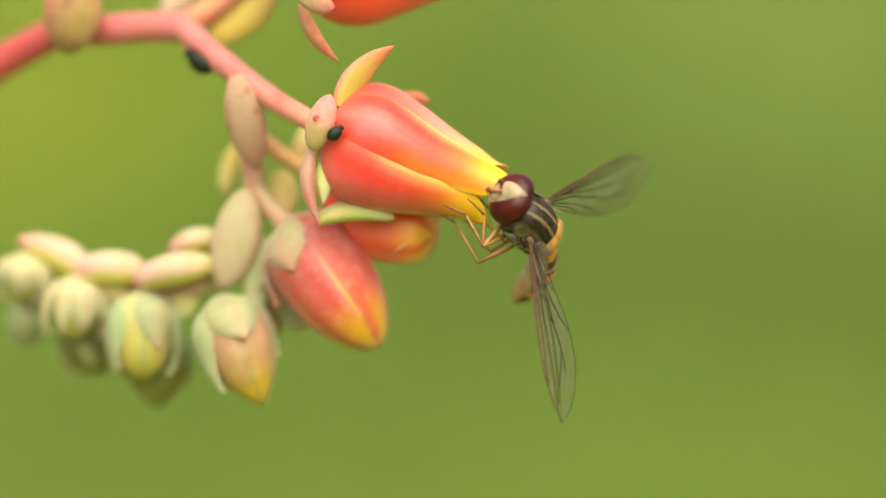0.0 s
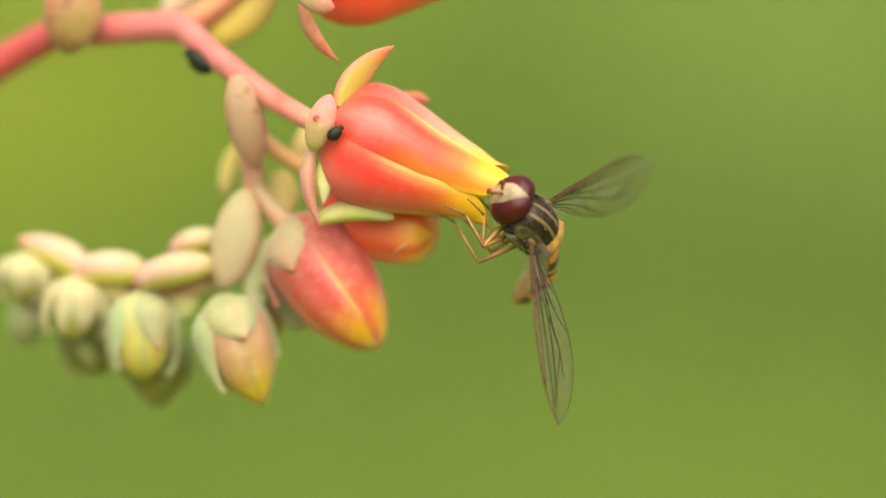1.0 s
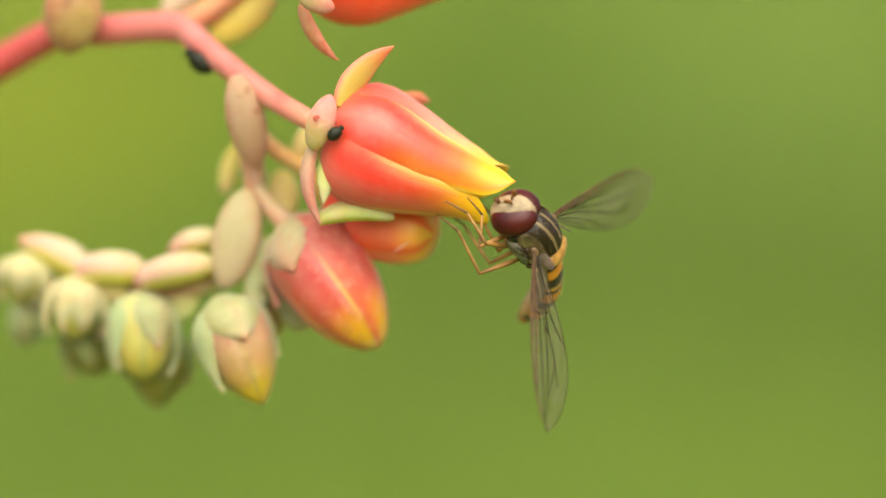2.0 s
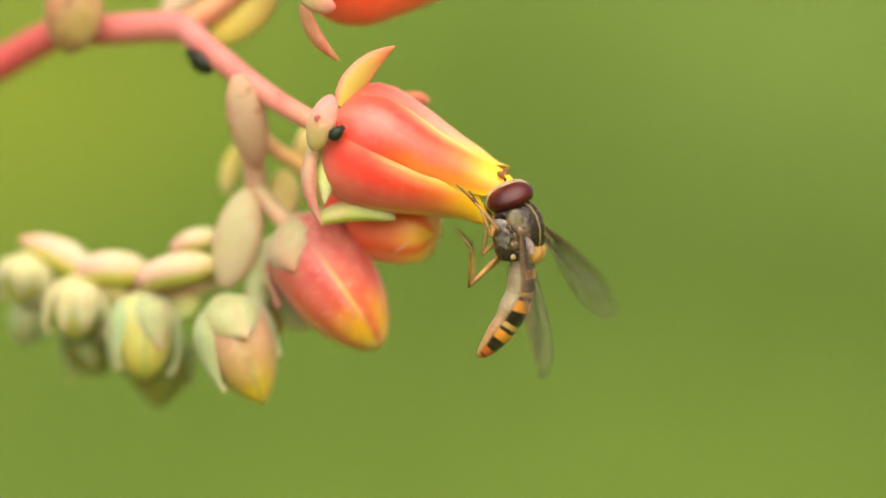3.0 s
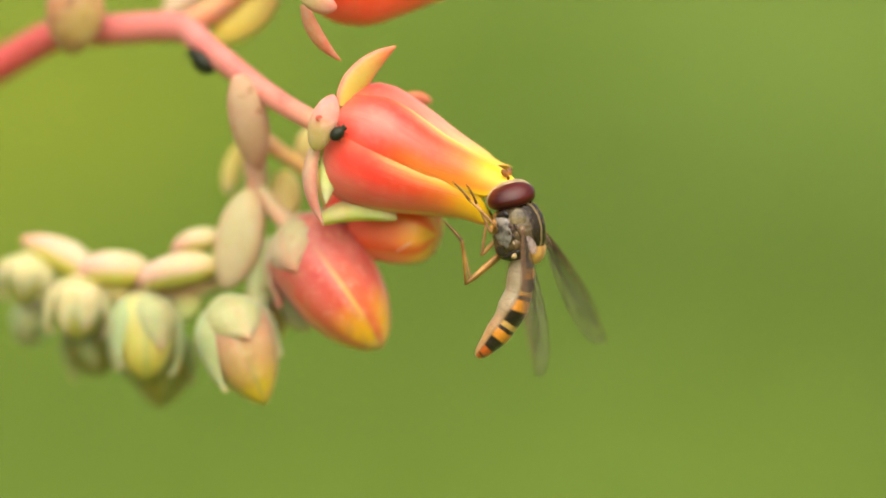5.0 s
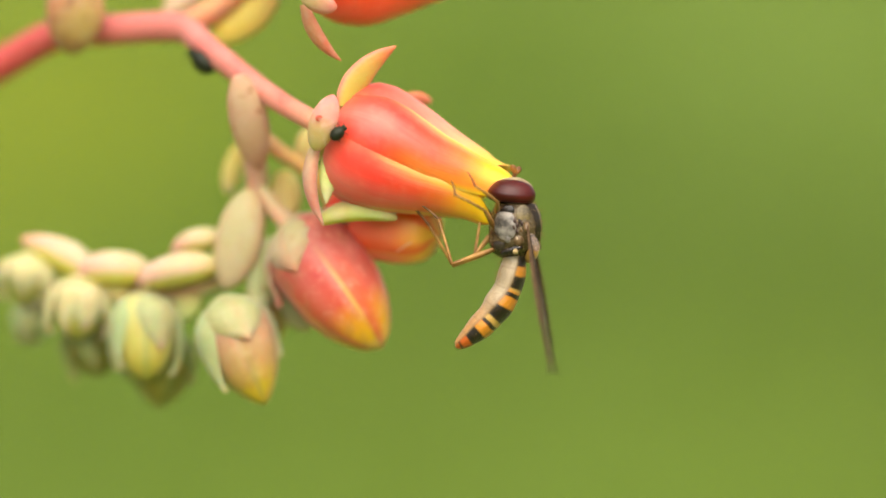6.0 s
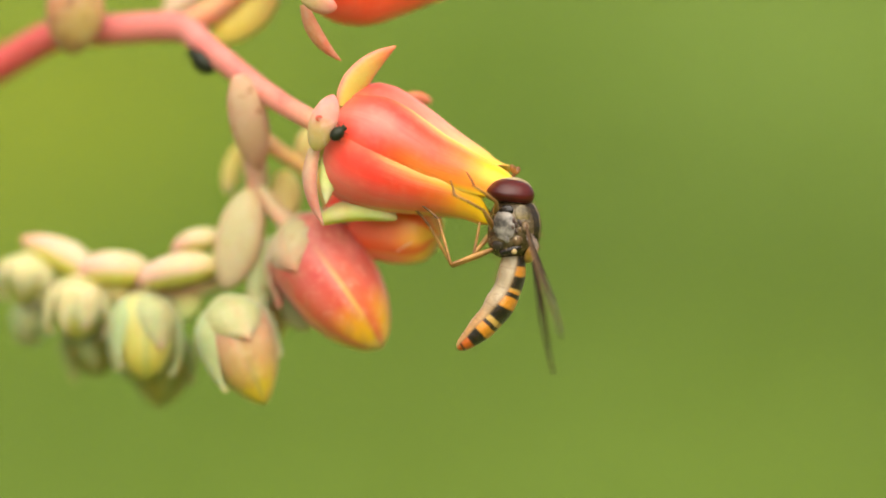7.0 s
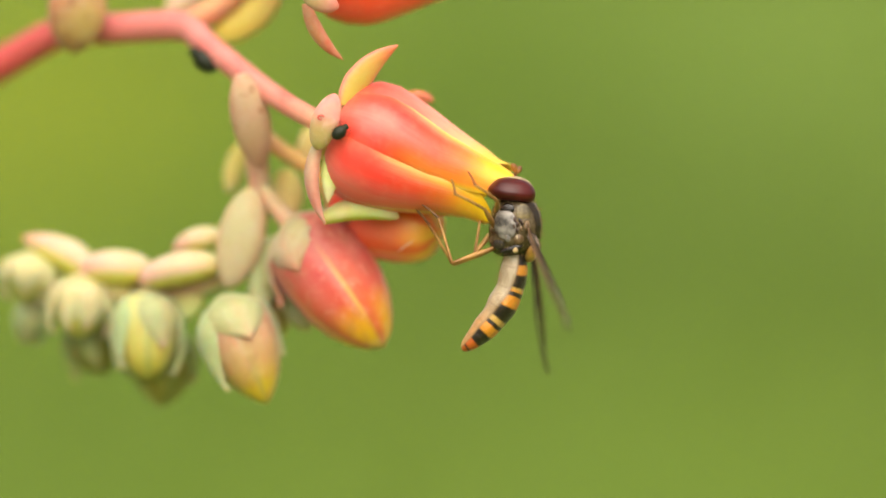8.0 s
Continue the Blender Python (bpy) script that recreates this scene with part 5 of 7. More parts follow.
    walk(WING_RIGHT, [
        (0.00, pose(0.00005, -0.00128, 0.00078, 6.3, 4.2, -129.3)), (0.50, pose(0.00005, -0.00128, 0.00078, 6.5, 3.9, -129.1)),
        (1.00, pose(0.00005, -0.00128, 0.00078, 7.6, 3.6, -129.1)), (1.30, pose(0.00005, -0.00128, 0.00078, 11.4, -0.0, -126.3)),
        (1.50, pose(0.00005, -0.00128, 0.00078, 9.8, -1.6, -125.2)), (1.70, pose(0.00005, -0.00128, 0.00078, -2.2, 2.1, -123.4)),
        (2.00, pose(0.00005, -0.00128, 0.00078, 2.0, 2.8, -121.0)), (2.25, pose(0.00005, -0.00128, 0.00078, 6.0, 3.5, -119.0)),
        (2.50, pose(0.00005, -0.00128, 0.00078, 10.0, 4.3, -117.0)), (2.80, pose(0.00005, -0.00128, 0.00078, 13.2, 4.9, -115.1)),
        (3.00, pose(0.00005, -0.00128, 0.00078, -3.0, 1.0, -123.1)), (3.50, pose(0.00005, -0.00128, 0.00078, -2.1, 1.9, -125.3)),
        (4.70, pose(0.00005, -0.00128, 0.00078, 0.9, 1.8, -126.3)), (5.00, pose(0.00005, -0.00128, 0.00078, -1.1, 0.1, -133.4)),
        (5.25, pose(0.00005, -0.00128, 0.00078, 1.4, -3.6, -136.0)), (5.50, pose(0.00005, -0.00128, 0.00078, 4.1, -7.2, -139.1)),
        (5.80, pose(0.00005, -0.00128, 0.00078, 7.8, -6.0, -142.3)), (6.00, pose(0.00005, -0.00128, 0.00078, 2.0, -3.5, -143.6)),
        (6.20, pose(0.00005, -0.00128, 0.00078, 1.9, -3.0, -143.5)), (6.80, pose(0.00005, -0.00128, 0.00078, 1.9, -3.0, -143.5)),
        (7.00, pose(0.00005, -0.00128, 0.00078, 1.9, -3.0, -143.5)), (7.20, pose(0.00005, -0.00128, 0.00078, 2.7, -2.5, -143.1)),
        (7.50, pose(0.00005, -0.00128, 0.00078, 4.0, -1.7, -142.7)), (7.80, pose(0.00005, -0.00128, 0.00078, 4.4, -1.2, -143.0)),
        (8.00, pose(0.00005, -0.00128, 0.00078, 4.7, -0.9, -143.1))])
    walk(LEGS['front_left'][0], [
        (0.00, pose(0.00090, 0.00075, -0.00100, 32.5, 17.6, 83.1)), (0.50, pose(0.00090, 0.00075, -0.00100, 32.1, 18.5, 81.8)),
        (1.00, pose(0.00090, 0.00075, -0.00100, 31.7, 19.4, 80.6)), (1.30, pose(0.00090, 0.00075, -0.00100, 27.1, 22.6, 68.4)),
        (1.50, pose(0.00090, 0.00075, -0.00100, 24.8, 23.3, 62.2)), (1.70, pose(0.00090, 0.00075, -0.00100, 21.2, 29.9, 56.8)),
        (2.00, pose(0.00090, 0.00075, -0.00100, 17.3, 31.5, 66.3)), (2.25, pose(0.00090, 0.00075, -0.00100, 19.0, 16.2, 84.0)),
        (2.50, pose(0.00090, 0.00075, -0.00100, 19.1, -1.9, 106.1)), (2.80, pose(0.00090, 0.00075, -0.00100, 17.4, -8.4, 118.3)),
        (3.00, pose(0.00090, 0.00075, -0.00100, 17.4, -8.4, 118.3)), (3.50, pose(0.00090, 0.00075, -0.00100, 18.0, -5.0, 118.4)),
        (4.70, pose(0.00090, 0.00075, -0.00100, 18.1, -4.6, 118.5)), (5.00, pose(0.00090, 0.00075, -0.00100, 18.8, -4.9, 110.2)),
        (5.25, pose(0.00090, 0.00075, -0.00100, 20.2, -5.3, 94.5)), (5.50, pose(0.00090, 0.00075, -0.00100, 21.6, -5.3, 78.7)),
        (5.80, pose(0.00090, 0.00075, -0.00100, 22.4, -5.1, 70.5)), (6.00, pose(0.00090, 0.00075, -0.00100, 22.4, -5.1, 70.5)),
        (6.20, pose(0.00090, 0.00075, -0.00100, 22.4, -5.1, 70.5)), (6.80, pose(0.00090, 0.00075, -0.00100, 22.4, -5.1, 70.5)),
        (7.00, pose(0.00090, 0.00075, -0.00100, 22.4, -5.1, 70.5)), (7.20, pose(0.00090, 0.00075, -0.00100, 22.4, -5.1, 70.5)),
        (7.50, pose(0.00090, 0.00075, -0.00100, 22.4, -5.1, 70.5)), (7.80, pose(0.00090, 0.00075, -0.00100, 22.4, -5.1, 70.5)),
        (8.00, pose(0.00090, 0.00075, -0.00100, 22.4, -5.1, 70.5))])
    walk(LEGS['front_left'][1], [
        (0.00, pose(0.00112, 0.00255, -0.00157, -34.0, 3.1, -66.1)), (0.50, pose(0.00116, 0.00253, -0.00160, -34.2, 3.0, -66.1)),
        (1.00, pose(0.00119, 0.00252, -0.00163, -34.3, 2.8, -66.0)), (1.30, pose(0.00155, 0.00238, -0.00173, -32.8, 2.0, -70.4)),
        (1.50, pose(0.00171, 0.00229, -0.00175, -31.7, 2.6, -71.9)), (1.70, pose(0.00180, 0.00213, -0.00195, -34.7, 4.0, -64.4)),
        (2.00, pose(0.00155, 0.00223, -0.00199, -34.2, -2.7, -57.0)), (2.25, pose(0.00109, 0.00257, -0.00153, -22.4, 2.4, -49.5)),
        (2.50, pose(0.00037, 0.00257, -0.00094, -9.9, 13.1, -32.3)), (2.80, pose(0.00001, 0.00240, -0.00072, -3.9, 16.8, -18.4)),
        (3.00, pose(0.00001, 0.00240, -0.00072, -3.9, 16.8, -18.4)), (3.50, pose(-0.00000, 0.00241, -0.00084, -6.6, 14.9, -17.8)),
        (4.70, pose(-0.00000, 0.00242, -0.00085, -6.9, 14.7, -17.7)), (5.00, pose(0.00025, 0.00253, -0.00084, -5.4, 19.6, -12.7)),
        (5.25, pose(0.00075, 0.00264, -0.00083, 0.8, 30.4, 1.9)), (5.50, pose(0.00127, 0.00261, -0.00082, 16.7, 38.8, 29.5)),
        (5.80, pose(0.00153, 0.00253, -0.00083, 27.4, 38.8, 46.4)), (6.00, pose(0.00153, 0.00253, -0.00083, 27.4, 38.8, 46.4)),
        (6.20, pose(0.00153, 0.00253, -0.00083, 27.4, 38.8, 46.4)), (6.80, pose(0.00153, 0.00253, -0.00083, 27.4, 38.8, 46.4)),
        (7.00, pose(0.00153, 0.00253, -0.00083, 27.4, 38.8, 46.4)), (7.20, pose(0.00153, 0.00253, -0.00083, 27.4, 38.8, 46.4)),
        (7.50, pose(0.00153, 0.00253, -0.00083, 27.4, 38.8, 46.4)), (7.80, pose(0.00153, 0.00253, -0.00083, 27.4, 38.8, 46.4)),
        (8.00, pose(0.00153, 0.00253, -0.00083, 27.4, 38.8, 46.4))])
    walk(LEGS['front_left'][2], [
        (0.00, pose(0.00189, 0.00081, -0.00168, -11.9, 30.6, -22.2)), (0.50, pose(0.00193, 0.00080, -0.00170, -11.9, 30.6, -22.2)),
        (1.00, pose(0.00196, 0.00078, -0.00173, -11.9, 30.6, -22.2)), (1.30, pose(0.00218, 0.00059, -0.00180, -11.9, 30.6, -22.2)),
        (1.50, pose(0.00230, 0.00049, -0.00184, -11.9, 30.6, -22.2)), (1.70, pose(0.00262, 0.00042, -0.00208, -11.9, 30.6, -22.2)),
        (2.00, pose(0.00258, 0.00064, -0.00190, -4.0, 19.2, -12.0)), (2.25, pose(0.00232, 0.00112, -0.00161, 1.0, 12.2, 3.4)),
        (2.50, pose(0.00194, 0.00159, -0.00137, 3.3, 8.2, 19.4)), (2.80, pose(0.00173, 0.00183, -0.00127, 3.2, 4.7, 30.2)),
        (3.00, pose(0.00173, 0.00183, -0.00127, 3.2, 4.7, 30.2)), (3.50, pose(0.00175, 0.00185, -0.00132, 3.2, 4.7, 30.2)),
        (4.70, pose(0.00175, 0.00186, -0.00133, 3.2, 4.7, 30.2)), (5.00, pose(0.00199, 0.00213, -0.00148, 2.6, 6.8, 24.5)),
        (5.25, pose(0.00239, 0.00269, -0.00179, -1.2, 8.9, -2.7)), (5.50, pose(0.00256, 0.00333, -0.00201, -8.6, 10.8, -44.2)),
        (5.80, pose(0.00255, 0.00361, -0.00202, -10.2, 16.7, -50.9)), (6.00, pose(0.00255, 0.00361, -0.00202, -10.2, 16.7, -50.9)),
        (6.20, pose(0.00255, 0.00361, -0.00202, -10.2, 16.7, -50.9)), (6.80, pose(0.00255, 0.00361, -0.00202, -10.2, 16.7, -50.9)),
        (7.00, pose(0.00255, 0.00361, -0.00202, -10.2, 16.7, -50.9)), (7.20, pose(0.00255, 0.00361, -0.00202, -10.2, 16.7, -50.9)),
        (7.50, pose(0.00255, 0.00361, -0.00202, -10.2, 16.7, -50.9)), (7.80, pose(0.00255, 0.00361, -0.00202, -10.2, 16.7, -50.9)),
        (8.00, pose(0.00255, 0.00361, -0.00202, -10.2, 16.7, -50.9))])
    walk(LEGS['front_right'][0], [
        (0.00, pose(0.00090, -0.00075, -0.00100, 88.7, 8.2, 142.7)), (0.50, pose(0.00090, -0.00075, -0.00100, 88.4, 9.9, 142.5)),
        (1.00, pose(0.00090, -0.00075, -0.00100, 88.1, 11.6, 142.3)), (1.30, pose(0.00090, -0.00075, -0.00100, 88.7, 21.9, 142.5)),
        (1.50, pose(0.00090, -0.00075, -0.00100, 89.0, 27.7, 142.7)), (1.70, pose(0.00090, -0.00075, -0.00100, 83.8, 40.6, 137.8)),
        (2.00, pose(0.00090, -0.00075, -0.00100, 81.1, 37.2, 141.4)), (2.25, pose(0.00090, -0.00075, -0.00100, 73.4, 31.9, 148.5)),
        (2.50, pose(0.00090, -0.00075, -0.00100, 57.3, 25.7, 152.5)), (2.80, pose(0.00090, -0.00075, -0.00100, 43.2, 20.4, 154.2)),
        (3.00, pose(0.00090, -0.00075, -0.00100, 43.2, 20.4, 154.2)), (3.50, pose(0.00090, -0.00075, -0.00100, 44.2, 21.3, 154.3)),
        (4.70, pose(0.00090, -0.00075, -0.00100, 44.3, 21.4, 154.3)), (5.00, pose(0.00090, -0.00075, -0.00100, 47.9, 18.9, 158.3)),
        (5.25, pose(0.00090, -0.00075, -0.00100, 53.8, 12.8, 165.3)), (5.50, pose(0.00090, -0.00075, -0.00100, 58.9, 3.5, 172.4)),
        (5.80, pose(0.00090, -0.00075, -0.00100, 61.2, -4.0, 176.9)), (6.00, pose(0.00090, -0.00075, -0.00100, 61.1, -4.0, 176.9)),
        (6.20, pose(0.00090, -0.00075, -0.00100, 60.7, -4.4, 177.1)), (6.80, pose(0.00090, -0.00075, -0.00100, 58.4, -6.1, 177.9)),
        (7.00, pose(0.00090, -0.00075, -0.00100, 57.4, -6.9, 178.3)), (7.20, pose(0.00090, -0.00075, -0.00100, 56.9, -7.2, 178.5)),
        (7.50, pose(0.00090, -0.00075, -0.00100, 56.3, -7.6, 178.7)), (7.80, pose(0.00090, -0.00075, -0.00100, 59.3, -5.5, 177.6)),
        (8.00, pose(0.00090, -0.00075, -0.00100, 61.2, -3.9, 176.9))])
    walk(LEGS['front_right'][1], [
        (0.00, pose(-0.00060, 0.00039, -0.00127, -89.3, 44.4, -36.4)), (0.50, pose(-0.00059, 0.00039, -0.00133, -88.9, 43.1, -36.2)),
        (1.00, pose(-0.00057, 0.00039, -0.00138, -88.5, 41.8, -36.1)), (1.30, pose(-0.00050, 0.00032, -0.00171, -89.5, 32.2, -36.7)),
        (1.50, pose(-0.00044, 0.00027, -0.00188, -89.9, 27.5, -36.8)), (1.70, pose(-0.00017, 0.00022, -0.00224, -85.4, 23.8, -36.4)),
        (2.00, pose(-0.00028, 0.00020, -0.00215, -83.1, 17.5, -31.3)), (2.25, pose(-0.00048, 0.00009, -0.00200, -76.0, 7.2, -20.8)),
        (2.50, pose(-0.00062, 0.00004, -0.00182, -59.6, -0.8, -12.0)), (2.80, pose(-0.00070, 0.00003, -0.00166, -43.8, -2.8, -7.2)),
        (3.00, pose(-0.00070, 0.00003, -0.00166, -43.8, -2.8, -7.2)), (3.50, pose(-0.00069, 0.00002, -0.00169, -45.3, -2.1, -6.3)),
        (4.70, pose(-0.00069, 0.00002, -0.00169, -45.5, -2.0, -6.2)), (5.00, pose(-0.00077, -0.00009, -0.00162, -47.7, -0.7, -5.2)),
        (5.25, pose(-0.00089, -0.00028, -0.00142, -51.3, 2.9, -2.8)), (5.50, pose(-0.00098, -0.00050, -0.00112, -54.2, 9.5, 1.0)),
        (5.80, pose(-0.00099, -0.00065, -0.00087, -55.2, 15.4, 4.0)), (6.00, pose(-0.00099, -0.00065, -0.00087, -55.1, 15.5, 4.1)),
        (6.20, pose(-0.00099, -0.00065, -0.00086, -54.5, 15.6, 4.2)), (6.80, pose(-0.00099, -0.00068, -0.00080, -51.0, 16.1, 5.0)),
        (7.00, pose(-0.00099, -0.00069, -0.00077, -49.4, 16.4, 5.4)), (7.20, pose(-0.00098, -0.00070, -0.00076, -48.7, 16.5, 5.6)),
        (7.50, pose(-0.00098, -0.00071, -0.00075, -47.8, 16.6, 5.8)), (7.80, pose(-0.00099, -0.00067, -0.00082, -52.3, 15.9, 4.7)),
        (8.00, pose(-0.00099, -0.00065, -0.00087, -55.3, 15.4, 4.0))])
    walk(LEGS['front_right'][2], [
        (0.00, pose(0.00050, -0.00042, -0.00260, -11.9, 30.6, -22.2)), (0.50, pose(0.00053, -0.00043, -0.00262, -11.9, 30.6, -22.2)),
        (1.00, pose(0.00057, -0.00045, -0.00265, -11.9, 30.6, -22.2)), (1.30, pose(0.00079, -0.00064, -0.00272, -11.9, 30.6, -22.2)),
        (1.50, pose(0.00091, -0.00074, -0.00276, -11.9, 30.6, -22.2)), (1.70, pose(0.00123, -0.00081, -0.00300, -11.9, 30.6, -22.2)),
        (2.00, pose(0.00127, -0.00075, -0.00272, -8.0, 29.7, -15.8)), (2.25, pose(0.00129, -0.00058, -0.00224, -2.1, 29.1, -4.7)),
        (2.50, pose(0.00124, -0.00036, -0.00180, 3.6, 29.6, 6.4)), (2.80, pose(0.00118, -0.00021, -0.00157, 7.1, 30.3, 12.8)),
        (3.00, pose(0.00118, -0.00021, -0.00157, 7.1, 30.3, 12.8)), (3.50, pose(0.00119, -0.00019, -0.00162, 7.1, 30.3, 12.8)),
        (4.70, pose(0.00119, -0.00019, -0.00163, 7.1, 30.3, 12.8)), (5.00, pose(0.00112, -0.00026, -0.00159, 6.9, 32.5, 11.5)),
        (5.25, pose(0.00100, -0.00037, -0.00152, 5.9, 36.1, 8.8)), (5.50, pose(0.00089, -0.00047, -0.00143, 4.1, 39.3, 5.3)),
        (5.80, pose(0.00083, -0.00052, -0.00137, 2.7, 40.9, 3.0)), (6.00, pose(0.00083, -0.00052, -0.00137, 2.7, 40.9, 3.0)),
        (6.20, pose(0.00083, -0.00052, -0.00137, 2.7, 40.9, 3.0)), (6.80, pose(0.00083, -0.00052, -0.00132, 2.7, 40.9, 3.0)),
        (7.00, pose(0.00083, -0.00052, -0.00131, 2.7, 40.9, 3.0)), (7.20, pose(0.00083, -0.00052, -0.00130, 2.7, 40.9, 3.0)),
        (7.50, pose(0.00083, -0.00052, -0.00129, 2.7, 40.9, 3.0)), (7.80, pose(0.00083, -0.00052, -0.00134, 2.7, 40.9, 3.0)),
        (8.00, pose(0.00083, -0.00052, -0.00138, 2.7, 40.9, 3.0))])
    walk(LEGS['mid_left'][0], [
        (0.00, pose(0.00000, 0.00085, -0.00120, 26.3, 7.8, 55.2)), (0.50, pose(0.00000, 0.00085, -0.00120, 26.2, 8.5, 54.2)),
        (1.00, pose(0.00000, 0.00085, -0.00120, 26.0, 9.1, 53.1)), (1.30, pose(0.00000, 0.00085, -0.00120, 25.1, 10.7, 44.8)),
        (1.50, pose(0.00000, 0.00085, -0.00120, 24.7, 11.5, 40.2)), (1.70, pose(0.00000, 0.00085, -0.00120, 20.7, 17.9, 30.3)),
        (2.00, pose(0.00000, 0.00085, -0.00120, 23.8, 8.3, 37.3)), (2.25, pose(0.00000, 0.00085, -0.00120, 28.3, -5.9, 52.9)),
        (2.50, pose(0.00000, 0.00085, -0.00120, 31.2, -20.4, 69.1)), (2.80, pose(0.00000, 0.00085, -0.00120, 34.0, -31.3, 76.0)),
        (3.00, pose(0.00000, 0.00085, -0.00120, 34.0, -31.3, 76.0)), (3.50, pose(0.00000, 0.00085, -0.00120, 33.5, -29.2, 76.2)),
        (4.70, pose(0.00000, 0.00085, -0.00120, 33.4, -29.0, 76.2)), (5.00, pose(0.00000, 0.00085, -0.00120, 35.0, -22.1, 72.5)),
        (5.25, pose(0.00000, 0.00085, -0.00120, 36.6, -8.9, 66.4)), (5.50, pose(0.00000, 0.00085, -0.00120, 36.9, 4.5, 60.8)),
        (5.80, pose(0.00000, 0.00085, -0.00120, 36.4, 11.5, 57.8)), (6.00, pose(0.00000, 0.00085, -0.00120, 36.4, 11.5, 57.8)),
        (6.20, pose(0.00000, 0.00085, -0.00120, 36.4, 11.5, 57.8)), (6.80, pose(0.00000, 0.00085, -0.00120, 36.4, 11.5, 57.8)),
        (7.00, pose(0.00000, 0.00085, -0.00120, 36.4, 11.5, 57.8)), (7.20, pose(0.00000, 0.00085, -0.00120, 36.4, 11.5, 57.8)),
        (7.50, pose(0.00000, 0.00085, -0.00120, 36.4, 11.5, 57.8)), (7.80, pose(0.00000, 0.00085, -0.00120, 36.4, 11.5, 57.8)),
        (8.00, pose(0.00000, 0.00085, -0.00120, 36.4, 11.5, 57.8))])
    walk(LEGS['mid_left'][1], [
        (0.00, pose(0.00119, 0.00256, -0.00149, -9.1, 24.9, -41.4)), (0.50, pose(0.00122, 0.00253, -0.00151, -9.1, 24.9, -41.0)),
        (1.00, pose(0.00125, 0.00251, -0.00153, -9.1, 25.0, -40.6)), (1.30, pose(0.00146, 0.00230, -0.00159, -6.9, 25.4, -40.3)),
        (1.50, pose(0.00157, 0.00218, -0.00162, -5.4, 25.8, -39.6)), (1.70, pose(0.00173, 0.00186, -0.00184, -4.2, 26.2, -30.5)),
        (2.00, pose(0.00165, 0.00211, -0.00150, 1.6, 24.5, -31.8)), (2.25, pose(0.00126, 0.00252, -0.00098, 10.6, 26.4, -27.2)),
        (2.50, pose(0.00070, 0.00269, -0.00047, 21.5, 30.2, -15.0)), (2.80, pose(0.00043, 0.00259, -0.00011, 33.8, 31.5, -1.4)),
        (3.00, pose(0.00043, 0.00259, -0.00011, 33.8, 31.5, -1.4)), (3.50, pose(0.00044, 0.00263, -0.00017, 31.8, 31.0, -1.9)),
        (4.70, pose(0.00044, 0.00263, -0.00018, 31.6, 31.0, -1.9)), (5.00, pose(0.00059, 0.00270, -0.00041, 33.0, 36.2, 0.6)),
        (5.25, pose(0.00083, 0.00275, -0.00088, 39.2, 44.3, 10.2)), (5.50, pose(0.00102, 0.00268, -0.00136, 53.1, 49.2, 29.1)),
        (5.80, pose(0.00110, 0.00259, -0.00162, 62.7, 49.7, 41.8)), (6.00, pose(0.00110, 0.00259, -0.00162, 62.7, 49.7, 41.8)),
        (6.20, pose(0.00110, 0.00259, -0.00162, 62.7, 49.7, 41.8)), (6.80, pose(0.00110, 0.00259, -0.00162, 62.7, 49.7, 41.8)),
        (7.00, pose(0.00110, 0.00259, -0.00162, 62.7, 49.7, 41.8)), (7.20, pose(0.00110, 0.00259, -0.00162, 62.7, 49.7, 41.8)),
        (7.50, pose(0.00110, 0.00259, -0.00162, 62.7, 49.7, 41.8)), (7.80, pose(0.00110, 0.00259, -0.00162, 62.7, 49.7, 41.8)),
        (8.00, pose(0.00110, 0.00259, -0.00162, 62.7, 49.7, 41.8))])
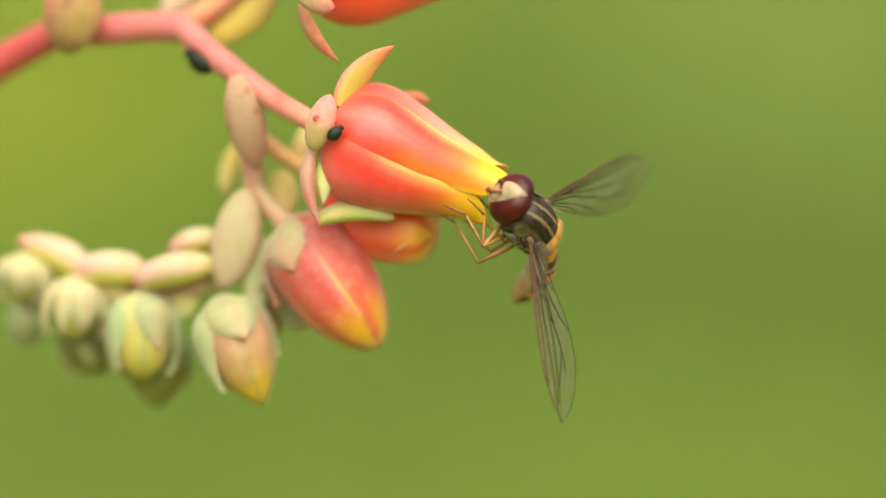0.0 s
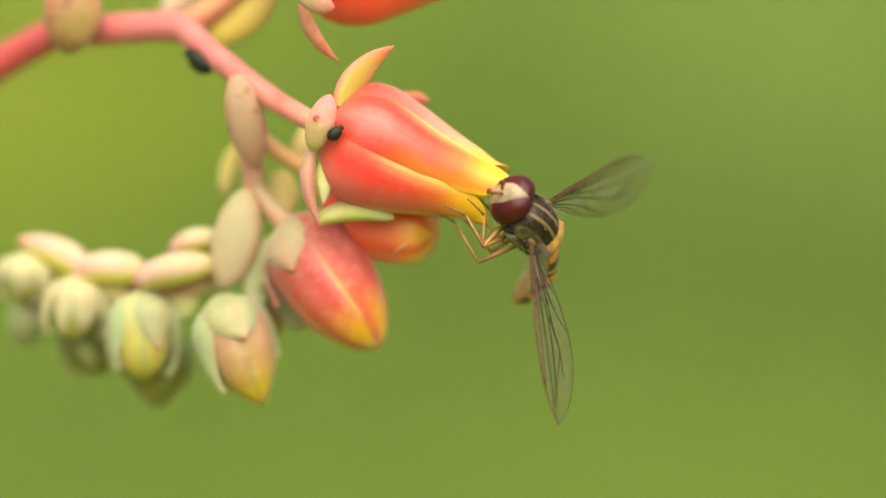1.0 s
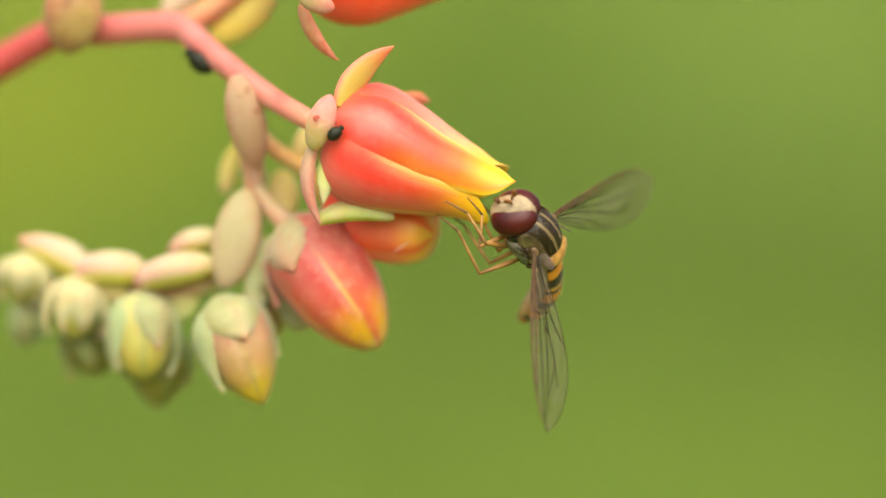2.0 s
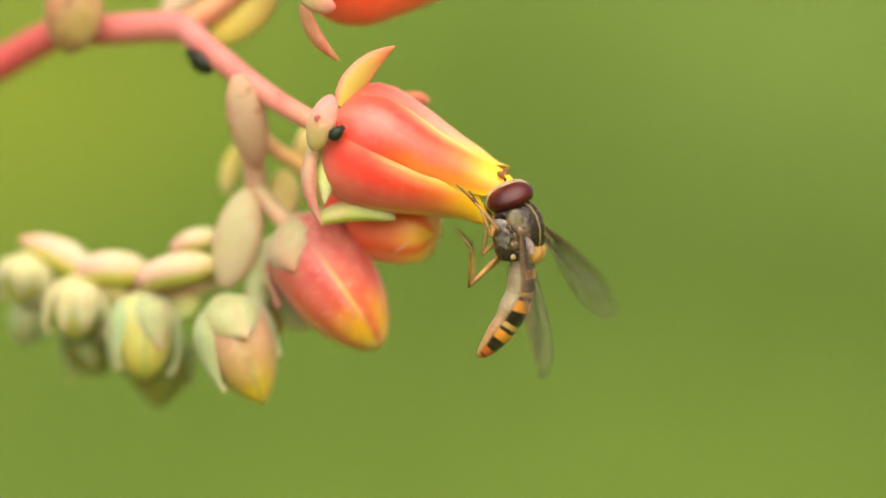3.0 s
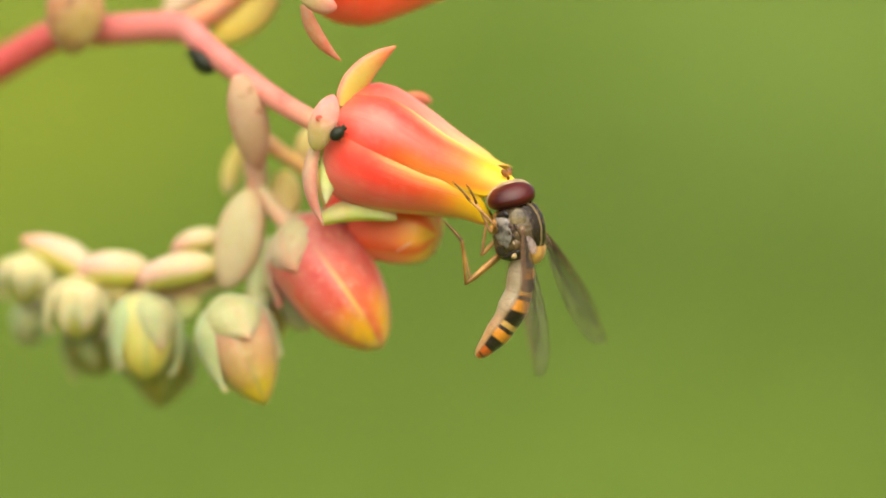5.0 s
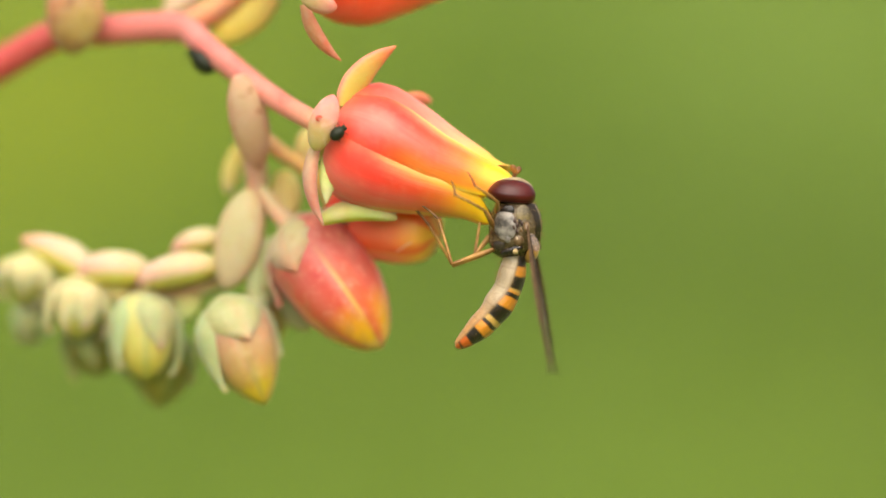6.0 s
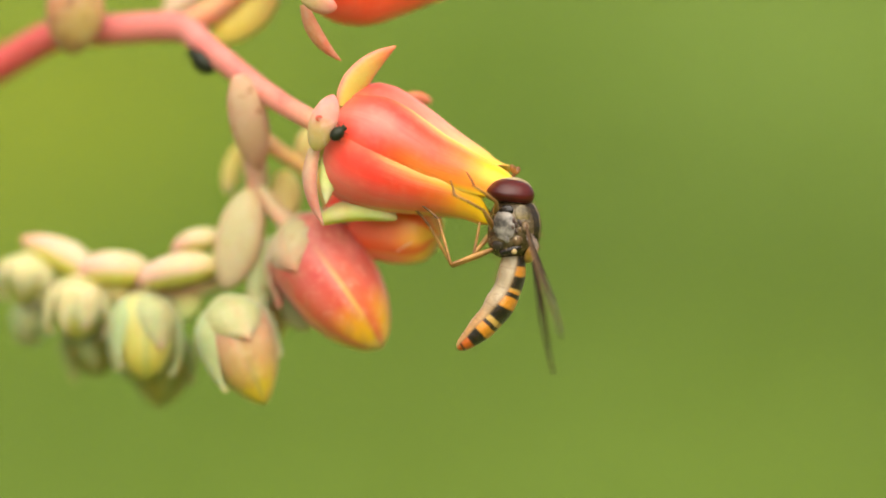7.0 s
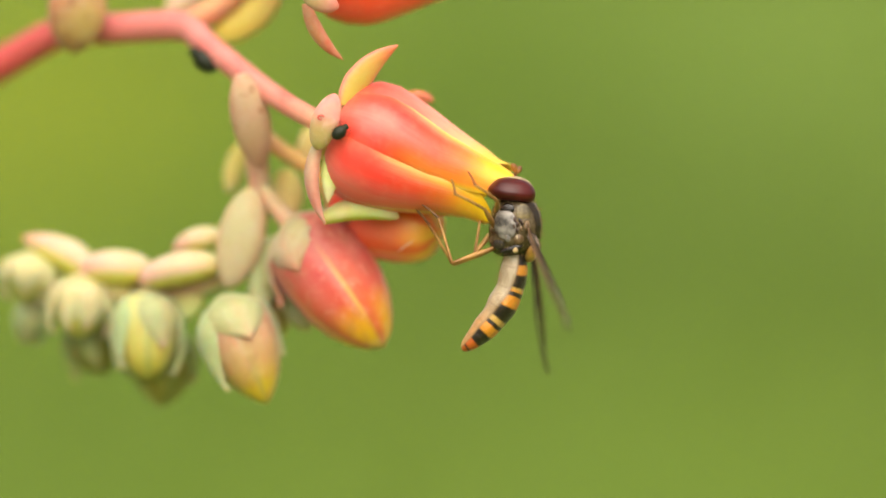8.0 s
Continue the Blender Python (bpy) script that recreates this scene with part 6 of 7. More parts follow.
    walk(LEGS['mid_left'][2], [
        (0.00, pose(0.00262, 0.00130, -0.00237, 0.1, 39.4, 0.4)), (0.50, pose(0.00265, 0.00128, -0.00239, 0.1, 39.4, 0.4)),
        (1.00, pose(0.00269, 0.00127, -0.00242, 0.1, 39.4, 0.4)), (1.30, pose(0.00291, 0.00108, -0.00249, 0.1, 39.4, 0.4)),
        (1.50, pose(0.00303, 0.00097, -0.00253, 0.1, 39.4, 0.4)), (1.70, pose(0.00335, 0.00090, -0.00277, 0.1, 39.4, 0.4)),
        (2.00, pose(0.00328, 0.00110, -0.00238, 1.1, 36.6, 1.9)), (2.25, pose(0.00293, 0.00166, -0.00192, 5.3, 34.2, 8.9)),
        (2.50, pose(0.00246, 0.00222, -0.00152, 9.5, 31.8, 16.9)), (2.80, pose(0.00222, 0.00255, -0.00120, 10.3, 27.4, 20.5)),
        (3.00, pose(0.00222, 0.00255, -0.00120, 10.3, 27.4, 20.5)), (3.50, pose(0.00224, 0.00257, -0.00126, 10.3, 27.4, 20.5)),
        (4.70, pose(0.00224, 0.00257, -0.00126, 10.3, 27.4, 20.5)), (5.00, pose(0.00228, 0.00272, -0.00165, 7.1, 27.1, 13.5)),
        (5.25, pose(0.00231, 0.00302, -0.00234, -3.2, 21.3, -11.2)), (5.50, pose(0.00222, 0.00335, -0.00295, -12.1, 9.5, -43.9)),
        (5.80, pose(0.00211, 0.00350, -0.00322, -13.6, 8.0, -54.0)), (6.00, pose(0.00211, 0.00350, -0.00322, -13.6, 8.0, -54.0)),
        (6.20, pose(0.00211, 0.00350, -0.00322, -13.6, 8.0, -54.0)), (6.80, pose(0.00211, 0.00350, -0.00322, -13.6, 8.0, -54.0)),
        (7.00, pose(0.00211, 0.00350, -0.00322, -13.6, 8.0, -54.0)), (7.20, pose(0.00211, 0.00350, -0.00322, -13.6, 8.0, -54.0)),
        (7.50, pose(0.00211, 0.00350, -0.00322, -13.6, 8.0, -54.0)), (7.80, pose(0.00211, 0.00350, -0.00322, -13.6, 8.0, -54.0)),
        (8.00, pose(0.00211, 0.00350, -0.00322, -13.6, 8.0, -54.0))])
    walk(LEGS['mid_right'][0], [
        (0.00, pose(0.00000, -0.00085, -0.00120, 49.9, 24.4, 121.5)), (0.50, pose(-0.00000, -0.00085, -0.00120, 49.5, 25.6, 120.5)),
        (1.00, pose(-0.00000, -0.00085, -0.00120, 49.2, 26.7, 119.6)), (1.30, pose(-0.00000, -0.00085, -0.00120, 47.1, 33.6, 114.1)),
        (1.50, pose(-0.00000, -0.00085, -0.00120, 45.6, 37.4, 110.8)), (1.70, pose(0.00000, -0.00085, -0.00120, 39.0, 44.9, 100.6)),
        (2.00, pose(-0.00000, -0.00085, -0.00120, 40.4, 42.2, 108.4)), (2.25, pose(0.00000, -0.00085, -0.00120, 37.0, 39.4, 118.0)),
        (2.50, pose(-0.00000, -0.00085, -0.00120, 29.2, 35.8, 124.0)), (2.80, pose(0.00000, -0.00085, -0.00120, 21.5, 32.9, 124.9)),
        (3.00, pose(0.00000, -0.00085, -0.00120, 21.5, 32.9, 124.9)), (3.50, pose(0.00000, -0.00085, -0.00120, 22.8, 33.8, 125.9)),
        (4.70, pose(0.00000, -0.00085, -0.00120, 23.0, 33.9, 126.0)), (5.00, pose(0.00000, -0.00085, -0.00120, 28.7, 35.9, 130.8)),
        (5.25, pose(0.00000, -0.00085, -0.00120, 37.7, 38.0, 138.5)), (5.50, pose(0.00000, -0.00085, -0.00120, 48.7, 39.3, 147.8)),
        (5.80, pose(0.00000, -0.00085, -0.00120, 58.3, 39.5, 155.8)), (6.00, pose(0.00000, -0.00085, -0.00120, 58.3, 39.5, 155.8)),
        (6.20, pose(0.00000, -0.00085, -0.00120, 58.0, 39.5, 155.6)), (6.80, pose(0.00000, -0.00085, -0.00120, 56.7, 39.4, 154.5)),
        (7.00, pose(0.00000, -0.00085, -0.00120, 56.2, 39.4, 154.0)), (7.20, pose(0.00000, -0.00085, -0.00120, 55.9, 39.3, 153.8)),
        (7.50, pose(0.00000, -0.00085, -0.00120, 55.7, 39.3, 153.5)), (7.80, pose(0.00000, -0.00085, -0.00120, 57.2, 39.4, 154.9)),
        (8.00, pose(0.00000, -0.00085, -0.00120, 58.3, 39.5, 155.8))])
    walk(LEGS['mid_right'][1], [
        (0.00, pose(-0.00100, 0.00078, -0.00207, -48.5, 25.8, -18.2)), (0.50, pose(-0.00096, 0.00078, -0.00211, -48.8, 25.4, -18.7)),
        (1.00, pose(-0.00093, 0.00078, -0.00214, -49.1, 25.0, -19.1)), (1.30, pose(-0.00071, 0.00075, -0.00236, -52.2, 20.6, -23.3)),
        (1.50, pose(-0.00059, 0.00071, -0.00248, -53.5, 18.5, -25.1)), (1.70, pose(-0.00027, 0.00061, -0.00268, -53.8, 19.5, -24.4)),
        (2.00, pose(-0.00049, 0.00063, -0.00261, -54.1, 12.6, -24.2)), (2.25, pose(-0.00076, 0.00058, -0.00253, -51.0, 1.1, -20.5)),
        (2.50, pose(-0.00095, 0.00056, -0.00243, -42.7, -9.2, -18.2)), (2.80, pose(-0.00101, 0.00060, -0.00234, -33.6, -15.6, -20.1)),
        (3.00, pose(-0.00101, 0.00060, -0.00234, -33.6, -15.6, -20.1)), (3.50, pose(-0.00102, 0.00056, -0.00237, -35.5, -14.9, -18.3)),
        (4.70, pose(-0.00103, 0.00056, -0.00237, -35.8, -14.8, -18.1)), (5.00, pose(-0.00111, 0.00044, -0.00243, -41.1, -14.0, -15.7)),
        (5.25, pose(-0.00124, 0.00025, -0.00249, -47.9, -14.6, -14.1)), (5.50, pose(-0.00138, 0.00002, -0.00253, -56.3, -15.0, -11.6)),
        (5.80, pose(-0.00148, -0.00019, -0.00254, -64.1, -13.0, -8.2)), (6.00, pose(-0.00148, -0.00019, -0.00254, -64.0, -13.0, -8.2)),
        (6.20, pose(-0.00148, -0.00018, -0.00254, -63.8, -13.2, -8.4)), (6.80, pose(-0.00146, -0.00015, -0.00253, -62.6, -14.3, -9.3)),
        (7.00, pose(-0.00146, -0.00014, -0.00253, -62.0, -14.7, -9.7)), (7.20, pose(-0.00146, -0.00013, -0.00253, -61.8, -14.9, -9.9)),
        (7.50, pose(-0.00145, -0.00013, -0.00253, -61.5, -15.1, -10.2)), (7.80, pose(-0.00147, -0.00016, -0.00253, -63.0, -13.9, -9.0)),
        (8.00, pose(-0.00148, -0.00019, -0.00254, -64.1, -13.0, -8.2))])
    walk(LEGS['mid_right'][2], [
        (0.00, pose(0.00080, 0.00019, -0.00298, -12.0, 14.5, -40.3)), (0.50, pose(0.00083, 0.00017, -0.00301, -12.0, 14.5, -40.3)),
        (1.00, pose(0.00087, 0.00016, -0.00303, -12.0, 14.5, -40.3)), (1.30, pose(0.00109, -0.00003, -0.00310, -12.0, 14.5, -40.3)),
        (1.50, pose(0.00121, -0.00014, -0.00314, -12.0, 14.5, -40.3)), (1.70, pose(0.00153, -0.00021, -0.00339, -12.0, 14.5, -40.3)),
        (2.00, pose(0.00138, -0.00021, -0.00307, -8.8, 15.6, -30.2)), (2.25, pose(0.00120, -0.00015, -0.00257, -4.2, 16.4, -15.2)),
        (2.50, pose(0.00102, -0.00009, -0.00209, 0.2, 19.0, -0.7)), (2.80, pose(0.00089, -0.00010, -0.00177, 3.9, 23.2, 8.5)),
        (3.00, pose(0.00089, -0.00010, -0.00177, 3.9, 23.2, 8.5)), (3.50, pose(0.00090, -0.00008, -0.00183, 3.9, 23.2, 8.5)),
        (4.70, pose(0.00090, -0.00007, -0.00183, 3.9, 23.2, 8.5)), (5.00, pose(0.00085, -0.00011, -0.00193, 2.4, 20.2, 5.5)),
        (5.25, pose(0.00073, -0.00025, -0.00196, 1.5, 18.3, 3.0)), (5.50, pose(0.00061, -0.00039, -0.00199, 1.0, 15.6, 1.3)),
        (5.80, pose(0.00055, -0.00048, -0.00206, 0.8, 10.0, 0.6)), (6.00, pose(0.00055, -0.00048, -0.00206, 0.8, 10.0, 0.6)),
        (6.20, pose(0.00055, -0.00048, -0.00205, 0.8, 10.0, 0.6)), (6.80, pose(0.00054, -0.00048, -0.00201, 0.8, 10.0, 0.6)),
        (7.00, pose(0.00054, -0.00048, -0.00200, 0.8, 10.0, 0.6)), (7.20, pose(0.00054, -0.00048, -0.00199, 0.8, 10.0, 0.6)),
        (7.50, pose(0.00054, -0.00048, -0.00198, 0.8, 10.0, 0.6)), (7.80, pose(0.00054, -0.00048, -0.00203, 0.8, 10.0, 0.6)),
        (8.00, pose(0.00055, -0.00048, -0.00206, 0.8, 10.0, 0.6))])
    walk(LEGS['hind_left'][0], [
        (0.00, pose(-0.00120, 0.00060, -0.00125, 36.8, 42.0, 69.4)), (0.50, pose(-0.00120, 0.00060, -0.00125, 36.1, 42.4, 68.2)),
        (1.00, pose(-0.00120, 0.00060, -0.00125, 35.3, 42.8, 67.0)), (1.30, pose(-0.00120, 0.00060, -0.00125, 29.9, 44.9, 58.8)),
        (1.50, pose(-0.00120, 0.00060, -0.00125, 26.7, 45.8, 54.1)), (1.70, pose(-0.00120, 0.00060, -0.00125, 18.4, 47.8, 42.0)),
        (2.00, pose(-0.00120, 0.00060, -0.00125, 17.3, 40.9, 66.2)), (2.25, pose(-0.00120, 0.00060, -0.00125, 11.7, 40.4, 92.2)),
        (2.50, pose(-0.00120, 0.00060, -0.00125, 3.7, 39.7, 117.6)), (2.80, pose(-0.00120, 0.00060, -0.00125, -13.7, 36.2, 129.4)),
        (3.00, pose(-0.00120, 0.00060, -0.00125, -13.7, 36.2, 129.4)), (3.50, pose(-0.00120, 0.00060, -0.00125, -13.4, 36.9, 129.2)),
        (4.70, pose(-0.00120, 0.00060, -0.00125, -13.4, 37.0, 129.2)), (5.00, pose(-0.00120, 0.00060, -0.00125, 6.7, 42.7, 131.1)),
        (5.25, pose(-0.00120, 0.00060, -0.00125, 27.8, 49.3, 136.4)), (5.50, pose(-0.00120, 0.00060, -0.00125, 47.9, 57.9, 142.6)),
        (5.80, pose(-0.00120, 0.00060, -0.00125, 58.6, 70.0, 141.0)), (6.00, pose(-0.00120, 0.00060, -0.00125, 58.6, 70.0, 141.0)),
        (6.20, pose(-0.00120, 0.00060, -0.00125, 58.7, 69.9, 141.0)), (6.80, pose(-0.00120, 0.00060, -0.00125, 58.8, 69.7, 141.1)),
        (7.00, pose(-0.00120, 0.00060, -0.00125, 58.8, 69.6, 141.2)), (7.20, pose(-0.00120, 0.00060, -0.00125, 58.8, 69.5, 141.2)),
        (7.50, pose(-0.00120, 0.00060, -0.00125, 58.8, 69.5, 141.2)), (7.80, pose(-0.00120, 0.00060, -0.00125, 58.7, 69.7, 141.1)),
        (8.00, pose(-0.00120, 0.00060, -0.00125, 58.6, 70.0, 141.0))])
    walk(LEGS['hind_left'][1], [
        (0.00, pose(-0.00048, 0.00251, -0.00309, -46.8, 28.7, -44.5)), (0.50, pose(-0.00045, 0.00248, -0.00311, -46.5, 28.9, -44.2)),
        (1.00, pose(-0.00041, 0.00246, -0.00312, -46.2, 29.2, -44.0)), (1.30, pose(-0.00019, 0.00227, -0.00319, -44.8, 29.2, -44.0)),
        (1.50, pose(-0.00007, 0.00215, -0.00322, -43.8, 29.4, -43.8)), (1.70, pose(0.00017, 0.00184, -0.00329, -39.6, 33.6, -38.2)),
        (2.00, pose(-0.00036, 0.00250, -0.00305, -40.5, 16.8, -30.2)), (2.25, pose(-0.00128, 0.00269, -0.00303, -41.1, -0.6, -15.3)),
        (2.50, pose(-0.00218, 0.00248, -0.00301, -36.6, -14.6, 4.8)), (2.80, pose(-0.00261, 0.00231, -0.00287, -29.3, -25.4, 26.9)),
        (3.00, pose(-0.00261, 0.00231, -0.00287, -29.3, -25.4, 26.9)), (3.50, pose(-0.00259, 0.00230, -0.00290, -30.6, -24.8, 27.7)),
        (4.70, pose(-0.00259, 0.00230, -0.00291, -30.7, -24.8, 27.8)), (5.00, pose(-0.00253, 0.00212, -0.00311, -40.7, -12.6, 18.6)),
        (5.25, pose(-0.00250, 0.00184, -0.00333, -54.0, -2.1, 10.8)), (5.50, pose(-0.00236, 0.00149, -0.00358, -68.7, 5.9, 2.5)),
        (5.80, pose(-0.00193, 0.00119, -0.00383, -79.4, 12.7, -6.9)), (6.00, pose(-0.00193, 0.00119, -0.00383, -79.4, 12.7, -6.9)),
        (6.20, pose(-0.00193, 0.00119, -0.00383, -79.4, 12.6, -6.9)), (6.80, pose(-0.00194, 0.00120, -0.00383, -79.3, 11.8, -7.0)),
        (7.00, pose(-0.00195, 0.00120, -0.00383, -79.3, 11.5, -7.1)), (7.20, pose(-0.00195, 0.00120, -0.00383, -79.3, 11.3, -7.1)),
        (7.50, pose(-0.00195, 0.00120, -0.00383, -79.3, 11.2, -7.1)), (7.80, pose(-0.00194, 0.00120, -0.00383, -79.4, 12.1, -7.0)),
        (8.00, pose(-0.00193, 0.00119, -0.00383, -79.4, 12.7, -6.9))])
    walk(LEGS['hind_left'][2], [
        (0.00, pose(0.00127, 0.00079, -0.00444, -16.4, 51.7, -20.3)), (0.50, pose(0.00131, 0.00078, -0.00446, -16.4, 51.7, -20.3)),
        (1.00, pose(0.00135, 0.00076, -0.00448, -16.4, 51.7, -20.3)), (1.30, pose(0.00157, 0.00057, -0.00456, -16.4, 51.7, -20.3)),
        (1.50, pose(0.00169, 0.00047, -0.00459, -16.4, 51.7, -20.3)), (1.70, pose(0.00200, 0.00039, -0.00484, -16.4, 51.7, -20.3)),
        (2.00, pose(0.00196, 0.00115, -0.00386, -22.1, 47.7, -28.6)), (2.25, pose(0.00142, 0.00195, -0.00301, -18.0, 42.8, -25.8)),
        (2.50, pose(0.00052, 0.00270, -0.00230, -12.2, 38.3, -19.9)), (2.80, pose(-0.00035, 0.00346, -0.00167, -9.3, 34.9, -16.9)),
        (3.00, pose(-0.00035, 0.00346, -0.00167, -9.3, 34.9, -16.9)), (3.50, pose(-0.00034, 0.00348, -0.00173, -9.3, 34.9, -16.9)),
        (4.70, pose(-0.00034, 0.00349, -0.00173, -9.3, 34.9, -16.9)), (5.00, pose(0.00006, 0.00300, -0.00250, -9.8, 36.7, -17.1)),
        (5.25, pose(0.00025, 0.00236, -0.00323, -11.7, 38.7, -19.4)), (5.50, pose(0.00042, 0.00161, -0.00387, -14.2, 41.0, -22.2)),
        (5.80, pose(0.00078, 0.00087, -0.00445, -15.8, 44.6, -23.0)), (6.00, pose(0.00078, 0.00087, -0.00445, -15.8, 44.6, -23.0)),
        (6.20, pose(0.00078, 0.00087, -0.00444, -15.8, 44.6, -23.0)), (6.80, pose(0.00078, 0.00086, -0.00440, -15.8, 44.6, -23.0)),
        (7.00, pose(0.00077, 0.00086, -0.00438, -15.8, 44.6, -23.0)), (7.20, pose(0.00077, 0.00086, -0.00438, -15.8, 44.6, -23.0)),
        (7.50, pose(0.00077, 0.00086, -0.00437, -15.8, 44.6, -23.0)), (7.80, pose(0.00078, 0.00087, -0.00441, -15.8, 44.6, -23.0)),
        (8.00, pose(0.00078, 0.00087, -0.00445, -15.8, 44.6, -23.0))])
    walk(LEGS['hind_right'][0], [
        (0.00, pose(-0.00120, -0.00060, -0.00125, 42.5, 51.8, 97.1)), (0.50, pose(-0.00120, -0.00060, -0.00125, 41.6, 52.4, 95.9)),
        (1.00, pose(-0.00120, -0.00060, -0.00125, 40.6, 53.0, 94.7)), (1.30, pose(-0.00120, -0.00060, -0.00125, 34.1, 57.1, 86.9)),
        (1.50, pose(-0.00120, -0.00060, -0.00125, 29.8, 59.2, 81.9)), (1.70, pose(-0.00120, -0.00060, -0.00125, 15.4, 61.9, 65.2)),
        (2.00, pose(-0.00120, -0.00060, -0.00125, 41.6, 56.5, 87.0)), (2.25, pose(-0.00120, -0.00060, -0.00125, 60.1, 55.9, 109.2)),
        (2.50, pose(-0.00120, -0.00060, -0.00125, 83.8, 57.8, 135.2)), (2.80, pose(-0.00120, -0.00060, -0.00125, 109.7, 57.1, 154.9)),
        (3.00, pose(-0.00120, -0.00060, -0.00125, 109.7, 57.1, 154.9)), (3.50, pose(-0.00120, -0.00060, -0.00125, 108.4, 57.3, 153.7)),
        (4.70, pose(-0.00120, -0.00060, -0.00125, 108.2, 57.4, 153.6)), (5.00, pose(-0.00120, -0.00060, -0.00125, 92.4, 56.9, 154.7)),
        (5.25, pose(-0.00120, -0.00060, -0.00125, 92.7, 58.9, 169.0)), (5.50, pose(-0.00120, -0.00060, -0.00125, 96.1, 62.0, -174.4)),
        (5.80, pose(-0.00120, -0.00060, -0.00125, 92.9, 71.6, -164.2)), (6.00, pose(-0.00120, -0.00060, -0.00125, 92.9, 71.6, -164.1)),
        (6.20, pose(-0.00120, -0.00060, -0.00125, 93.0, 71.5, -164.1)), (6.80, pose(-0.00120, -0.00060, -0.00125, 93.0, 71.1, -164.1)),
        (7.00, pose(-0.00120, -0.00060, -0.00125, 93.0, 70.9, -164.0)), (7.20, pose(-0.00120, -0.00060, -0.00125, 93.1, 70.8, -164.0)),
        (7.50, pose(-0.00120, -0.00060, -0.00125, 93.1, 70.7, -164.0)), (7.80, pose(-0.00120, -0.00060, -0.00125, 93.0, 71.2, -164.1)),
        (8.00, pose(-0.00120, -0.00060, -0.00125, 92.9, 71.6, -164.2))])
    walk(LEGS['hind_right'][1], [
        (0.00, pose(-0.00141, 0.00109, -0.00341, -59.3, 26.2, -27.5)), (0.50, pose(-0.00137, 0.00107, -0.00343, -59.2, 26.3, -27.5)),
        (1.00, pose(-0.00134, 0.00105, -0.00345, -59.1, 26.4, -27.4)), (1.30, pose(-0.00112, 0.00089, -0.00356, -60.0, 25.5, -28.0)),
        (1.50, pose(-0.00100, 0.00080, -0.00361, -60.4, 25.2, -28.1)), (1.70, pose(-0.00066, 0.00058, -0.00368, -58.4, 29.3, -25.4)),
        (2.00, pose(-0.00112, 0.00092, -0.00354, -61.5, 29.6, -34.8)), (2.25, pose(-0.00171, 0.00085, -0.00353, -72.5, 21.7, -38.7)),
        (2.50, pose(-0.00224, 0.00043, -0.00358, -86.9, 12.0, -39.0)), (2.80, pose(-0.00255, 0.00003, -0.00356, -101.3, 7.7, -43.7)),
        (3.00, pose(-0.00255, 0.00003, -0.00356, -101.3, 7.7, -43.7)), (3.50, pose(-0.00253, 0.00006, -0.00357, -100.6, 8.7, -43.8)),
        (4.70, pose(-0.00253, 0.00006, -0.00357, -100.5, 8.8, -43.8)), (5.00, pose(-0.00256, 0.00004, -0.00355, -91.8, 12.4, -27.9)),
        (5.25, pose(-0.00260, -0.00033, -0.00360, -91.8, 14.0, -13.8)), (5.50, pose(-0.00249, -0.00073, -0.00368, -93.4, 18.0, -1.0)),
        (5.80, pose(-0.00204, -0.00084, -0.00386, -91.3, 26.0, 12.4)), (6.00, pose(-0.00204, -0.00084, -0.00386, -91.3, 25.9, 12.4)),
        (6.20, pose(-0.00204, -0.00084, -0.00386, -91.3, 25.8, 12.4)), (6.80, pose(-0.00206, -0.00085, -0.00385, -91.3, 25.0, 12.4)),
        (7.00, pose(-0.00207, -0.00085, -0.00385, -91.4, 24.7, 12.4)), (7.20, pose(-0.00207, -0.00085, -0.00385, -91.4, 24.6, 12.4)),
        (7.50, pose(-0.00207, -0.00085, -0.00385, -91.4, 24.4, 12.4)), (7.80, pose(-0.00205, -0.00084, -0.00385, -91.3, 25.3, 12.4)),
        (8.00, pose(-0.00204, -0.00084, -0.00386, -91.3, 26.0, 12.4))])
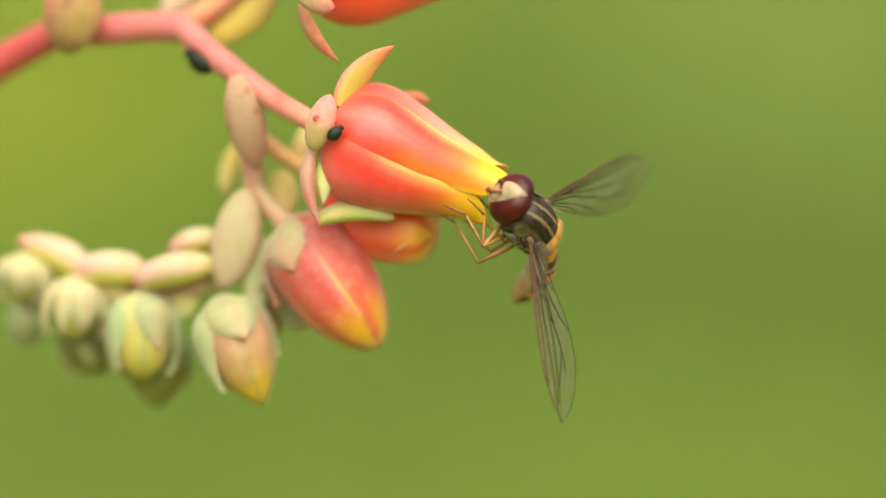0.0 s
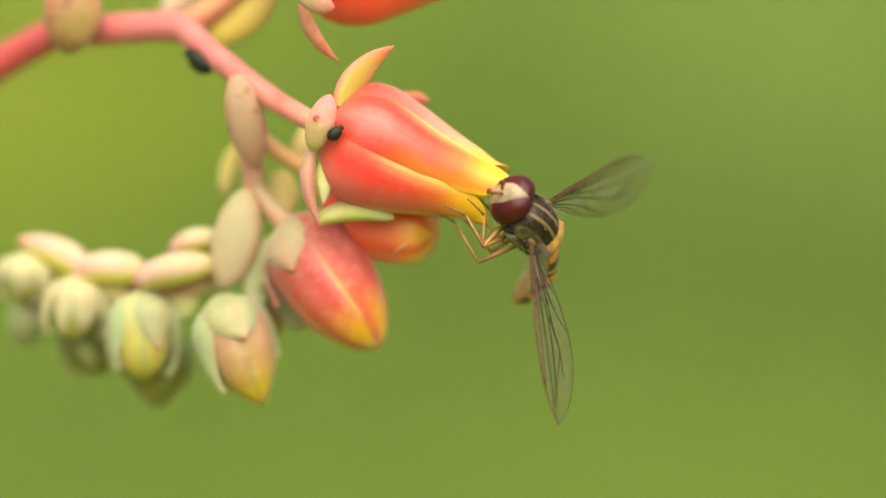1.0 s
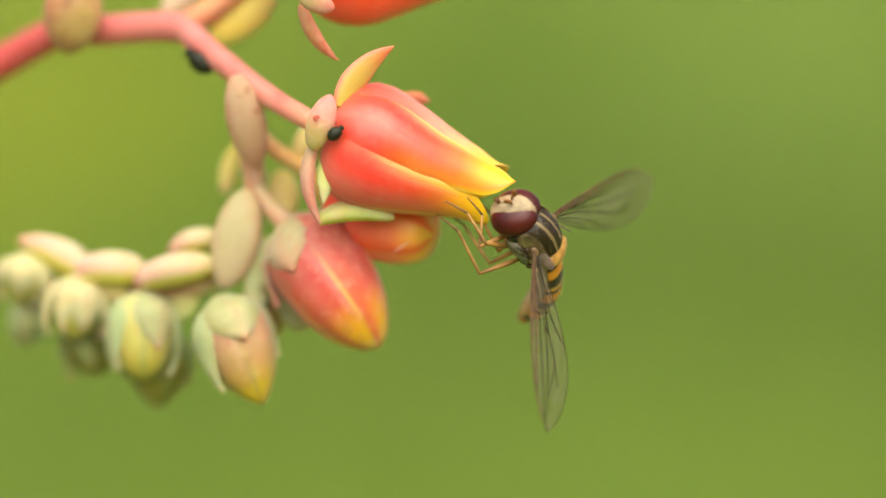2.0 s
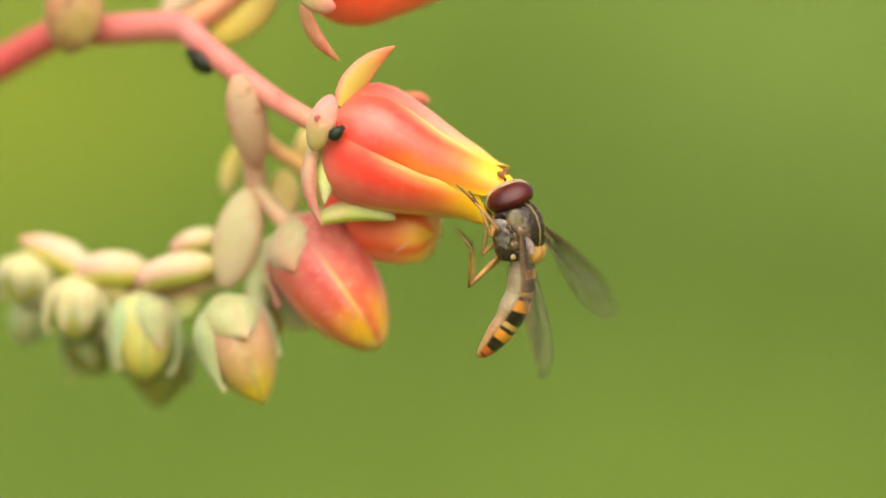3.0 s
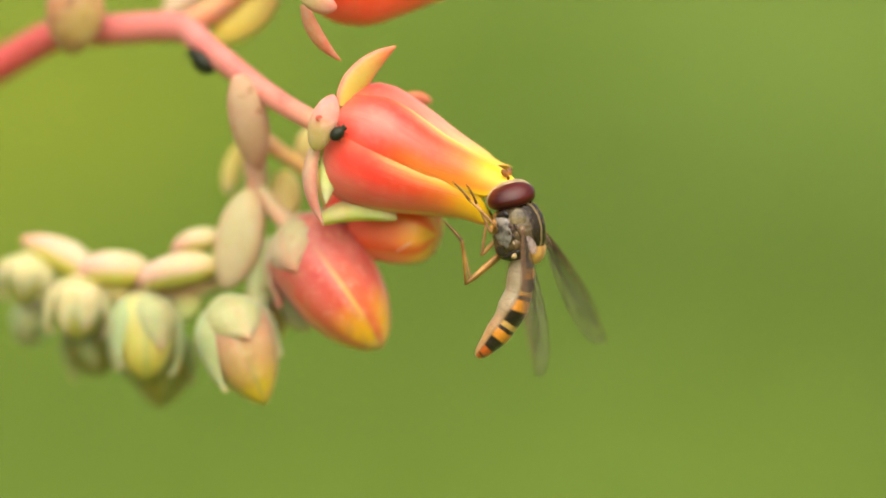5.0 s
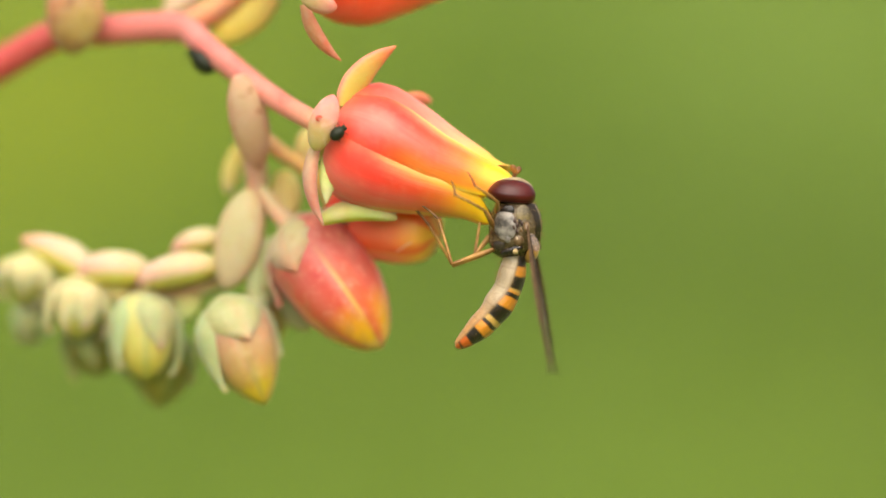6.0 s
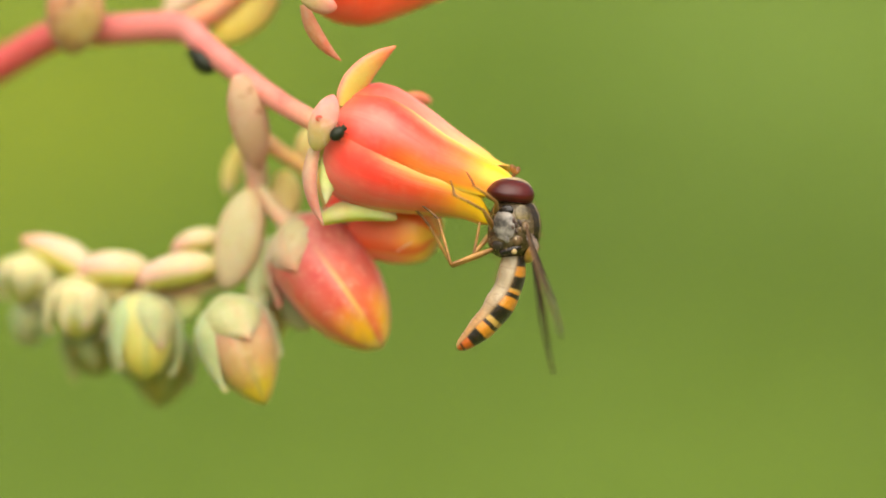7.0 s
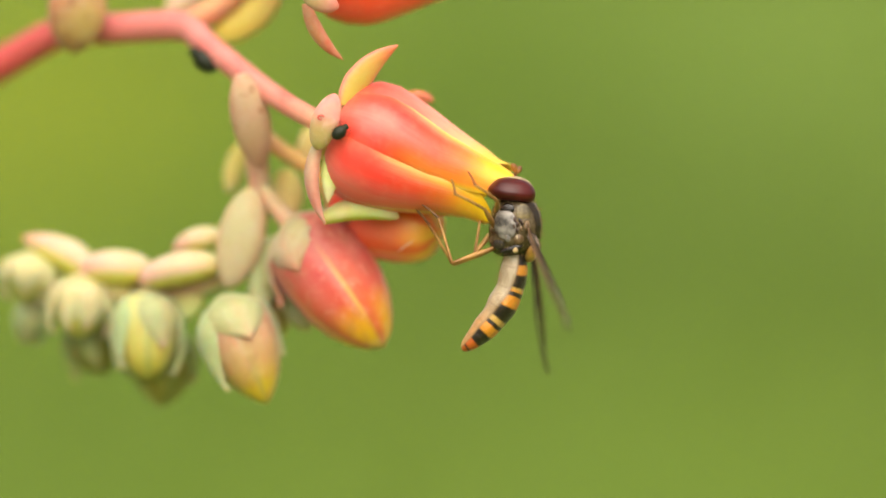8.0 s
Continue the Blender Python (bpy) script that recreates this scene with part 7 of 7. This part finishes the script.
    walk(LEGS['hind_right'][2], [
        (0.00, pose(0.00082, -0.00007, -0.00464, 2.9, 19.5, 8.8)), (0.50, pose(0.00085, -0.00009, -0.00467, 2.9, 19.5, 8.8)),
        (1.00, pose(0.00089, -0.00010, -0.00469, 2.9, 19.5, 8.8)), (1.30, pose(0.00111, -0.00029, -0.00476, 2.9, 19.5, 8.8)),
        (1.50, pose(0.00123, -0.00040, -0.00480, 2.9, 19.5, 8.8)), (1.70, pose(0.00155, -0.00047, -0.00505, 2.9, 19.5, 8.8)),
        (2.00, pose(0.00088, -0.00047, -0.00493, 2.2, 16.4, 7.5)), (2.25, pose(0.00032, -0.00077, -0.00456, 4.6, 15.4, 16.0)),
        (2.50, pose(-0.00011, -0.00129, -0.00416, 8.0, 15.7, 26.1)), (2.80, pose(-0.00055, -0.00188, -0.00393, 9.7, 15.4, 31.3)),
        (3.00, pose(-0.00055, -0.00188, -0.00394, 9.7, 15.4, 31.3)), (3.50, pose(-0.00053, -0.00186, -0.00399, 9.7, 15.4, 31.3)),
        (4.70, pose(-0.00053, -0.00186, -0.00400, 9.7, 15.4, 31.3)), (5.00, pose(-0.00014, -0.00124, -0.00415, 11.0, 20.9, 27.2)),
        (5.25, pose(0.00004, -0.00098, -0.00428, 11.5, 27.9, 22.2)), (5.50, pose(0.00018, -0.00077, -0.00454, 9.3, 33.8, 15.1)),
        (5.80, pose(0.00042, -0.00030, -0.00508, 4.4, 36.9, 5.9)), (6.00, pose(0.00042, -0.00030, -0.00508, 4.4, 36.9, 5.9)),
        (6.20, pose(0.00042, -0.00030, -0.00508, 4.4, 36.9, 5.9)), (6.80, pose(0.00042, -0.00030, -0.00503, 4.4, 36.9, 5.9)),
        (7.00, pose(0.00042, -0.00030, -0.00502, 4.4, 36.9, 5.9)), (7.20, pose(0.00042, -0.00030, -0.00501, 4.4, 36.9, 5.9)),
        (7.50, pose(0.00042, -0.00030, -0.00500, 4.4, 36.9, 5.9)), (7.80, pose(0.00042, -0.00030, -0.00505, 4.4, 36.9, 5.9)),
        (8.00, pose(0.00042, -0.00030, -0.00509, 4.4, 36.9, 5.9))])


motions()
